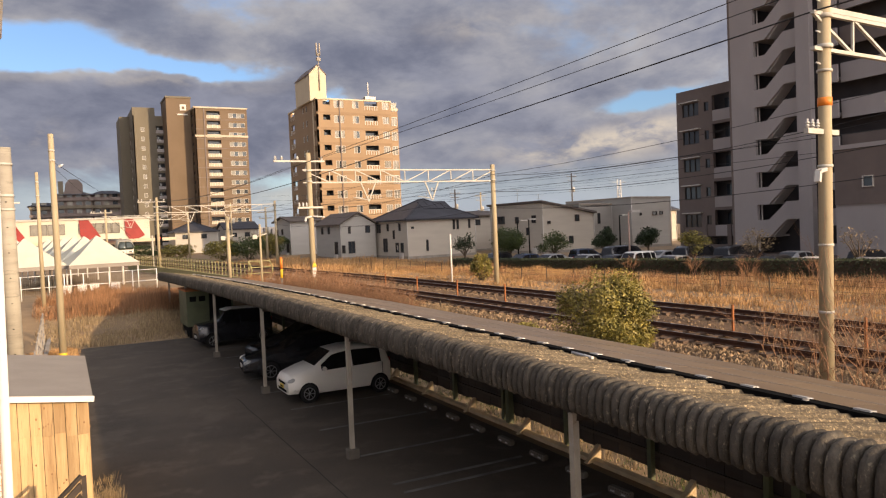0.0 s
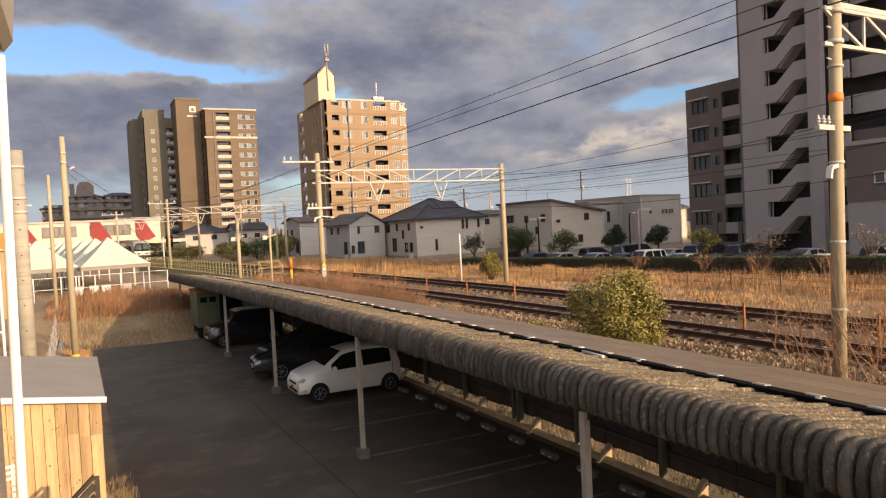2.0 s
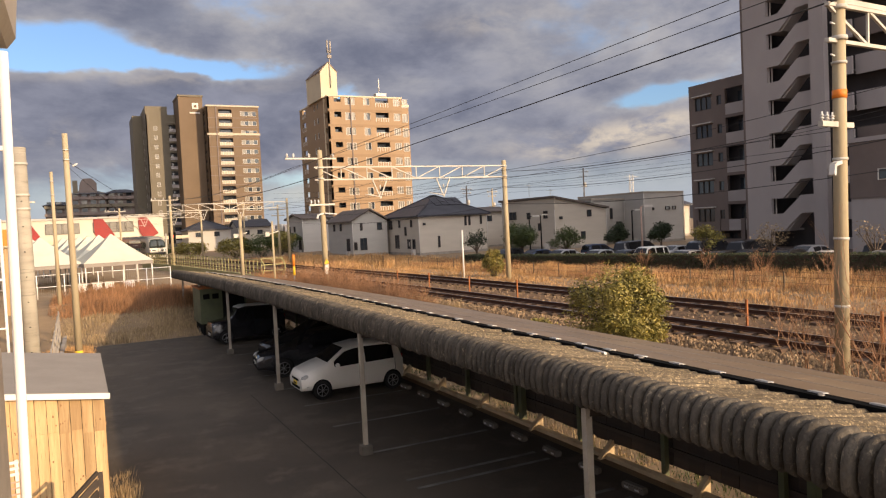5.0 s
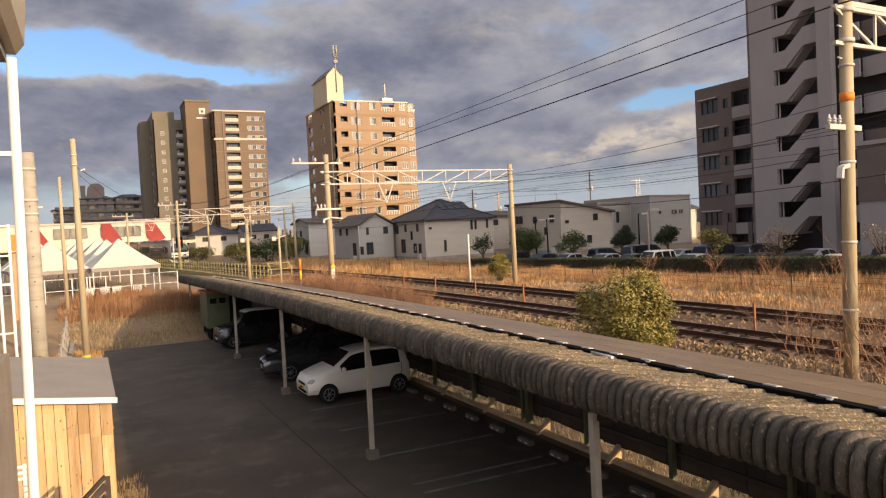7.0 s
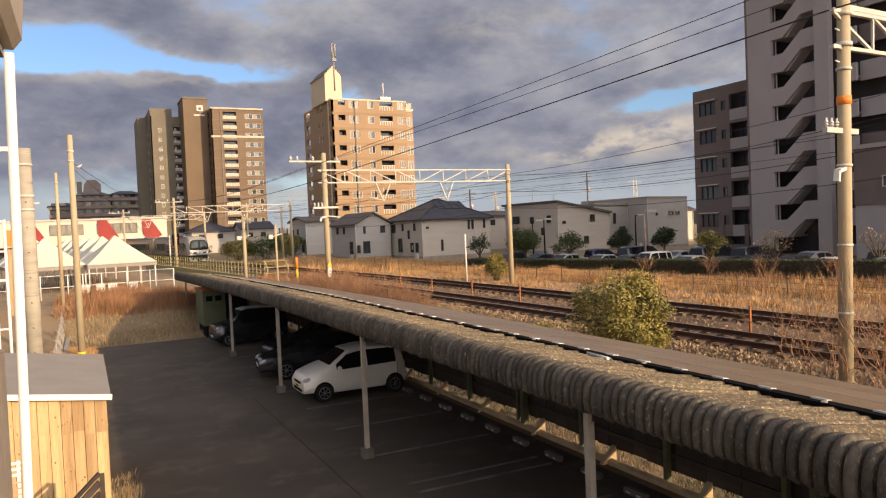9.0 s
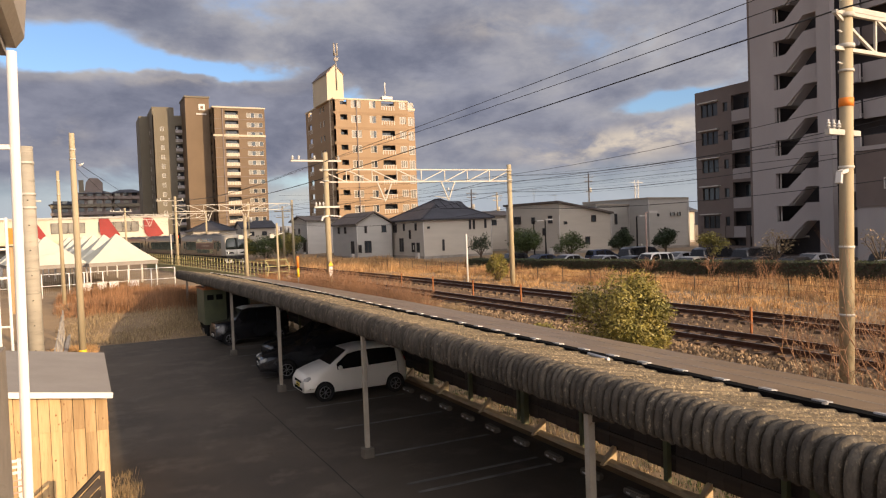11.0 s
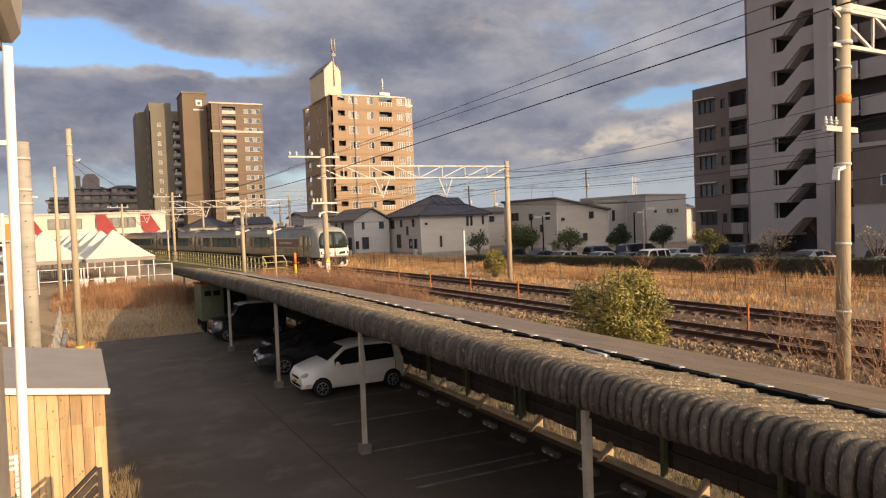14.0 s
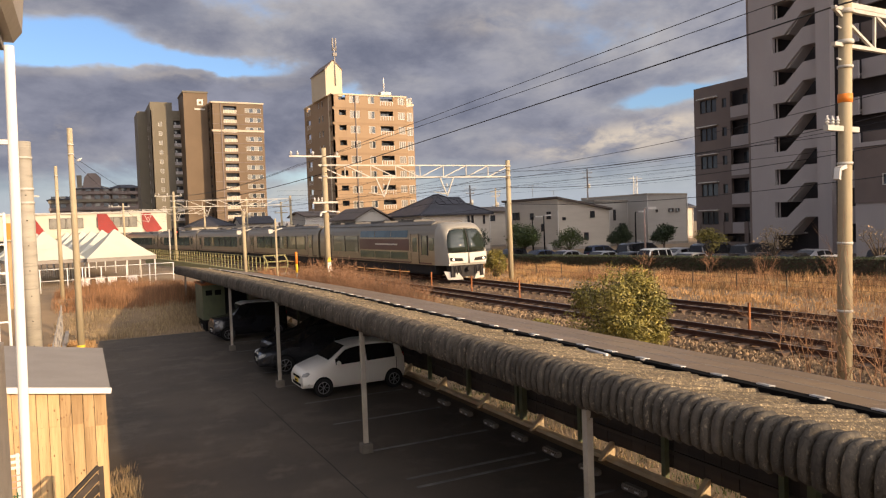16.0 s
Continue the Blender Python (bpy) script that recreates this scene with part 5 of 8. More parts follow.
CAR_KINDS = {
    # L, W, wheel radius, axle positions, top line, belt line, half width at roof (share), window spans, windscreen, rear screen
    "hatch": dict(L=3.4, W=1.48, r=0.28, axles=(0.62, 2.97), top=[(0, 0.66), (0.10, 0.82), (0.6, 0.98), (0.85, 1.04), (1.45, 1.44), (2.0, 1.51), (2.9, 1.49), (3.25, 1.38), (3.4, 0.95)],
                  belt=[(0, 0.6), (0.8, 0.88), (3.4, 0.95)], wins=((1.05, 1.98), (2.08, 3.05)), ws=(0.87, 1.43), rs=(3.22, 3.38)),
    "sedan": dict(L=4.6, W=1.72, r=0.31, axles=(0.85, 3.5), top=[(0, 0.58), (0.12, 0.70), (1.0, 0.92), (1.35, 0.97), (2.05, 1.36), (2.7, 1.41), (3.3, 1.36), (3.9, 1.03), (4.5, 0.98), (4.6, 0.75)],
                  belt=[(0, 0.55), (1.0, 0.88), (4.6, 0.92)], wins=((1.7, 2.5), (2.58, 3.3)), ws=(1.38, 2.02), rs=(3.35, 3.86)),
    "boxy": dict(L=3.5, W=1.50, r=0.31, axles=(0.62, 3.0), top=[(0, 0.85), (0.06, 1.02), (0.75, 1.10), (0.9, 1.14), (1.25, 1.62), (1.6, 1.69), (3.2, 1.67), (3.44, 1.52), (3.5, 1.0)],
                 belt=[(0, 0.8), (0.8, 1.02), (3.5, 1.06)], wins=((1.08, 1.9), (1.98, 2.75), (2.83, 3.3)), ws=(0.92, 1.23), rs=(3.44, 3.49)),
    "van": dict(L=4.5, W=1.75, r=0.33, axles=(0.78, 3.5), top=[(0, 0.75), (0.10, 0.95), (0.7, 1.12), (0.95, 1.20), (1.55, 1.72), (2.2, 1.80), (4.0, 1.78), (4.38, 1.65), (4.5, 1.0)],
                belt=[(0, 0.7), (0.8, 1.05), (4.5, 1.10)], wins=((1.25, 2.0), (2.1, 3.0), (3.1, 4.15)), ws=(0.98, 1.53), rs=(4.38, 4.49)),
}


def build_car(kind, paint, label, at, group="", detail=True, plate="frame"):
    k = CAR_KINDS[kind]
    L, W, r = k["L"], k["W"] / 2, k["r"]
    car = thing("car", at, label, "car", group)
    top, belt = (lambda x: interp(x, k["top"])), (lambda x: interp(x, k["belt"]))

    def half(x):
        e = min(x, L - x)
        return W * (0.86 + 0.14 * min(1, e / 0.45) ** 0.6)

    def roof_half(x):
        up = max(0.0, top(x) - belt(x))
        return half(x) * (0.93 - 0.30 * min(1, up / 0.55) * 0.62)

    xs = sorted({0, 0.05, 0.15, *np.linspace(0.3, L - 0.3, 22).tolist(), L - 0.15, L - 0.05, L, *[p[0] for p in k["top"]]})
    secs = []
    for x in xs:
        h, rh, b, t = half(x), roof_half(x), min(belt(x), top(x) - 0.03), top(x)
        zb = 0.24 if 0.3 < x < L - 0.3 else 0.30
        q = [(-h * 0.9, zb), (-h, zb + 0.12), (-h, b * 0.62), (-h * 0.985, b), (-rh, t - 0.045), (-rh * 0.86, t), (rh * 0.86, t), (rh, t - 0.045), (h * 0.985, b), (h, b * 0.62), (h, zb + 0.12), (h * 0.9, zb)]
        secs.append([(x, y, z) for y, z in q])
    bm = bmesh.new()
    loft(bm, secs, smooth=True)
    body = part("body", bm, paint, car)
    mod = body.modifiers.new("soften", "EDGE_SPLIT")
    mod.split_angle = radians(38)

    for a, b in k["wins"]:
        for s in (-1, 1):
            bm = bmesh.new()
            grid = []
            for i in range(6):
                x = a + (b - a) * i / 5
                lo, hi = belt(x) + 0.02, max(belt(x) + 0.06, top(x) - 0.10)
                h, rh, bz, t = half(x) * 0.985, roof_half(x), belt(x), top(x) - 0.045
                yy = lambda z: h + (rh - h) * (z - bz) / max(0.05, t - bz) + 0.006
                grid.append((bm.verts.new((x, s * yy(lo), lo)), bm.verts.new((x, s * yy(hi), hi))))
            for g0, g1 in zip(grid, grid[1:]):
                bm.faces.new((g0[0], g1[0], g1[1], g0[1]))
            part("side_window", bm, "carglass", car)
    for nm, (a, b) in (("windscreen", k["ws"]), ("rear_window", k["rs"])):
        bm = bmesh.new()
        rows = []
        for i in range(5):
            x = a + (b - a) * i / 4
            w = roof_half(x) * 0.88
            rows.append([bm.verts.new((x - (0.006 if nm == "windscreen" else -0.006), -w + 2 * w * j / 4, top(x) + 0.007)) for j in range(5)])
        for r0, r1 in zip(rows, rows[1:]):
            for j in range(4):
                bm.faces.new((r0[j], r0[j + 1], r1[j + 1], r1[j]))
        part(nm, bm, "carglass", car)
    for ax in k["axles"]:
        for s in (-1, 1):
            bm = bmesh.new()
            tube(bm, (0, -0.095 * s, 0), (0, 0.095 * s, 0), r, n=20)
            wh = part("wheel", bm, "tyre", car, at=pose(ax, s * (W - 0.085), r))
            bm = bmesh.new()
            tube(bm, (0, 0.09 * s, 0), (0, 0.100 * s, 0), r * 0.64, r * 0.62, n=18, m=1)
            for i in range(7):
                a = i * 2 * math.pi / 7
                bar(bm, (0, 0.104 * s, 0), (math.cos(a) * r * 0.60, 0.104 * s, math.sin(a) * r * 0.60), 0.05, 0.014)
            for i in range(18):
                a, b = i * math.pi / 9, (i + 1) * math.pi / 9
                bar(bm, (math.cos(a) * r * 0.62, 0.104 * s, math.sin(a) * r * 0.62), (math.cos(b) * r * 0.62, 0.104 * s, math.sin(b) * r * 0.62), 0.03, 0.016)
            part("rim", bm, ["rim", "black"], wh)
            bm = bmesh.new()
            tube(bm, (ax, s * (W - 0.10), r + 0.02), (ax, s * (W + 0.003), r + 0.02), r * 1.10, n=22)
            part("wheel_arch", bm, "black", car)
    if not detail:
        return car
    for s in (-1, 1):
        w = half(0.1)
        bm = bmesh.new()
        hl = belt(0.15) + 0.02
        bmesh.ops.create_uvsphere(bm, u_segments=14, v_segments=8, radius=1.0, matrix=Matrix.Translation((0.15, s * w * 0.80, hl)) @ pose(0, 0, 0, 0, -25, s * 28) @ Matrix.Diagonal((0.155, 0.14, 0.095, 1)))
        for fc in bm.faces:
            fc.smooth = True
        part("headlight", bm, "lampglass", car, "clear headlamp")
        bm = bmesh.new()
        box(bm, L - 0.12, L + 0.012, s * half(L - 0.1) * 0.80 - 0.05, s * half(L - 0.1) * 0.80 + 0.05, belt(L) - 0.25, belt(L) + 0.1)
        part("tail_light", bm, "tail", car)
        bm = bmesh.new()
        xm = k["wins"][0][0] + 0.05
        box(bm, xm - 0.05, xm + 0.07, s * (half(xm) + 0.02), s * (half(xm) + 0.17), belt(xm) + 0.02, belt(xm) + 0.15)
        bmesh.ops.bevel(bm, geom=bm.edges[:], offset=0.03, segments=2, affect="EDGES")
        part("mirror", bm, paint, car)
        for a, b in k["wins"][:2]:
            bm = bmesh.new()
            xh = b - 0.12
            box(bm, xh - 0.08, xh + 0.08, s * half(xh), s * half(xh) + s * 0.025, belt(xh) - 0.12, belt(xh) - 0.085)
            part("door_handle", bm, paint, car)
            bm = bmesh.new()
            box(bm, b + 0.03, b + 0.042, s * (half(b) - 0.01), s * (half(b) + 0.003), 0.36, belt(b))
            part("door_seam", bm, "black", car)
    boxes("grille", [(-0.012, 0.03, -0.33, 0.33, 0.56, 0.62)], "black", car)
    boxes("lower_grille", [(-0.005, 0.06, -0.42, 0.42, 0.33, 0.41)], "black", car)
    boxes("number_plate", [(-0.022, 0.0, -0.165, 0.165, 0.43, 0.54)], plate, car, "small plate with unreadable bars")
    boxes("plate_marking", [(-0.026, -0.022, -0.12, 0.12, 0.455, 0.50)], "black", car)
    return car


def build_lot_cars():
    build_car("hatch", "carwhite", "cream-white small hatchback parked under the carport", pose(5.44, 20.8, 0) @ Matrix.Diagonal((0.93, 1.0, 0.965, 1.0)), plate="plate")
    build_car("sedan", "carblack", "dark low saloon parked in the carport's shade", pose(5.15, 24.9, 0, 0, 0, -6))
    suv = build_car("boxy", "carblack", "black boxy wagon with white roof under the carport", pose(5.0, 33.5, 0, 0, 0, 3) @ Matrix.Diagonal((0.94, 0.96, 0.94, 1.0)))
    bm = bmesh.new()
    loft(bm, [[(x, -0.52, z), (x, 0.52, z), (x, 0.52, z + 0.03), (x, -0.52, z + 0.03)] for x, z in ((1.28, 1.62), (1.6, 1.69), (3.2, 1.67), (3.4, 1.55))])
    part("roof_panel", bm, "white", suv, "white roof panel")
    build_car("sedan", "carblack", "dark car deep in the carport's shade", pose(6.0, 27.4, 0, 0, 0, 2), detail=False)
    # small goods container with hatch windows at the carport's end
    c = thing("storage_cabin", pose(5.12, 36.6, 0), "dull grey storage cabin at the end of the carport", "cabin")
    boxes("body", [(0, 2.2, 0, 2.4, 0.55, 2.25)], "greenpost", c)
    boxes("shutter", [(1.05, 2.1, -0.04, -0.005, 0.6, 2.2)], "black", c)
    boxes("skid", [(0.1, 0.3, 0, 2.4, 0, 0.55), (1.9, 2.1, 0, 2.4, 0, 0.55)], "black", c)
    boxes("roof", [(-0.05, 2.25, -0.05, 2.45, 2.25, 2.33)], "rust", c)
    for x in (0.15, 0.58):
        boxes("vent", [(x, x + 0.3, -0.03, 0.0, 1.75, 2.0)], "black", c)
    boxes("orange_board", [(0.1, 1.4, -0.06, -0.02, 2.33, 2.40)], "rust", c)


def build_far_cars():
    names = {"carsilver": "silver", "carwhite": "white", "carblue": "dark blue", "carblack": "black"}
    words = {"sedan": "saloon", "hatch": "hatchback", "van": "wagon", "boxy": "small van"}
    row = ((56.5, "hatch", "carblack"), (53.2, "sedan", "carblue"), (49.8, "sedan", "carsilver"), (45.6, "sedan", "carsilver"), (42.9, "sedan", "carblack"), (40.2, "boxy", "carwhite"),
           (37.3, "sedan", "carsilver"), (34.7, "sedan", "carblack"), (32.2, "hatch", "carblack"), (29.7, "hatch", "carblack"), (27.3, "sedan", "carwhite"), (24.5, "sedan", "carsilver"), (21.6, "sedan", "carsilver"))
    for i, (y, k, p) in enumerate(row):
        x = 33.2 + (57 - y) * 0.122
        build_car(k, p, "%s %s parked behind a clipped hedge" % (names[p], words[k]), pose(x, y, 0.76, 0, 0, 3 + (i * 37 % 7)), "cars behind the hedge", detail=i in (2, 3, 5, 6))
    second = ((53.6, "hatch", "carblue"), (48.4, "van", "carblack"), (44.0, "sedan", "carsilver"), (41.0, "van", "carblack"), (37.4, "van", "carblack"), (33.0, "sedan", "carsilver"), (28.6, "hatch", "carblack"))
    for y, k, p in second:
        build_car(k, p, "%s %s in a second parking row" % (names[p], words[k]), pose(44.6 + (57 - y) * 0.122, y, 0.76, 0, 0, 180), "cars in the second row", detail=False)


# ---- poles, portals, wires ----
def band(bm, x, y, z, r, h=0.06, n=12):
    tube(bm, (x, y, z), (x, y, z + h), r, n=n)


def concrete_pole(x, y, z0, z1, r0, r1, label, collars=(), name="utility_pole", bands=0, m="polecon"):
    p = thing(name, pose(x, y, z0), label, "pole", "line-side poles")
    bm = bmesh.new()
    tube(bm, (0, 0, -0.3), (0, 0, z1 - z0), r0, r1, n=16)
    part("shaft", bm, m, p)
    for z in collars:
        bm = bmesh.new()
        rr = r0 + (r1 - r0) * (z - z0) / (z1 - z0)
        band(bm, 0, 0, z - z0, rr + 0.02)
        part("collar", bm, "steelwhite", p)
    for i in range(bands):
        z = (z1 - z0) * (0.2 + 0.7 * i / max(1, bands))
        rr = r0 + (r1 - r0) * z / (z1 - z0)
        bm = bmesh.new()
        tube(bm, (0, -rr + 0.01, z), (0.02, -rr - 0.05, z), 0.012, n=6)
        part("step_bolt", bm, "black", p)
    return p


def insulator(parent, at, n=3, r=0.06):
    bm = bmesh.new()
    tube(bm, (0, 0, 0), (0, 0, 0.05 * n + 0.08), r * 0.4, n=8)
    for i in range(n):
        tube(bm, (0, 0, 0.04 + 0.05 * i), (0, 0, 0.075 + 0.05 * i), r, r * 0.6, n=10)
    return part("insulator", bm, "insul", parent, "white porcelain insulator", at=at)


def truss(parent, a, b, h, label=""):
    """Lattice beam from a to b (lower chord), of height h."""
    a, b = Vector(a), Vector(b)
    up = Vector((0, 0, h))
    bm = bmesh.new()
    bar(bm, a, b, 0.09, 0.07)
    part("lower_chord", bm, "steelwhite", parent)
    bm = bmesh.new()
    bar(bm, a + up, b + up, 0.09, 0.07)
    part("upper_chord", bm, "steelwhite", parent)
    n = 8
    for i in range(n):
        p, q = a + (b - a) * i / n, a + (b - a) * (i + 1) / n
        bm = bmesh.new()
        bar(bm, p + up, q, 0.055, 0.05) if i < n // 2 else bar(bm, p, q + up, 0.055, 0.05)
        part("lattice_bar", bm, "steelwhite", parent)
        bm = bmesh.new()
        bar(bm, q, q + up, 0.045, 0.045)
        part("lattice_upright", bm, "steelwhite", parent)


def portal(y, xn, xf, label, zb=7.55, near=True, tops=(9.3, 8.6), r=0.15, arm=True):
    p = thing("catenary_portal", None, label, "catenary portal", "catenary portals")
    for x, zt in ((xn, tops[0]), (xf, tops[1])):
        bm = bmesh.new()
        g = 1.2
        tube(bm, (x, y, g - 0.4), (x, y, zt), r, r * 0.82, n=14)
        part("mast", bm, "polecon", p, "round concrete mast")
        for z in (zb + 0.02, zb + 0.6):
            bm = bmesh.new()
            band(bm, x, y, z, r + 0.02, 0.08)
            part("clamp", bm, "steelwhite", p)
    truss(p, (xn - 0.35, y, zb), (xf + 0.1, y, zb), 0.68)
    for c in (15.85, 19.85):
        x = along_track(c, y)
        bm = bmesh.new()
        bar(bm, (x - 0.45, y, zb), (x, y, zb - 1.1), 0.06)
        part("drop_frame", bm, "steelwhite", p)
        bm = bmesh.new()
        bar(bm, (x + 0.45, y, zb), (x, y, zb - 1.1), 0.06)
        part("drop_frame", bm, "steelwhite", p)
        bm = bmesh.new()
        tube(bm, (x, y, zb - 1.0), (x - 0.9, y, zb - 0.85), 0.025, n=6)
        part("steady_arm", bm, "steelwhite", p)
        insulator(p, pose(x, y, zb - 0.35, 180), 3)
    if arm:
        bm = bmesh.new()
        bar(bm, (xn - 1.9, y, tops[0] - 0.45), (xn + 0.9, y, tops[0] - 0.45), 0.09, 0.09)
        part("cross_arm", bm, "steelwhite", p)
        for dx in (-1.8, -1.45, -0.6, 0.75):
            insulator(p, pose(xn + dx, y, tops[0] - 0.4), 3, 0.085)
    return p


def wire(a, b, sag=0.5, r=0.012, n=14, label="thin dark overhead wire strung along the line"):
    a, b = Vector(a), Vector(b)
    bm = bmesh.new()
    pts = []
    for i in range(n + 1):
        t = i / n
        p = a.lerp(b, t)
        p.z -= sag * 4 * t * (1 - t)
        pts.append(p)
    d = (b - a).normalized()
    s = d.cross(Vector((0, 0, 1))).normalized()
    u = s.cross(d)
    loft(bm, [[p + r * (math.cos(q) * s + math.sin(q) * u) for q in (0, 1.57, 3.14, 4.71)] for p in pts], smooth=True)
    return tagged(part("overhead_wire", bm, "wire"), label, "wire", "overhead wires")


def build_portals():
    p = portal(8.94, 13.0, 22.4, "tall round concrete catenary mast with lattice beam over tracks", zb=7.98, tops=(10.5, 10.0), r=0.135, arm=False)
    # the old mast leans a little over the tracks
    p.matrix_basis = Matrix.Translation((13.0, 8.94, 2.0)) @ pose(0, 0, 0, 0, 1.5, 0) @ Matrix.Translation((-13.0, -8.94, -2.0))
    x, y = 13.0, 8.94
    # fittings on the near mast
    bm = bmesh.new()
    box(bm, x - 0.56, x + 0.36, y - 0.05, y + 0.05, 6.35, 6.45)
    part("bracket", bm, "steelwhite", p, "white bracket with three small insulators")
    for dx in (-0.52, -0.37, -0.22):
        insulator(p, pose(x + dx, y, 6.45), 2, 0.045)
    bm = bmesh.new()
    tube(bm, (x, y, 6.90), (x, y, 7.06), 0.1315, n=14)
    part("orange_band", bm, "orange", p, "orange marker band")
    lamp = bmesh.new()
    bar(lamp, (x - 0.1, y - 0.05, 5.68), (x - 0.42, y - 0.15, 5.62), 0.11, 0.07)
    bar(lamp, (x - 0.42, y - 0.15, 5.62), (x - 0.46, y - 0.16, 5.42), 0.10, 0.09)
    part("floodlight", lamp, "insul", p, "small white floodlight")
    for z in (7.55, 5.72, 4.2, 2.9):
        bm = bmesh.new()
        band(bm, x, y, z, 0.142, 0.05)
        part("clamp", bm, "steelwhite", p)
    for k in range(7):
        bm = bmesh.new()
        tube(bm, (x - 0.13, y, 7.7 + 0.3 * k), (x - 0.24, y, 7.72 + 0.3 * k), 0.018, n=6)
        part("step_bolt", bm, "insul", p)
    bm = bmesh.new()
    bar(bm, (x + 0.1, y, 8.75), (22.4, y, 8.75), 0.1, 0.1)
    part("upper_tie", bm, "steelwhite", p)
    q = portal(38.0, 11.95, 23.6, "round concrete catenary masts with white lattice beam", tops=(9.15, 8.55), r=0.165)
    bm = bmesh.new()
    box(bm, 11.2, 12.6, 37.8, 37.9, 6.15, 6.25)
    part("bracket", bm, "steelwhite", q)
    for dx in (-0.65, -0.45, -0.25):
        insulator(q, pose(11.95 + dx, 37.85, 6.25), 3, 0.07)
    bm = bmesh.new()
    bar(bm, (11.9, 37.8, 5.72), (11.55, 37.6, 5.66), 0.12, 0.08)
    bar(bm, (12.0, 37.8, 5.74), (12.6, 37.6, 5.66), 0.12, 0.06)
    bar(bm, (11.55, 37.6, 5.66), (11.5, 37.6, 5.46), 0.12, 0.09)
    part("floodlight", bm, "insul", q, "white twin floodlight")
    portal(82.0, 9.0, 21.6, "distant catenary masts with white lattice beam", tops=(9.2, 8.6))
    portal(112.0, 5.5, 16.5, "far catenary masts with white lattice beam", tops=(9.2, 8.6))
    ys = [-30, 8.94, 38, 82, 112, 150]
    for a, b in zip(ys, ys[1:]):
        for c in (15.85, 19.85):
            xa, xb = along_track(c, a), along_track(c, b)
            wire((xa, a, 6.6), (xb, b, 6.6), 0.02, 0.007)
            wire((xa, a, 7.45), (xb, b, 7.45), 0.55, 0.007)
    for dx, za, zb2, s in ((-1.9, 8.80, 8.05, 0.02), (-1.4, 8.70, 8.25, 0.10)):
        wire((13.0 + dx, 8.94, za), (11.95 + (-1.8 if dx < -1.5 else -1.45), 38, zb2), s, 0.0085)
        wire((13.0 + dx, 8.94, za), (13.0 + dx, -30, za + 0.4), s, 0.0085)
        wire((11.95 + (-1.8 if dx < -1.5 else -1.45), 38, zb2), (9.0 + dx, 82, 9.0), 0.7, 0.011)
    wire((12.9, 8.94, 8.70), (11.95, 38, 7.80), 0.02, 0.016, label="thick black overhead cable beside the railway")
    wire((12.9, 8.94, 8.70), (12.9, -30, 9.2), 0.35, 0.016, label="thick black overhead cable beside the railway")
    wire((11.95, 38, 7.80), (9.0, 82, 8.3), 0.5, 0.020, label="thick black overhead cable beside the railway")
    # feeders on the far side
    for z, s in ((7.9, 0.7), (6.9, 0.6), (5.9, 0.5)):
        wire((22.4, 8.94, z + 0.3), (23.6, 38, z), s, 0.012)
        wire((23.6, 38, z), (21.6, 82, z), s * 1.4, 0.012)


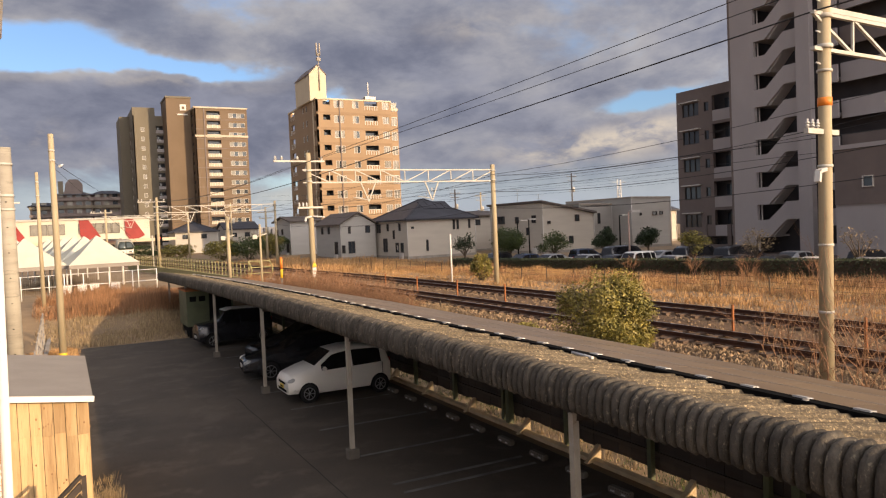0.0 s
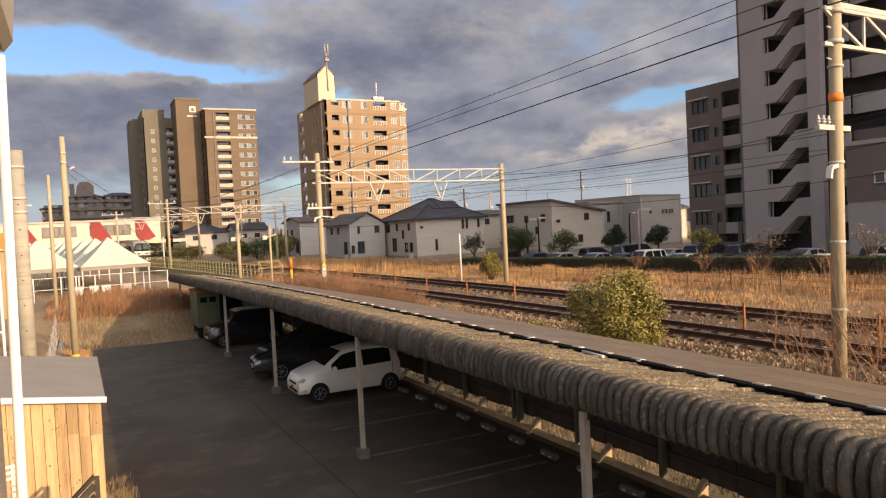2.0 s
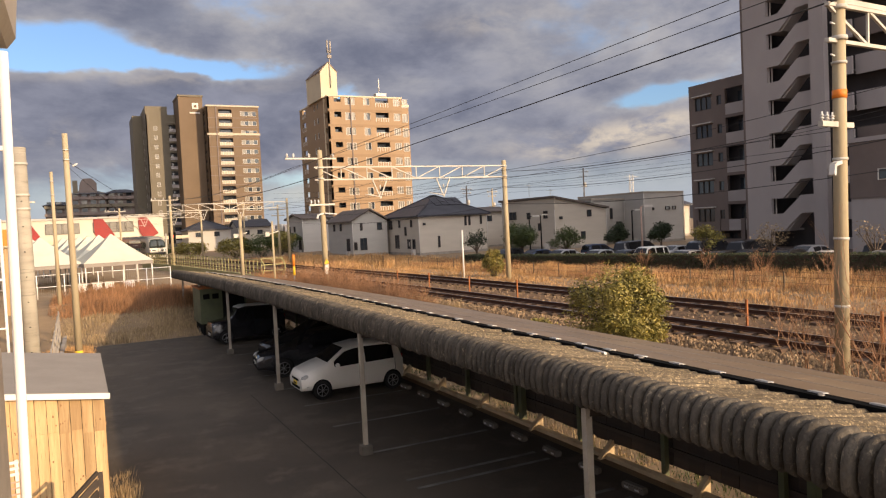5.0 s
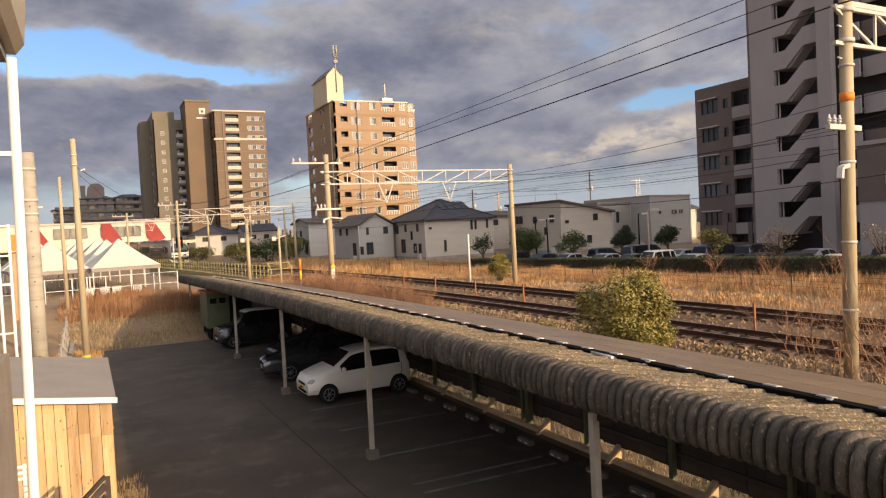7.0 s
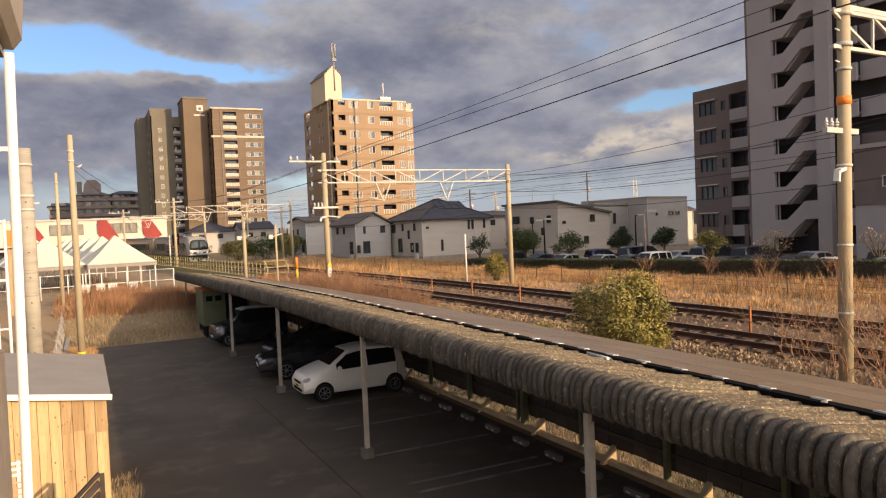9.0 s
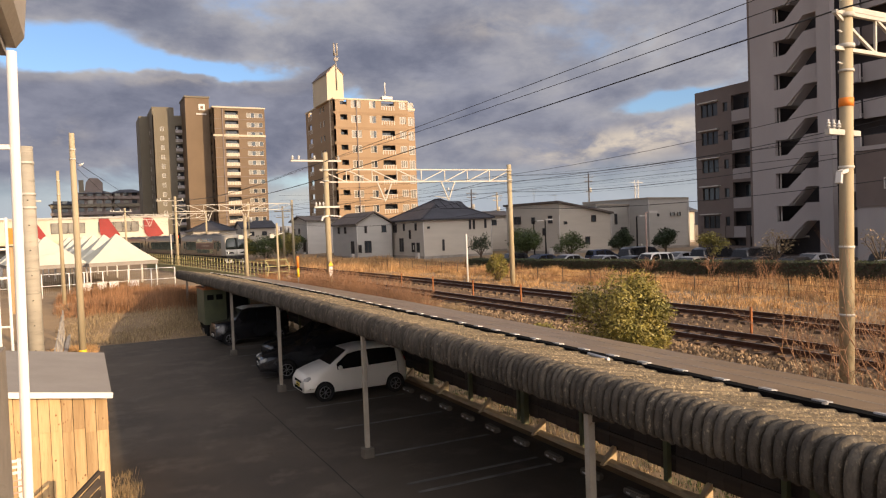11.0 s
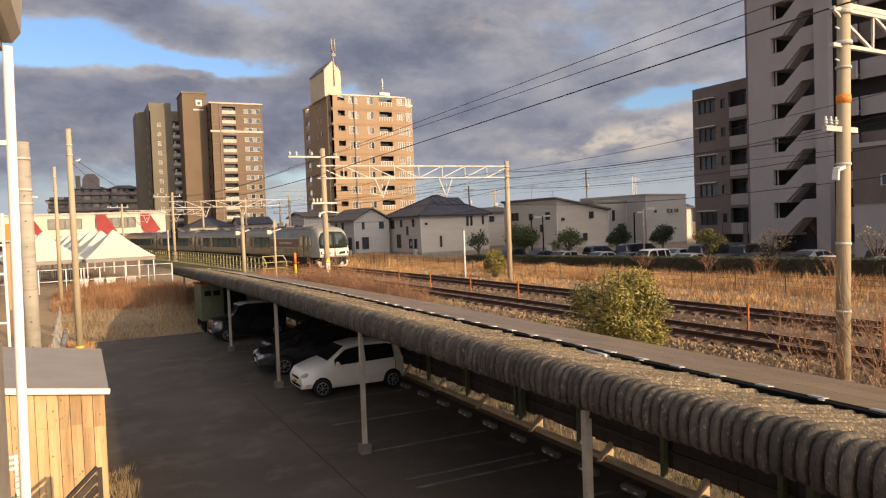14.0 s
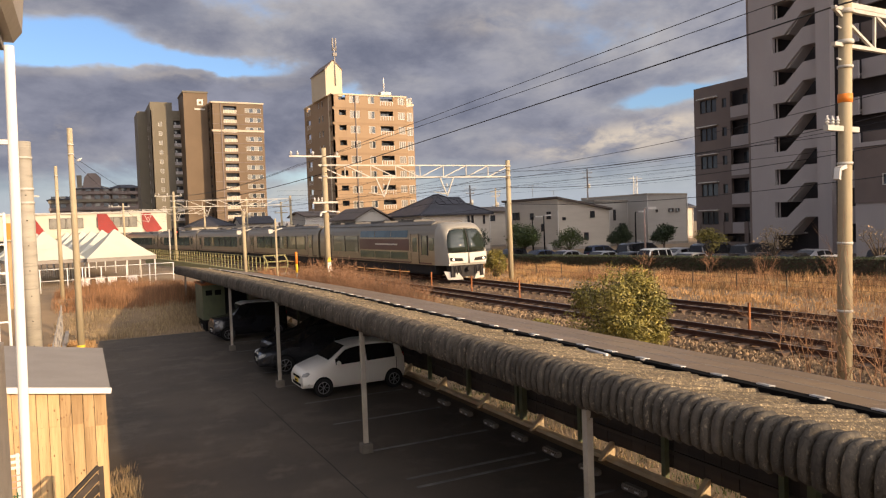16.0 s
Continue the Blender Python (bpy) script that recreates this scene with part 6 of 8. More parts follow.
def build_left_poles():
    p = concrete_pole(-1.22, 21.4, 0.0, 7.35, 0.205, 0.175, "thick pale concrete pole with climbing holes", collars=(6.9, 6.1, 5.75), bands=8, m="poleold")
    bm = bmesh.new()
    bar(bm, (-0.28, 0, 6.72), (0.0, 0, 6.72), 0.05)
    bar(bm, (0.1, 0, 5.95), (0.3, 0, 5.95), 0.04)
    part("hook", bm, "steelwhite", p)
    p = concrete_pole(-0.22, 33.4, 0.05, 9.3, 0.145, 0.105, "slender pale concrete pole with yellow base guard", collars=(8.6, 8.2))
    bm = bmesh.new()
    tube(bm, (0, 0, 0), (0, 0, 0.32), 0.16, n=12)
    part("base_guard", bm, "yellow", p, "yellow base guard")
    insulator(p, pose(0.2, -0.1, 7.9, 0, 60, 0))
    concrete_pole(-1.15, 48.0, 1.1, 9.0, 0.12, 0.085, "slim grey pole beside the fence", collars=(8.4, 7.6))
    wire((-0.22, 33.4, 8.2), (9.0, 82, 6.5), 0.2, 0.012)
    wire((-0.22, 33.4, 8.0), (5.6, 46.4, 2.9), 0.0, 0.010, label="thin steel guy wire staying a pole")
    # far utility poles on the other side
    for x, y, h, m in ((85.8, 110, 13.9, "framedark"), (64.9, 118, 11.6, "framedark"), (70.4, 118, 11.0, "polecon"), (24.5, 98, 8.5, "polecon"), (26.0, 128, 10.5, "polecon")):
        p = concrete_pole(x, y, 1.0, h, 0.17, 0.12, "distant utility pole with cross-arms", m=m)
        for z, w in ((h - 1.5, 1.1), (h - 2.3, 0.9), (h - 4.2, 0.6)):
            bm = bmesh.new()
            bar(bm, (-w, 0, z - 0.2), (w, 0, z - 0.2), 0.1)
            part("cross_arm", bm, m, p)
            for dx in (-w + 0.1, 0.0, w - 0.1):
                insulator(p, pose(dx, 0, z - 0.15), 3, 0.07)
        bm = bmesh.new()
        tube(bm, (0.35, 0, h - 4.6), (0.35, 0, h - 3.7), 0.24, n=10)
        part("transformer", bm, "steelwhite", p)
    for k in range(3):
        wire((30, 122, 11.2 - 0.8 * k), (110, 84, 13.6 - 0.8 * k), 1.2, 0.012)
        wire((110, 60, 17.0 - 1.3 * k), (30, 96, 10.6 - 0.9 * k), 1.2, 0.011)
    # antennas on the roofs
    for x, y, z, h in ((57.4, 86, 7.3, 2.5), (59.6, 84, 6.7, 2.2), (67.0, 86, 7.0, 2.4), (74.2, 84, 7.6, 1.8), (46.0, 92, 8.4, 1.6)):
        a = thing("tv_antenna", pose(x, y, z), "thin rooftop television aerial", "aerial", "rooftop aerials")
        bm = bmesh.new()
        tube(bm, (0, 0, -0.6), (0, 0, h), 0.03, n=6)
        part("mast", bm, "steelwhite", a)
        bm = bmesh.new()
        bar(bm, (-0.7, 0, h - 0.2), (0.7, 0, h - 0.2), 0.035)
        for i in range(7):
            bar(bm, (-0.66 + 0.22 * i, -0.3, h - 0.2), (-0.66 + 0.22 * i, 0.3, h - 0.2), 0.022)
        part("elements", bm, "steelwhite", a)
        bm = bmesh.new()
        bar(bm, (-0.4, 0, h - 0.7), (0.4, 0, h - 0.7), 0.03)
        part("lower_boom", bm, "steelwhite", a)
    rl = thing("lattice_mast", pose(86.8, 98, 0.7), "white twin-legged lattice mast behind houses", "mast")
    for dx in (-0.45, 0.45):
        bm = bmesh.new()
        tube(bm, (dx, 0, -0.3), (dx * 0.8, 0, 11.0), 0.11, 0.08, n=8)
        part("leg", bm, "frame", rl)
    for z in (7.6, 8.6, 9.6, 10.6):
        bm = bmesh.new()
        w = 1.5 if z > 10 else 0.45
        bar(bm, (-w, 0, z), (w, 0, z), 0.07)
        part("cross_bar", bm, "frame", rl)
        bm = bmesh.new()
        bar(bm, (-0.4, 0, z - 0.95), (0.4, 0, z - 0.05), 0.05)
        part("brace", bm, "frame", rl)


def street_lamp(x, y, h, arm, m="steelwhite"):
    s = thing("street_lamp", pose(x, y, 0.75), "slim street lamp with a short arm by the hedge", "street lamp", "street lamps")
    bm = bmesh.new()
    tube(bm, (0, 0, -0.1), (0, 0, h), 0.09, 0.06, n=8)
    part("pole", bm, m, s)
    bm = bmesh.new()
    bar(bm, (0, 0, h), (arm, -0.1, h + 0.05), 0.06)
    part("arm", bm, m, s)
    bm = bmesh.new()
    box(bm, arm - 0.1, arm + 0.75 * (1 if arm > 0 else -1), -0.25, 0.08, h - 0.02, h + 0.14)
    part("lamp_head", bm, "frame", s)


def build_lineside():
    street_lamp(40.1, 44.3, 4.65, 0.25, "rosepole")
    street_lamp(49.5, 56.0, 4.45, 0.35, "black")
    street_lamp(43.9, 66.0, 4.35, 0.4, "black")
    street_lamp(45.4, 66.0, 4.45, 0.1, "black")
    # white marker post
    m = thing("marker_post", pose(22.4, 41.6, 1.15), "slim white marker post in dry grass", "marker post")
    bm = bmesh.new()
    tube(bm, (0, 0, 0), (0, 0, 3.2), 0.06, 0.05, n=8)
    part("post", bm, "white", m)
    # rusty stakes between the tracks
    for y in (11.2, 15.3, 27.8, 32.1, 36.5, 40.6):
        s = thing("stake", pose(along_track(17.85, y), y, 1.35), "short rusty orange stake between tracks", "stake", "rusty stakes")
        bm = bmesh.new()
        box(bm, -0.03, 0.03, -0.03, 0.03, -0.1, 0.80)
        part("stake_bar", bm, "rust", s)
    # orange and yellow guard on a thin post
    g = thing("cable_guard_post", pose(10.6, 39.5, 1.2), "thin post with orange and yellow guard", "post")
    bm = bmesh.new()
    tube(bm, (0, 0, -0.2), (0, 0, 1.2), 0.04, n=8)
    part("post", bm, "concrete", g)
    for z0, mm in ((1.2, "yellow"), (1.7, "orange")):
        bm = bmesh.new()
        tube(bm, (0, 0, z0), (0, 0, z0 + 0.5 + 0.15 * (mm == "orange")), 0.07, n=10)
        part("guard", bm, mm, g)
    w = thing("warning_sign", pose(11.95, 37.8, 3.0), "small yellow triangular warning sign on mast", "sign")
    bm = bmesh.new()
    loft(bm, [[(-0.15, y, 0.0), (0.15, y, 0.0), (0, y, 0.29)] for y in (-0.03, 0.0)])
    part("plate", bm, "yellow", w)
    boxes("white_plate", [(-0.1, 0.1, -0.03, 0.0, -0.55, -0.05)], "white", w)
    for yy, xx in ((46.0, 9.1), (44.0, 10.6)):
        p = concrete_pole(xx, yy, 1.1, 5.5 if yy < 45 else 6.05, 0.07 if yy < 45 else 0.125, 0.06 if yy < 45 else 0.10, "short slim grey post by the line", name="line_post")
        bm = bmesh.new()
        bar(bm, (-0.3, 0, 3.6), (0.4, 0, 3.8), 0.06)
        box(bm, -0.45, -0.2, -0.1, 0.1, 3.5, 3.75)
        part("fitting", bm, "steelwhite", p)
    # signal
    s = thing("signal", pose(8.6, 84.0, 1.2), "railway signal with red aspect", "signal")
    bm = bmesh.new()
    tube(bm, (0, 0, 0), (0, 0, 4.0), 0.08, n=8)
    part("post", bm, "steelwhite", s)
    boxes("head", [(0.3, 1.0, -0.15, 0.15, 2.9, 4.1)], "black", s)
    bm = bmesh.new()
    tube(bm, (0.65, -0.16, 3.7), (0.65, -0.2, 3.7), 0.14, n=12)
    part("lens", bm, "signalred", s, "glowing red lens")
    # olive railing of the underbridge
    r = thing("bridge_railing", None, "olive-yellow steel railing along the trackside walkway", "railing")
    ys = [50.0 + 1.02 * i for i in range(46)]
    path = [(along_track(12.2, y), y) for y in ys]
    for (x, y) in path:
        bm = bmesh.new()
        box(bm, x - 0.03, x + 0.03, y - 0.03, y + 0.03, 1.85, 2.93)
        part("baluster", bm, "olive", r)
    for z in (2.12, 2.52, 2.95):
        for p, q in zip(path[::5], path[5::5]):
            bm = bmesh.new()
            bar(bm, (p[0], p[1], z), (q[0], q[1], z), 0.05)
            part("rail", bm, "olive", r)
    for p, q in zip(path[::5], path[5::5]):
        bm = bmesh.new()
        bar(bm, (p[0] - 0.1, p[1], 1.5), (q[0] - 0.1, q[1], 1.5), 0.35, 0.75)
        part("walkway", bm, "olive", r)
    e = thing("cable_cradle", pose(10.9, 49.0, 1.85), "curved olive-yellow steel frame beside the railing", "frame")
    for i in range(3):
        bm = bmesh.new()
        for k in range(6):
            a0, a1 = k * 0.26, (k + 1) * 0.26
            bar(bm, (0.7 * i + 0.25 * math.sin(a0 * 2), 0, 1.25 * (1 - k / 6)), (0.7 * i + 0.25 * math.sin(a1 * 2), 0, 1.25 * (1 - (k + 1) / 6)), 0.07)
        part("upright", bm, "olive", e)
    boxes("plinth", [(-0.2, 1.7, -0.3, 0.6, -0.8, 0.0)], "concrete", e)
    for z in (0.4, 0.8, 1.22):
        bm = bmesh.new()
        bar(bm, (0, 0, z), (1.5, 0, z), 0.06)
        part("bar", bm, "olive", e)
    # cable trough strip and line-side wire fence beyond the track
    f = thing("wire_fence", None, "low wire fence in the dry grass beyond the tracks", "fence")
    px = None
    for i in range(24):
        y = 6 + 2.6 * i
        x = 26.4 + (45 - y) * 0.05
        bm = bmesh.new()
        box(bm, x - 0.022, x + 0.022, y - 0.022, y + 0.022, 1.0, 2.05)
        part("post", bm, "bark", f)
        if px:
            for z in (1.55, 1.8, 2.02):
                bm = bmesh.new()
                bar(bm, (px[0], px[1], z), (x, y, z), 0.012)
                part("strand", bm, "bark", f)
        px = (x, y)


# ---- left side: shed, fences, tents, near building ----
def build_shed():
    s = thing("shed", None, "cedar-boarded shed with grey roof and white edge trim", "shed")
    x0, x1, y0, y1 = -2.6, 0.22, 13.15, 17.6
    zt = lambda x: 2.36 - 0.135 * (x - x1)
    rnd = random.Random(9)
    n = 17
    w = (x1 - x0) / n
    for i in range(n):
        xa = x0 + w * i
        split = 1.78 + 0.04 * rnd.uniform(-1, 1) + 0.12 * (x1 - xa) / 3
        for z0, z1, off in ((0.02, split, 0.0), (split + 0.004, zt(xa + w) - 0.02, -0.012)):
            bm = bmesh.new()
            box(bm, xa + 0.004, xa + w - 0.004, y0 - 0.02 + off + rnd.uniform(0, 0.006), y0 + 0.02, z0, z1)
            part("board", bm, "wood", s)
    for i in range(62):
        bm = bmesh.new()
        kx, kz = rnd.uniform(x0 + 0.1, x1 - 0.05), rnd.choice((rnd.uniform(0.7, 1.7), rnd.uniform(1.9, 2.3)))
        kr = rnd.uniform(0.006, 0.014)
        yy = y0 - (0.024 if kz < 1.75 else 0.036)
        loft(bm, [[(kx + kr * math.cos(q * 0.785), y, kz + kr * 1.5 * math.sin(q * 0.785)) for q in range(8)] for y in (yy, yy + 0.02)])
        part("knot", bm, "knot", s)
    boxes("frame", [(x0 + 0.03, x1 - 0.03, y0 + 0.025, y1, 0.0, 2.3)], "darkwood", s)
    m = 26
    for i in range(m):
        ya = y0 + (y1 - y0) * i / m
        bm = bmesh.new()
        box(bm, x1 - 0.02, x1 + 0.012, ya + 0.004, ya + (y1 - y0) / m - 0.004, 0.02, 2.3)
        part("board", bm, "wood", s)
    bm = bmesh.new()
    loft(bm, [[(x0 - 0.1, y, zt(x0 - 0.1)), (x1 + 0.08, y, zt(x1 + 0.08)), (x1 + 0.08, y, zt(x1 + 0.08) + 0.04), (x0 - 0.1, y, zt(x0 - 0.1) + 0.04)] for y in (y0 - 0.1, y1 + 0.1)])
    part("roof", bm, "shedroof", s, "flat grey roofing felt")
    bm = bmesh.new()
    bar(bm, (x0 - 0.1, y0 - 0.125, zt(x0 - 0.1) - 0.01), (x1 + 0.1, y0 - 0.125, zt(x1 + 0.1) - 0.01), 0.03, 0.09)
    part("edge_trim", bm, "white", s, "white roof edge trim")
    # slatted dark gate panel leaning by the shed
    g = thing("slatted_gate", None, "dark brown slatted timber gate beside the shed", "gate")
    gx, gy = 0.06, 11.6
    for i in range(7):
        z = 1.40 - 0.16 * i
        bm = bmesh.new()
        bar(bm, (gx, gy, z), (gx - 0.75, gy - 0.35, z - 0.62), 0.03, 0.10)
        part("slat", bm, "darkwood", g)
    bm = bmesh.new()
    bar(bm, (gx + 0.03, gy, 1.52), (gx + 0.03, gy, 0.0), 0.07)
    part("post", bm, "darkwood", g)
    bm = bmesh.new()
    bar(bm, (gx, gy - 0.02, 1.54), (gx - 0.78, gy - 0.37, 0.90), 0.05)
    part("top_rail", bm, "darkwood", g)
    bm = bmesh.new()
    bar(bm, (gx - 0.75, gy - 0.35, 1.0), (gx - 0.75, gy - 0.35, 0.0), 0.07)
    part("post", bm, "darkwood", g)


def build_rack():
    r = thing("garden_rack", pose(-1.14, 11.3, 0.0), "white slatted garden rack with pink canes and green net", "rack")
    for dx in (-0.34, 0.22):
        bm = bmesh.new()
        box(bm, dx - 0.02, dx + 0.02, -0.02, 0.02, 0.0, 1.98)
        part("leg", bm, "white", r)
    for k, z in enumerate((1.94, 1.86, 1.78)):
        bm = bmesh.new()
        bar(bm, (-0.36, -0.03, z), (0.25, -0.03, z + 0.02), 0.025, 0.035)
        part("slat", bm, "white", r)
    for k, z in enumerate((1.70, 1.60, 1.50)):
        bm = bmesh.new()
        tube(bm, (-0.40, -0.05, z - 0.02), (0.27, -0.06, z + 0.02 * k), 0.011, n=6)
        part("cane", bm, "pinkcane", r, "faded pink cane")
    rnd = random.Random(17)
    bm = bmesh.new()
    for k in range(12):
        bar(bm, (-0.36 + 0.05 * k, -0.04, 0.5), (-0.36 + 0.05 * k + rnd.uniform(-0.03, 0.03), -0.05, 1.46 + rnd.uniform(-0.04, 0.04)), 0.012)
    for k in range(16):
        bar(bm, (-0.37, -0.045, 0.52 + 0.06 * k), (0.24, -0.045, 0.52 + 0.06 * k + rnd.uniform(-0.03, 0.03)), 0.010)
    part("net", bm, "greennet", r, "green plastic net")
    bm = bmesh.new()
    for k in range(9):
        a = math.pi * k / 8
        b = math.pi * (k + 1) / 8
        bar(bm, (-0.06 - 0.16 * math.cos(a), 0.02, 1.98 + 0.16 * math.sin(a)), (-0.06 - 0.16 * math.cos(b), 0.02, 1.98 + 0.16 * math.sin(b)), 0.02)
    part("arch", bm, "white", r)


def build_left_side():
    build_rack()
    # nearby white downpipe, eave and render wall of the building the camera looks from
    n = thing("window_bar", None, "slim white painted steel post close to the camera", "post")
    bm = bmesh.new()
    return_x, return_y = NEAR_POST
    tube(bm, (return_x - 0.071, return_y, 0.0), (return_x + 0.0075, return_y, 5.40), 0.0125, n=12)
    part("post", bm, "white", n)
    for z in (5.15, 3.6):
        bm = bmesh.new()
        xz = return_x - 0.071 + 0.0785 * z / 5.4
        bar(bm, (xz - 0.008, return_y, z), (xz - 0.12, return_y, z), 0.012)
        part("crossbar", bm, "white", n)
    e = thing("eave", None, "beige metal eave end at the building's corner", "eave")
    bm = bmesh.new()
    x, y, z = NEAR_EAVE
    loft(bm, [[(x - 0.5, y + d, z), (x - 0.015, y + d, z), (x, y + d, z + 0.02), (x + 0.006, y + d, z + 0.09), (x + 0.004, y + d, z + 0.5), (x - 0.5, y + d, z + 0.5)] for d in (-2.6, 0.0)])
    part("fascia", bm, "soffit", e)
    bm = bmesh.new()
    loft(bm, [[(x - 0.4, y + d, z - 0.02), (x - 0.03, y + d, z - 0.02), (x - 0.03, y + d, z), (x - 0.4, y + d, z)] for d in (-2.6, -0.02)])
    part("drip_edge", bm, "shedroof", e)
    w = thing("wall_west", None, "rough beige rendered wall of the near building", "wall", kind="structure")
    bm = bmesh.new()
    x, y, z = NEAR_WALL
    box(bm, x - 3.0, x, -4, y, 0, z)
    box(bm, x - 3.0, -0.62, -4, 1.2, z, 5.7)
    part("render_coat", bm, "nearwall", w)
    # white tubular frames with orange panel further off
    f = thing("scaffold", None, "white tubular steel scaffold with orange panel", "scaffold")
    for x in (-1.86, -1.62):
        bm = bmesh.new()
        tube(bm, (x, 20.0, 0), (x, 20.0, 5.5), 0.035, n=8)
        part("upright", bm, "white", f)
    for z in (5.46, 4.75, 4.06, 2.9):
        bm = bmesh.new()
        tube(bm, (-3.2, 20.0, z), (-1.6, 20.0, z), 0.025, n=8)
        part("crossbar", bm, "white", f)
    boxes("orange_panel", [(-1.58, -1.48, 19.98, 20.02, 4.86, 5.25)], "orange", f)
    boxes("timber_panel", [(-1.58, -1.48, 19.98, 20.02, 3.2, 4.8)], "wood", f)
    # grey steps and mesh fence by the poles
    st = thing("side_fence", None, "grey mesh fence and rail beside the concrete pole", "fence")
    for i in range(7):
        y = 25 + 2.2 * i
        bm = bmesh.new()
        box(bm, -1.03, -0.97, y - 0.03, y + 0.03, 0.0, 1.3 + 0.06 * i)
        part("post", bm, "concrete", st)
    for z in (0.35, 0.8, 1.25):
        bm = bmesh.new()
        bar(bm, (-1.0, 25, z), (-1.0, 38.2, z + 0.36), 0.035)
        part("rail", bm, "concrete", st)
    k = thing("concrete_kerb", None, "low concrete edging strip beside dry weeds", "kerb")
    bm = bmesh.new()
    for i in range(6):
        bar(bm, (-0.95 + 0.03 * i, 27 + 3 * i, 0.12), (-0.92 + 0.03 * i, 29.9 + 3 * i, 0.12), 0.16, 0.3)
    part("edging", bm, "concrete", k)


def build_white_fence():
    f = thing("white_fence", None, "white tubular fence with thin bars before tents", "fence")
    xs = [-5.0, -2.55, -0.95, -0.05, 1.1, 2.7, 4.2, 5.8]
    yy = lambda x: 54.2 + 0.12 * (x + 2)
    for x in xs:
        bm = bmesh.new()
        tube(bm, (x, yy(x), 1.1), (x, yy(x), 2.75), 0.038, n=8)
        part("post", bm, "white", f)
    for a, b in zip(xs, xs[1:]):
        for z in (1.95, 2.72):
            bm = bmesh.new()
            tube(bm, (a, yy(a), z), (b, yy(b), z), 0.024, n=6)
            part("rail", bm, "white", f)
        bm = bmesh.new()
        n = int((b - a) / 0.12)
        for i in range(1, n):
            x = a + (b - a) * i / n
            box(bm, x - 0.005, x + 0.005, yy(x) - 0.005, yy(x) + 0.005, 1.3, 2.7)
        part("infill_mesh", bm, "postwhite", f)


def build_tents():
    def tent(x, y, label):
        t = thing("tent", pose(x, y, 1.2, 0, 0, 9), label, "tent", "white tents")
        bm = bmesh.new()
        r = 2.45
        secs = []
        for k in range(6):
            s = k / 5
            q = r * (1 - s) ** 1.0 + 0.04
            z = 1.95 + 2.15 * s - 0.10 * math.sin(math.pi * s)
            secs.append([(-q, -q, z), (q, -q, z), (q, q, z), (-q, q, z)])
        loft(bm, secs)
        part("canopy", bm, "tent", t)
        bm = bmesh.new()
        loft(bm, [[(-r, -r, z), (r, -r, z), (r, r, z), (-r, r, z)] for z in (1.68, 1.952)], caps=False)
        part("valance", bm, "shedroof", t)
        for a in (-1, 1):
            for b in (-1, 1):
                bm = bmesh.new()
                tube(bm, (a * r * 0.96, b * r * 0.96, 0), (a * r * 0.96, b * r * 0.96, 1.8), 0.05, n=6)
                part("leg", bm, "white", t)
    for i in range(6):
        tent(2.35 - 0.75 * i, 62.5 + 5.3 * i, "white pyramid canvas tent with grey edge")
    for i in range(3):
        tent(-2.55 - 0.9 * i, 63.0 + 5.3 * i, "white pyramid canvas tent with grey edge")
    # stacked white boxes under the first tent
    for i, (x, y) in enumerate(((-0.2, 58.4), (0.8, 58.6), (1.6, 58.3), (3.0, 58.5))):
        b = thing("crate", pose(x, y, 1.2), "white box standing under the tents", "box", "boxes under the tents")
        boxes("box_body", [(0, 0.6, 0, 0.5, 0, 0.55)], "white", b)
        boxes("lid", [(-0.02, 0.62, -0.02, 0.52, 0.55, 0.62)], "postwhite", b)


NEAR_POST = (-0.152, 2.2)
NEAR_EAVE = (-0.082, 1.6, 5.27)
NEAR_WALL = (-0.31, 3.5, 4.47)
build_lot_cars()
build_far_cars()
build_portals()
build_left_poles()
build_lineside()
build_shed()
build_left_side()
build_white_fence()
build_tents()


# ---- vegetation ----
def blades(verts, faces, rnd, x, y, z, h, w, n, lean=0.35):
    for _ in range(n):
        a, b = rnd.uniform(0, 6.283), rnd.uniform(0, 6.283)
        r = rnd.uniform(0, 0.16)
        px, py = x + math.cos(a) * r, y + math.sin(a) * r
        hh = h * rnd.uniform(0.55, 1.15)
        lx, ly = math.cos(a) * hh * lean * rnd.uniform(0.2, 1), math.sin(a) * hh * lean * rnd.uniform(0.2, 1)
        dx, dy = math.cos(b) * w, math.sin(b) * w
        k = len(verts)
        verts += [(px - dx, py - dy, z), (px + dx, py + dy, z), (px + lx * 0.4 + dx * 0.8, py + ly * 0.4 + dy * 0.8, z + hh * 0.55), (px + lx * 0.4 - dx * 0.8, py + ly * 0.4 - dy * 0.8, z + hh * 0.55), (px + lx, py + ly, z + hh)]
        faces += [(k, k + 1, k + 2, k + 3), (k + 3, k + 2, k + 4)]


def grass(name, region, count, h, w, m, label, seed, per=4, clump=0.5, keep=None):
    rnd = random.Random(seed)
    verts, faces = [], []
    x0, x1, y0, y1 = region
    made = tries = 0
    while made < count and tries < count * 12:
        tries += 1
        x, y = rnd.uniform(x0, x1), rnd.uniform(y0, y1)
        if keep and not keep(x, y):
            continue
        d = noise.noise((x * 0.35, y * 0.35, seed)) + 0.35 * noise.noise((x * 1.3, y * 1.3, seed))
        if d < -clump * rnd.random():
            continue
        blades(verts, faces, rnd, x, y, ground_z(x, y) - 0.05, h * (0.45 + 1.1 * max(0, d + 0.15)), w, per)
        made += 1
    tagged(soup(name, verts, faces, m), label, "grass", kind="stuff")


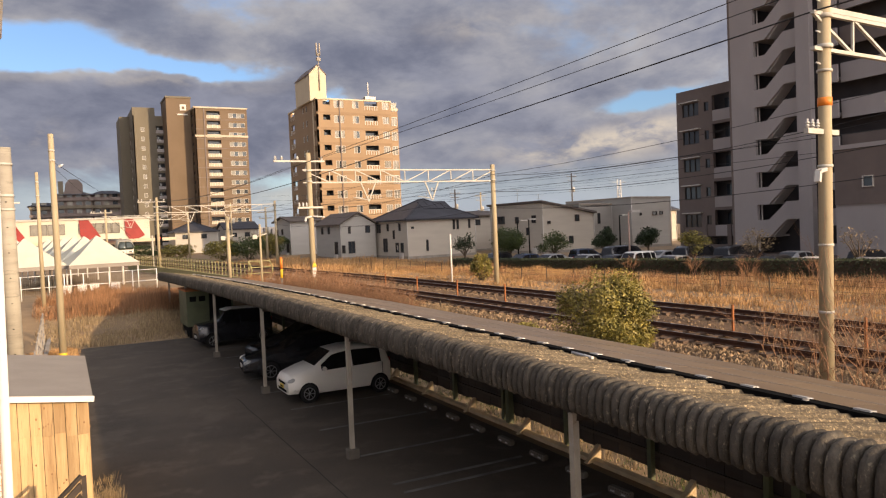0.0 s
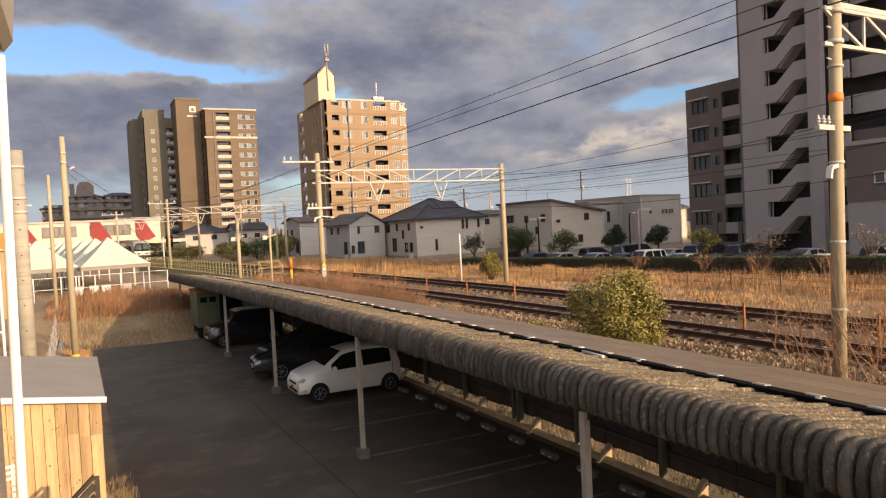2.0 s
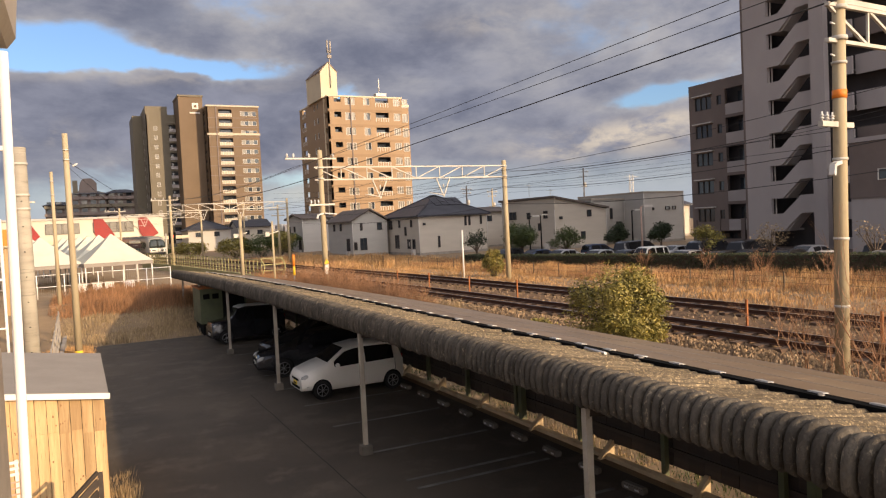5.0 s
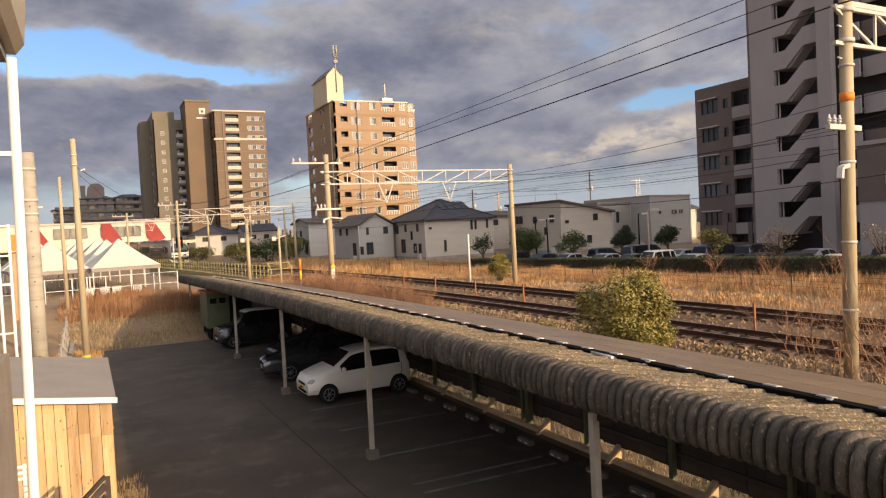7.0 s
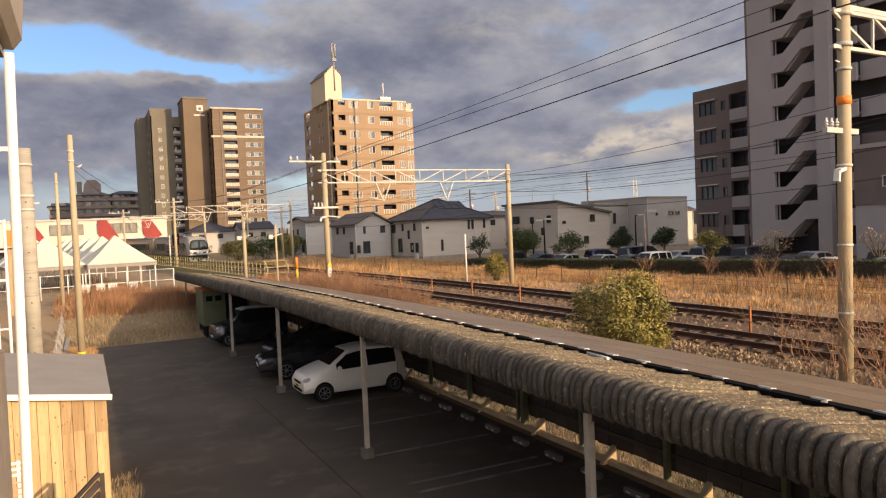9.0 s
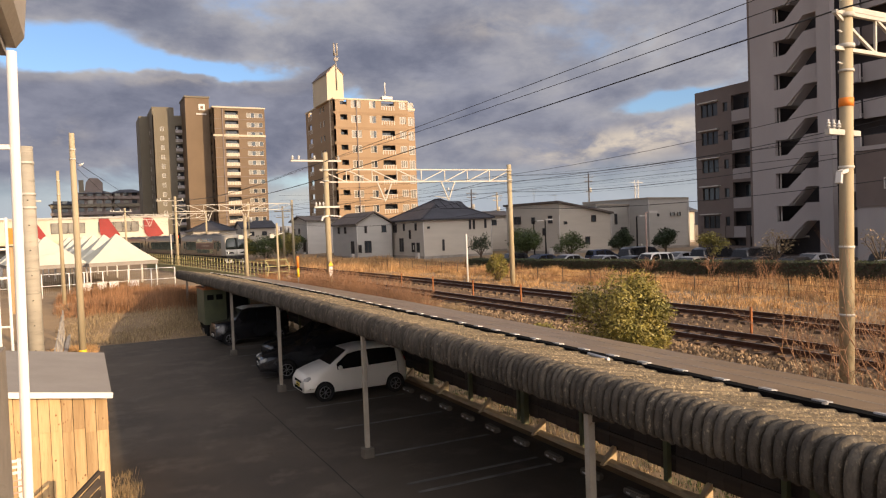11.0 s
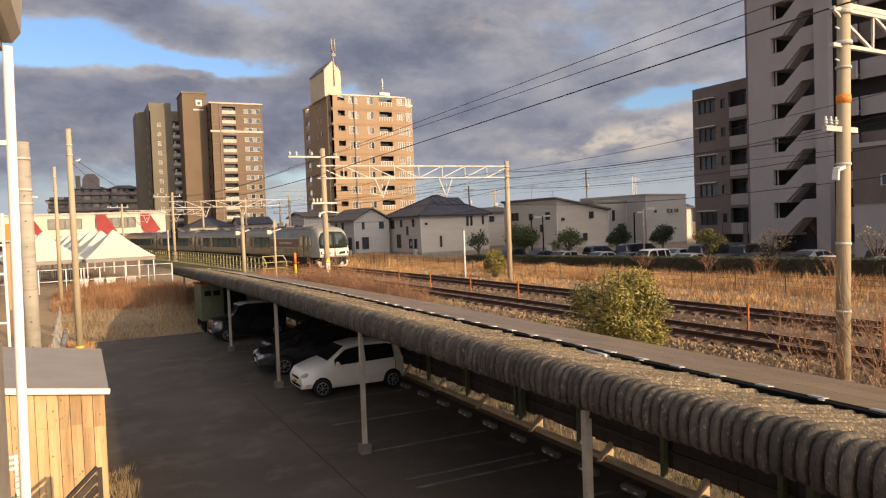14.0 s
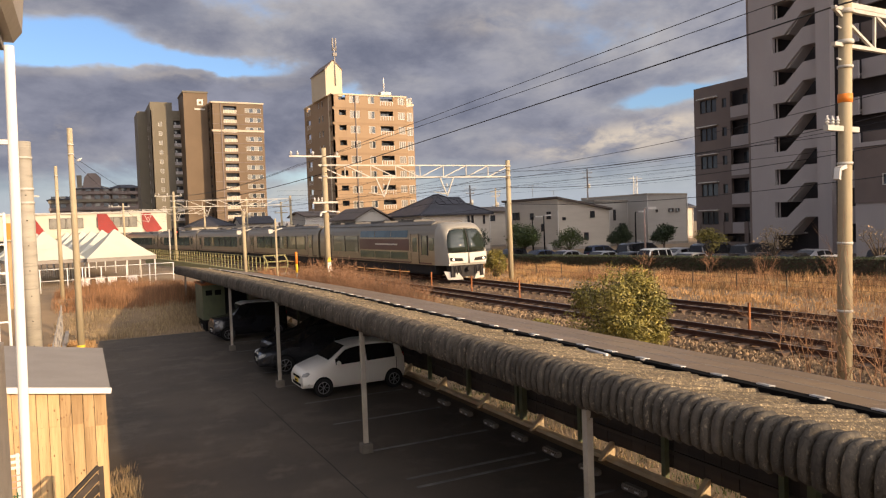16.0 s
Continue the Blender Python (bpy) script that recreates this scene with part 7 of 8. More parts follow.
def leaf_cloud(verts, faces, rnd, c, rad, n, size, squash=1.0, shell=0.55):
    for _ in range(n):
        d = Vector((rnd.gauss(0, 1), rnd.gauss(0, 1), rnd.gauss(0, 1))).normalized()
        wob = 1 + 0.42 * noise.noise((d * 2.1 + Vector(c))) + 0.22 * noise.noise((d * 5 + Vector(c)))
        r = (shell + (1 - shell) * rnd.random() ** 0.6) * wob
        p = Vector(c) + Vector((d.x * rad[0], d.y * rad[1], d.z * rad[2])) * r
        t = Vector((rnd.gauss(0, 1), rnd.gauss(0, 1), rnd.gauss(0, 0.7))).normalized()
        u = (t.cross(d + Vector((rnd.gauss(0, 0.5), rnd.gauss(0, 0.5), rnd.gauss(0, 0.5))))).normalized()
        s = size * rnd.uniform(0.6, 1.35)
        k = len(verts)
        verts += [p - t * s, p + u * s * 0.45, p + t * s, p - u * s * 0.45]
        faces.append((k, k + 1, k + 2, k + 3))


def limb(bm, a, b, r0, r1, n=6):
    tube(bm, a, b, r0, r1, n=n, caps=False)


def tree(x, y, z, h, crown_r, m, label, seed, leaf=0.09, count=2600, trunk=0.10, blobs=6, bare=False, cat="tree"):
    rnd = random.Random(seed)
    t = thing("tree", pose(x, y, z), label, cat, "trees by the car park")
    bm = bmesh.new()
    fork = h * 0.38
    tube(bm, (0, 0, -0.1), (0.04, 0.02, fork), trunk, trunk * 0.75, n=8, caps=False)
    verts, faces = [], []
    ends = []
    for i in range(blobs):
        a = i * 6.283 / blobs + rnd.uniform(-0.4, 0.4)
        rr = crown_r * rnd.uniform(0.25, 0.72)
        top = Vector((math.cos(a) * rr, math.sin(a) * rr, h * rnd.uniform(0.55, 0.9)))
        mid = Vector((math.cos(a) * rr * 0.5, math.sin(a) * rr * 0.5, (fork + top.z) / 2))
        limb(bm, (0.04, 0.02, fork * rnd.uniform(0.75, 1)), mid, trunk * 0.5, trunk * 0.34)
        limb(bm, mid, top, trunk * 0.34, trunk * 0.14)
        for _ in range(3 if bare else 1):
            e = top + Vector((rnd.uniform(-0.4, 0.4), rnd.uniform(-0.4, 0.4), rnd.uniform(0.0, 0.5))) * crown_r * 0.6
            limb(bm, mid.lerp(top, rnd.uniform(0.4, 1)), e, trunk * 0.18, trunk * 0.06, 5)
            ends.append(e)
        ends.append(top)
    part("trunk", bm, "bark", t, fix=False)
    per = count // len(ends)
    for e in ends:
        leaf_cloud(verts, faces, rnd, e, (crown_r * 0.42, crown_r * 0.42, crown_r * 0.36), per, leaf, shell=0.2)
    if not bare:
        leaf_cloud(verts, faces, rnd, (0, 0, h * 0.68), (crown_r * 0.8, crown_r * 0.8, h * 0.28), count // 2, leaf, shell=0.3)
    ob = soup("crown", verts, faces, m, t)


def bush(x, y, z, rad, m, label, seed, n=5000, leaf=0.07):
    rnd = random.Random(seed)
    b = thing("bush", pose(x, y, z), label, "bush", "bushes by the line")
    bm = bmesh.new()
    for i in range(9):
        a = i * 0.7
        limb(bm, (0.1 * math.cos(a), 0.1 * math.sin(a), 0), (rad[0] * 0.6 * math.cos(a), rad[1] * 0.6 * math.sin(a), rad[2] * rnd.uniform(1.0, 1.6)), 0.035, 0.012, 5)
    part("stem", bm, "bark", b, fix=False)
    verts, faces = [], []
    leaf_cloud(verts, faces, rnd, (0, 0, rad[2] * 0.95), (rad[0] * 0.86, rad[1] * 0.86, rad[2] * 0.88), n // 3, leaf, shell=0.45)
    for i in range(18):
        a, e = rnd.uniform(0, 6.283), rnd.uniform(-0.5, 1.1)
        c = (rad[0] * 0.82 * math.cos(a) * math.cos(e), rad[1] * 0.82 * math.sin(a) * math.cos(e), rad[2] * (0.95 + 0.75 * math.sin(e)))
        leaf_cloud(verts, faces, rnd, c, (rad[0] * 0.32, rad[1] * 0.32, rad[2] * 0.27), n // 26, leaf, shell=0.3)
    soup("foliage", verts, faces, m, b)


def bare_shrub(x, y, z, h, spread, m, label, seed, stems=9, depth=3, thick=0.012):
    rnd = random.Random(seed)
    s = thing("bare_shrub", pose(x, y, z), label, "shrub", "bare shrubs")
    bm = bmesh.new()

    def grow(p, d, length, r, k):
        q = p + d * length
        tube(bm, p, q, r, r * 0.65, n=4, caps=False, smooth=True)
        if k == 0:
            return
        for _ in range(3 if k > 1 else 2):
            nd = (d + Vector((rnd.gauss(0, 0.42), rnd.gauss(0, 0.42), rnd.gauss(0.1, 0.25)))).normalized()
            grow(p + d * length * rnd.uniform(0.45, 1.0), nd, length * rnd.uniform(0.45, 0.8), r * 0.6, k - 1)

    for i in range(stems):
        d = Vector((rnd.gauss(0, spread), rnd.gauss(0, spread), 1)).normalized()
        grow(Vector((rnd.uniform(-0.25, 0.25), rnd.uniform(-0.25, 0.25), 0)), d, h * rnd.uniform(0.4, 0.62), thick, depth)
    part("branchwork", bm, m, s, fix=False)


def build_hedge():
    rnd = random.Random(21)
    hd = thing("hedge", None, "long clipped dark green hedge before parked cars", "hedge")
    line = lambda y: 30.6 + (57 - y) * 0.122
    top = lambda y: 1.92 + 0.012 * (57 - y)
    bm = bmesh.new()
    ys = [4 + 2.2 * i for i in range(25)]
    loft(bm, [[(line(y) + 0.1, y, 1.1), (line(y) + 0.9, y, 1.1), (line(y) + 0.85, y, top(y) - 0.05), (line(y) + 0.15, y, top(y) - 0.05)] for y in ys])
    part("core", bm, "bark", hd)
    verts, faces = [], []
    for _ in range(26000):
        y = rnd.uniform(4, 57)
        u = rnd.random()
        if u < 0.55:
            p = Vector((line(y) + rnd.uniform(-0.04, 0.12), y, rnd.uniform(1.15, top(y))))
        else:
            p = Vector((line(y) + rnd.uniform(0, 1), y, top(y) - 0.01 + 0.07 * noise.noise((y * 0.8, 0, 5)) + rnd.uniform(-0.08, 0.06)))
        t = Vector((rnd.gauss(0, 1), rnd.gauss(0, 1), rnd.gauss(0, 1))).normalized()
        v = t.orthogonal().normalized()
        s = rnd.uniform(0.035, 0.075)
        k = len(verts)
        verts += [p - t * s, p + v * s * 0.6, p + t * s, p - v * s * 0.6]
        faces.append((k, k + 1, k + 2, k + 3))
    soup("leaves", verts, faces, "hedge", hd)


def build_vegetation():
    build_hedge()
    # field between the tracks and the hedge
    east = lambda x, y: 22.6 - track_shift(y) < x < 29.6 + (57 - y) * 0.122
    tall = lambda x, y: east(x, y) and x > 25.6 + (45 - y) * 0.05
    grass("dry_grass", (21, 36, 4, 62), 9500, 0.26, 0.012, "drygrass", "short straw-coloured dry grass beyond the tracks", 3, 4, 0.8, east)
    grass("dry_grass", (22, 36, 4, 62), 7500, 0.48, 0.009, "drygrass", "tall golden dry grass along a wire fence", 32, 4, 0.5, tall)
    grass("pale_weeds", (22, 36, 4, 62), 3600, 0.50, 0.008, "palegrass", "pale brown weeds along a wire fence", 33, 4, 0.35, tall)
    grass("rusty_weeds", (22, 36, 4, 62), 5200, 0.58, 0.009, "redgrass", "rusty dry weeds among golden grass", 31, 3, 0.25, tall)
    grass("dry_grass", (14, 36, 58, 96), 4200, 0.7, 0.022, "drygrass", "golden dry grass along the far line", 4, 4, 0.6, lambda x, y: x > 22.0 - track_shift(y))
    # verge between carport and track
    verge = lambda x, y: 11.4 - track_shift(y) < x < 13.6 - track_shift(y)
    grass("dry_grass", (8, 13.8, 15, 50), 3600, 0.40, 0.009, "drygrass", "dry grass on the verge behind the carport", 5, 4, 0.5, verge)
    grass("dry_grass", (11, 13.4, 3, 15), 900, 0.32, 0.008, "drygrass", "thin dry grass on the stony verge", 51, 4, 0.6)
    grass("pale_weeds", (8, 13.8, 25, 46), 2200, 0.8, 0.008, "palegrass", "tall pale brown weeds behind the carport", 6, 5, 0.4, verge)
    grass("pale_weeds", (8, 12.8, 25, 50), 2600, 1.4, 0.008, "redgrass", "tall rusty weeds behind the carport", 61, 5, 0.4, verge)
    grass("dry_grass", (9.55, 11.6, 1, 36), 3000, 0.12, 0.008, "palegrass", "short dry grass strip behind the kerb", 7, 4, 0.7)
    grass("green_grass", (9.55, 11.6, 1, 36), 2600, 0.14, 0.009, "leaf", "low green weeds in the strip behind the kerb", 71, 4, 0.3)
    # slope beyond the car park
    grass("rusty_weeds", (-1.6, 8.2, 43.0, 53.5), 3600, 0.80, 0.008, "redgrass", "rust-coloured weeds on the slope before the fence", 8, 5, 0.5)
    grass("dry_grass", (-1.4, 7.5, 36.9, 46), 3600, 0.30, 0.010, "palegrass", "flattened dry grass at the car park's end", 9, 4, 0.7)
    grass("dry_grass", (-1.55, 0.28, 21, 37), 2400, 0.42, 0.009, "drygrass", "dry grass strip beside the car park", 10, 5, 0.6)
    grass("dry_grass", (0.27, 0.70, 12.8, 16.3), 230, 0.32, 0.005, "palegrass", "dry weeds along the shed's foot", 12, 6, 0.9)
    grass("green_weeds", (-1.1, 0.2, 10.6, 13.0), 200, 0.45, 0.012, "leafyellow", "green and brown weeds before the shed", 13, 5, 0.9)
    # bushes
    bush(12.05, 14.4, 0.85, (1.16, 1.35, 1.5), "leafyellow", "dense uneven olive-green bush beside the track", 5, 30000, 0.040)
    bush(12.35, 18.0, 1.1, (0.55, 0.8, 0.42), "leafyellow", "low green shrub behind the carport", 2, 2600, 0.05)
    bush(24.2, 40.8, 1.15, (0.72, 0.72, 1.0), "leafyellow", "small pointed yellow-green shrub in dry grass", 3, 2600, 0.07)
    # trees by the car park
    tree(33.8, 60.0, 0.74, 3.5, 1.4, "leafdark", "pruned dark tree with sparse leaf tufts", 41, 0.08, 1300, 0.12, 9, True)
    tree(37.6, 58.0, 0.74, 3.6, 2.1, "leaf", "broad dark green tree behind the hedge", 42, 0.10, 4600, 0.14)
    tree(41.3, 56.0, 0.74, 2.9, 1.5, "leaf", "flat-topped green tree by parked cars", 44, 0.09, 1900, 0.12, 7)
    tree(46.6, 55.0, 0.74, 3.3, 1.2, "leafdark", "conical dark green tree by parked cars", 45, 0.10, 2600, 0.12)
    tree(49.4, 52.0, 0.74, 3.4, 1.25, "leafdark", "dense dark green tree by parked cars", 46, 0.10, 2600, 0.12)
    tree(39.9, 37.5, 0.74, 3.2, 1.1, "leafyellow", "thin yellow-green tree lit by low sun", 47, 0.085, 1500, 0.08, 8, True)
    tree(40.9, 33.0, 0.74, 3.1, 1.25, "palegrass", "pruned nearly bare tree with pale branches", 48, 0.07, 520, 0.12, 9, True)
    tree(41.3, 26.2, 0.74, 3.0, 1.3, "palegrass", "pruned nearly bare tree with pale branches", 49, 0.06, 260, 0.12, 8, True)
    for i, (x, y, r, h) in enumerate(((20.5, 108, 2.6, 1.7), (24.0, 107, 2.8, 2.0), (28.0, 111, 2.4, 2.1), (30.5, 117, 2.4, 1.9), (16.5, 124, 2.8, 1.5), (12.5, 140, 3.0, 1.5))):
        bush(x, y, 1.1, (r, r * 0.8, h), "leaf" if i % 2 else "leafyellow", "rounded olive-green shrub mass beyond the line", 60 + i, 4200, 0.13)
    # bare shrubs round the near mast
    for i, (x, y, h) in enumerate(((12.6, 9.4, 2.5), (13.3, 8.3, 3.0), (12.4, 8.4, 2.0), (12.7, 7.6, 3.0), (13.5, 7.4, 2.8))):
        bare_shrub(x, y, 1.1, h, 0.38, "twig", "bare reddish-brown shrub round a mast", 80 + i, 5, thick=0.010)
    for i, (x, y, h) in enumerate(((11.6, 33, 1.6), (11.3, 36, 1.7), (11.9, 29.5, 1.5), (11.0, 39.5, 1.7), (11.4, 31.2, 1.4), (11.9, 26.5, 1.2), (11.9, 34.5, 1.7), (12.0, 31.8, 1.5), (11.6, 37.5, 1.8), (10.9, 41.5, 1.7), (11.9, 28.0, 1.3), (11.7, 35.2, 1.8))):
        bare_shrub(x, y, 1.1, h * 1.15, 0.5, "twig", "tangled bare brown shrub behind the carport", 90 + i, 20, thick=0.018)
    for i, y in enumerate((24.0, 27.5, 31.0, 36.0)):
        bare_shrub(31.5 + (45 - y) * 0.12, y, 1.15, 1.5, 0.35, "twig", "dry upright weed shrub before the hedge", 100 + i, 8)


build_vegetation()


# ---- train ----
def train_section(w, z, top):
    return [(-w, z), (-w, 1.9), (-w * 0.985, 2.75), (-w * 0.93, 3.15), (-w * 0.78, top - 0.12), (-w * 0.45, top - 0.02), (w * 0.45, top - 0.02), (w * 0.78, top - 0.12), (w * 0.93, 3.15), (w * 0.985, 2.75), (w, 1.9), (w, z)]


def build_train_car(front):
    L, w = 20.6, 1.43
    c = thing("train_car", None, "stainless diesel express railcar with maroon band and ivory nose" if front else "stainless steel express railcar with long dark windows", "train", "" if front else "middle railcars")
    y0 = 1.35 if front else 0.12
    bm = bmesh.new()
    loft(bm, [[(x, y, z) for x, z in train_section(w, 0.95, 3.58)] for y in (y0, L - 0.12)], smooth=True)
    body = part("body", bm, "trainsteel", c)
    body.modifiers.new("split", "EDGE_SPLIT").split_angle = radians(30)
    bm = bmesh.new()
    loft(bm, [[(x * 0.82, y, z) for x, z in ((-w, 3.46), (-w * 0.7, 3.66), (w * 0.7, 3.66), (w, 3.46))] for y in (y0 + 0.8, L - 0.4)])
    part("roof", bm, "trainroof", c)
    for y in (5.2, 9.6, 14.6, 17.6):
        bm = bmesh.new()
        box(bm, -0.75, 0.75, y, y + 2.3, 3.62, 3.80)
        bmesh.ops.bevel(bm, geom=bm.edges[:], offset=0.06, segments=2, affect="EDGES")
        part("roof_unit", bm, "trainroof", c)
    for s in (-1, 1):
        spans = [(2.2, 2.9), (12.6, 15.0), (15.1, 17.4)] if front else [(3.1 + 2.3 * i, 5.25 + 2.3 * i) for i in range(6)]
        for a, b in spans:
            bm = bmesh.new()
            box(bm, min(s * w * 0.99, s * (w + 0.012)), max(s * w * 0.99, s * (w + 0.012)), a, b, 1.58, 2.74)
            part("window", bm, "trainglass", c)
            for q in (a, b):
                bm = bmesh.new()
                box(bm, min(s * w * 0.99, s * (w + 0.02)), max(s * w * 0.99, s * (w + 0.02)), q - 0.04, q + 0.04, 1.54, 2.78)
                part("window_post", bm, "traindark", c)
        for a in ((3.3, 18.0) if front else (1.4, 18.1)):
            bm = bmesh.new()
            xx = (min(s * w * 0.985, s * (w + 0.015)), max(s * w * 0.985, s * (w + 0.015)))
            box(bm, *xx, a, a + 1.0, 1.0, 2.85)
            d = part("door", bm, "trainsteel", c)
            bm = bmesh.new()
            xx = (min(s * w, s * (w + 0.022)), max(s * w, s * (w + 0.022)))
            box(bm, *xx, a + 0.22, a + 0.78, 1.75, 2.65)
            part("door_window", bm, "trainglass", d)
            for q in (a - 0.03, a + 1.0):
                bm = bmesh.new()
                box(bm, *xx, q, q + 0.04, 1.0, 2.9)
                part("door_edge", bm, "traindark", d)
        xx = (min(s * w, s * (w + 0.008)), max(s * w, s * (w + 0.008)))
        bm = bmesh.new()
        box(bm, *xx, y0 + 0.4, L - 0.3, 1.0, 1.09)
        part("red_stripe", bm, "trainmaroon", c)
        if front:
            bm = bmesh.new()
            box(bm, *xx, 4.6, 12.3, 1.80, 2.55)
            part("maroon_panel", bm, "trainmaroon", c, "dark maroon side panel")
            bm = bmesh.new()
            box(bm, min(s * w, s * (w + 0.014)), max(s * w, s * (w + 0.014)), 6.2, 9.6, 2.14, 2.24)
            part("lettering_bar", bm, "trainwhite", c)
            for i in range(3):
                ya, yb2 = 4.8 + 2.5 * i, 7.2 + 2.5 * i
                bm = bmesh.new()
                loft(bm, [[(s * w * 0.992, y, 2.66), (s * (w * 0.992 + 0.012), y, 2.66), (s * (w * 0.94 + 0.012), y, 3.12), (s * w * 0.94, y, 3.12)] for y in (ya, yb2)])
                part("upper_window", bm, "skyglass", c, "upper window coloured with the blue of reflected sky")
                bm = bmesh.new()
                box(bm, *xx, ya, yb2, 1.22, 1.70)
                part("lower_window", bm, "trainglass", c)
    bm = bmesh.new()
    box(bm, -1.25, 1.25, y0 + 0.3, L - 0.3, 0.42, 0.95)
    part("underframe", bm, "traindark", c)
    for yb in (3.6, L - 3.4):
        bm = bmesh.new()
        box(bm, -1.15, 1.15, yb - 1.6, yb + 1.6, 0.3, 0.62)
        bg = part("bogie", bm, "traindark", c)
        for dy in (-1.05, 1.05):
            for s in (-1, 1):
                bm = bmesh.new()
                tube(bm, (s * 0.5, yb + dy, 0.43), (s * 0.62, yb + dy, 0.43), 0.43, n=18)
                part("wheel", bm, "rail", bg)
    # gangway
    bm = bmesh.new()
    box(bm, -0.75, 0.75, L - 0.12, L + 0.1, 1.0, 3.3)
    part("gangway", bm, "traindark", c)
    if not front:
        return c
    # nose: rounded shell, big divided screen
    bm = bmesh.new()
    secs = []
    for t in (0.0, 0.12, 0.3, 0.55, 0.8, 1.0):
        y = 0.10 + 1.25 * t
        hw = w * (0.86 + 0.14 * t ** 0.5)
        topz = 3.22 + 0.36 * math.sin(t * math.pi / 2) ** 0.7
        secs.append([(x * hw / w, y - (0.10 if abs(x) < w * 0.5 else 0.0) * (1 - t) + max(0, z - 1.9) * 0.24 * (1 - t), 0.95 + (z - 0.95) * (topz - 0.95) / 2.63) for x, z in train_section(w, 0.95, 3.58)])
    loft(bm, secs, smooth=True)
    nose = part("nose", bm, "trainshell", c, "pale grey moulded nose surround")
    nose.modifiers.new("split", "EDGE_SPLIT").split_angle = radians(40)
    for s in (-1, 1):
        bm = bmesh.new()
        rows = []
        for j in range(5):
            v = j / 4
            yv = 0.02 + 0.27 * 1.45 * v * v * 0.9
            z = 1.74 + 1.40 * v
            ww = 1.24 - 0.22 * v ** 3
            rows.append([bm.verts.new((s * (0.025 + (ww - 0.025) * i / 5), yv - 0.05 + 0.17 * (i / 5) ** 3, z - 0.10 * v * (i / 5) ** 4)) for i in range(6)])
        for r0, r1 in zip(rows, rows[1:]):
            for i in range(5):
                bm.faces.new((r0[i], r0[i + 1], r1[i + 1], r1[i])).smooth = True
        geo = bmesh.ops.extrude_face_region(bm, geom=bm.faces[:])
        bmesh.ops.translate(bm, vec=(0, 0.1, 0), verts=[v for v in geo["geom"] if isinstance(v, bmesh.types.BMVert)])
        part("windscreen", bm, "screenglass", c, "large dark windscreen half")
        bm = bmesh.new()
        loft(bm, [[(s * 0.08, y, 1.08), (s * 1.20, y + 0.10, 1.08), (s * 1.27, y + 0.12, 1.70), (s * 0.02, y, 1.70)] for y in (-0.045, 0.14)])
        part("face_panel", bm, "trainwhite", c, "ivory painted lower face panel")
        bm = bmesh.new()
        loft(bm, [[(s * 0.36, y, 1.20), (s * 1.15, y + 0.09, 1.22), (s * 1.18, y + 0.10, 1.44), (s * 0.44, y, 1.38)] for y in (-0.07, 0.10)])
        hl = part("headlight_strip", bm, "traindark", c)
        bm = bmesh.new()
        tube(bm, (s * 0.98, -0.03, 1.32), (s * 0.98, 0.03, 1.32), 0.055, n=12)
        part("headlight", bm, "lamp", hl, "glowing headlamp")
        bm = bmesh.new()
        xx = (min(s * w * 0.97, s * (w + 0.01)), max(s * w * 0.97, s * (w + 0.01)))
        box(bm, *xx, 1.45, 2.0, 1.85, 2.6)
        part("cab_side_window", bm, "trainglass", c)
        # plough wings
        bm = bmesh.new()
        loft(bm, [[(s * 0.35, 0.0, 0.10), (s * 1.18, 0.30, 0.10), (s * 1.36, 0.45, 0.62), (s * 0.62, 0.06, 0.50)], [(s * 0.35, 0.12, 0.10), (s * 1.12, 0.45, 0.10), (s * 1.3, 0.6, 0.62), (s * 0.62, 0.20, 0.50)]])
        part("plough_wing", bm, "trainwhite", c)
    bm = bmesh.new()
    box(bm, -1.05, 1.05, 0.14, 0.7, 0.25, 1.02)
    for hx in (-0.85, -0.55, 0.55, 0.85):
        tube(bm, (hx, 0.02, 0.95), (hx * 0.9, -0.02, 0.42), 0.04, n=6)
    tube(bm, (0, -0.12, 0.72), (0, 0.2, 0.72), 0.14, n=10)
    part("coupler", bm, "traindark", c)
    bm = bmesh.new()
    loft(bm, [[(-0.03, y, z), (0.03, y, z), (0.03, y + 0.08, z), (-0.03, y + 0.08, z)] for y, z in ((-0.06, 1.72), (-0.02, 2.1), (0.05, 2.5), (0.17, 2.85), (0.30, 3.15))])
    part("centre_pillar", bm, "traindark", c)
    return c


def lower_profile(c, k=0.935):
    """The cars are of a low build: bring all heights down alike."""
    for ch in c.children:
        ch.matrix_basis = Matrix.Diagonal((1.0, 1.0, k, 1.0)) @ ch.matrix_basis
    return c


CARS = [lower_profile(build_train_car(True))]
CARS.append(lower_profile(build_train_car(False)))
for _ in range(4):
    CARS.append(copy_thing(CARS[1], Matrix.Identity(4)))

# distance of the nose along the line, by time
NOSE = [
    (0.0, 133.4), (1.5, 131.0), (3.0, 128.0), (4.2, 125.0), (5.4, 121.0), (6.5, 116.4), (7.5, 110.6), (9.0, 101.8), (10.3, 92.0), (11.5, 81.6),
    (12.5, 71.9), (13.0, 66.7), (13.5, 61.6), (14.0, 56.5), (14.5, 51.4), (15.0, 46.3), (15.5, 41.1), (16.0, 35.8),
]


def on_track(s):
    """Point of the far track's centre at path length s (about y)."""
    y = s
    for _ in range(6):
        u = max(0.0, y - 12.0)
        y = s - u ** 3 / (6 * 700.0 ** 2)
    return Vector((along_track(19.85, y), y, 1.57))


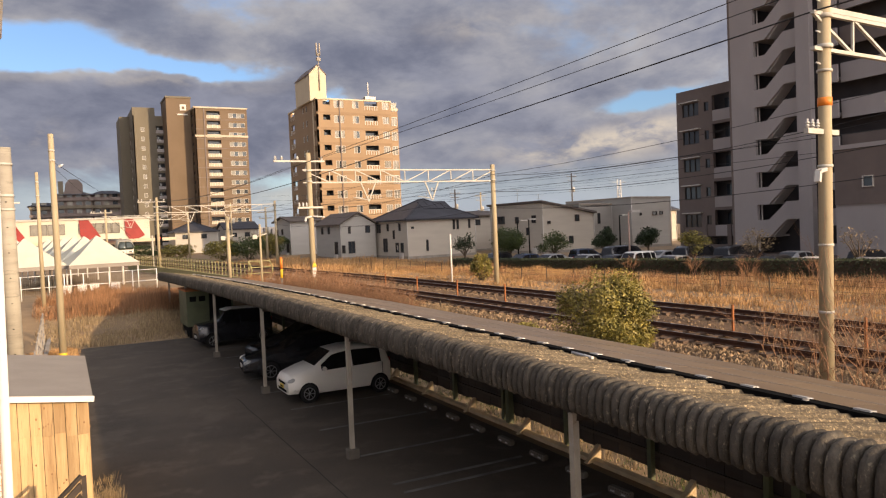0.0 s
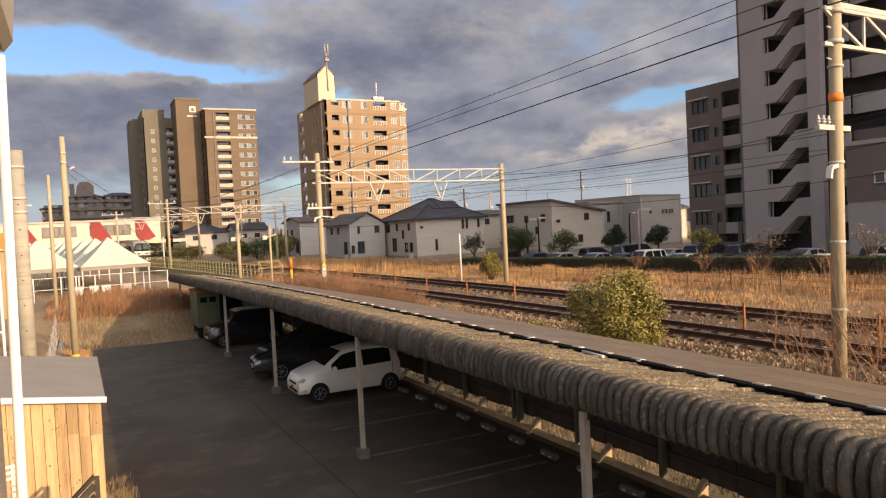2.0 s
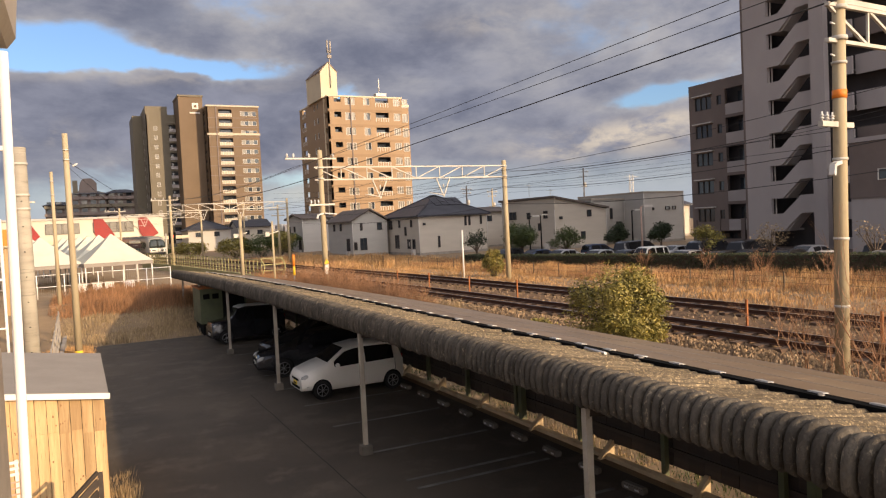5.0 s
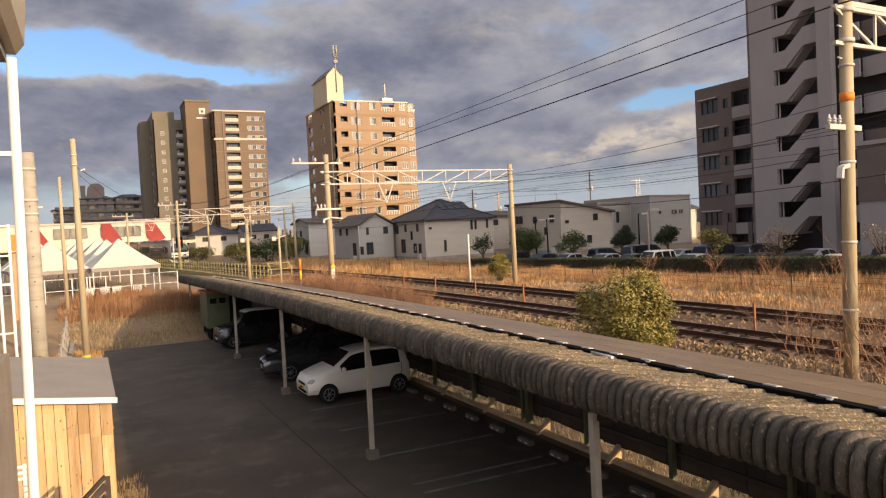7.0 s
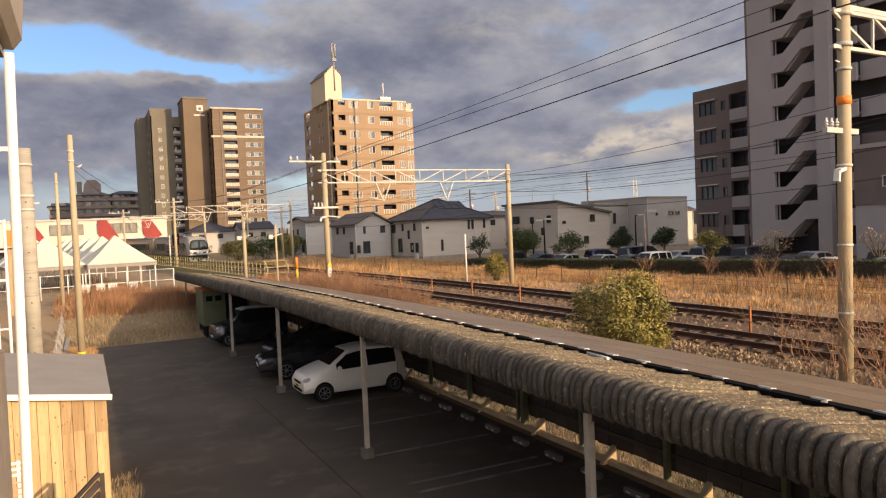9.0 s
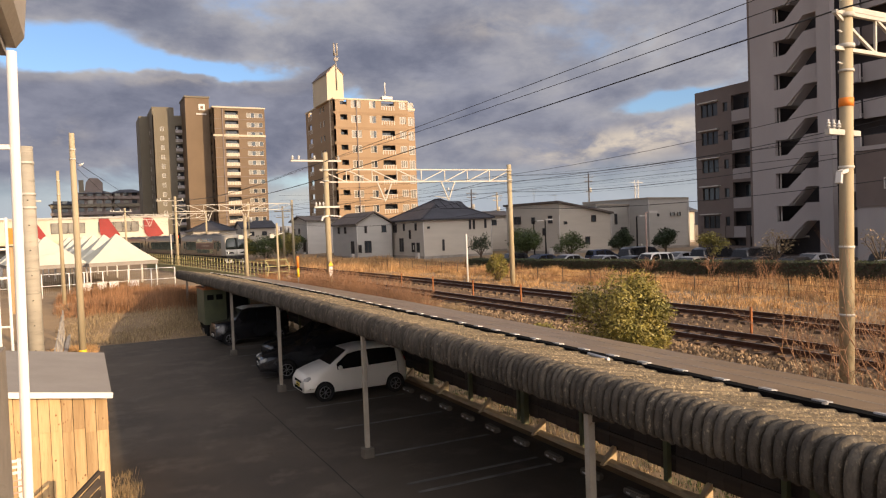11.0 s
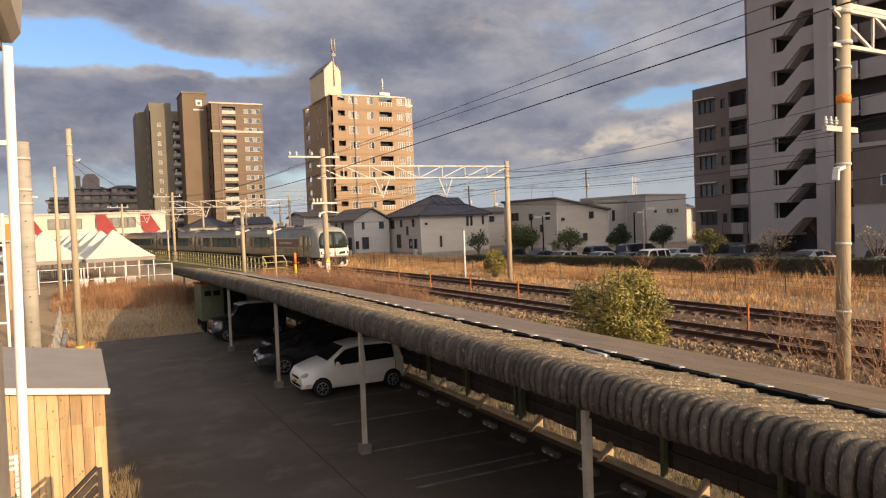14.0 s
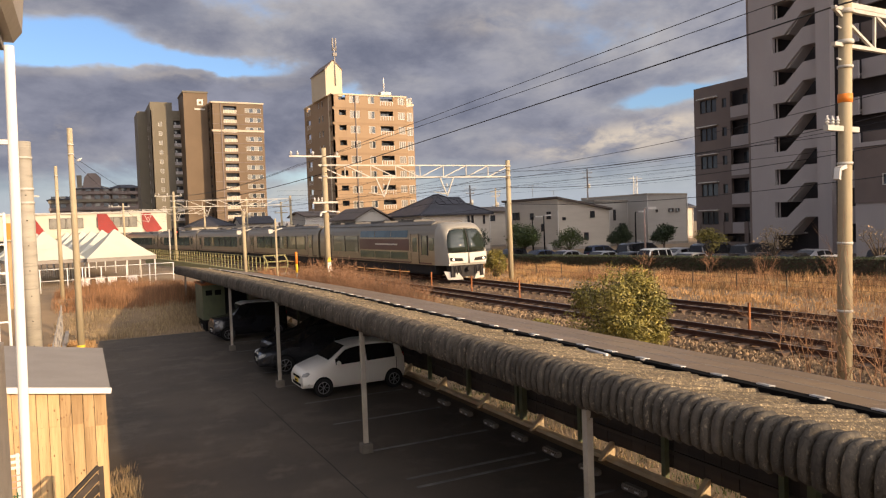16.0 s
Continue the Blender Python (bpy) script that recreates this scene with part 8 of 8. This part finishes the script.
def motions():
    for i, car in enumerate(CARS):
        rows = []
        for t, s in NOSE:
            a = on_track(s + 20.75 * i)
            b = on_track(s + 20.75 * i + 18.0)
            turn = math.degrees(math.atan2(-(b.x - a.x), b.y - a.y))
            rows.append((t, pose(a.x, a.y, a.z, 0, 0, turn)))
        walk(car, rows)


motions()
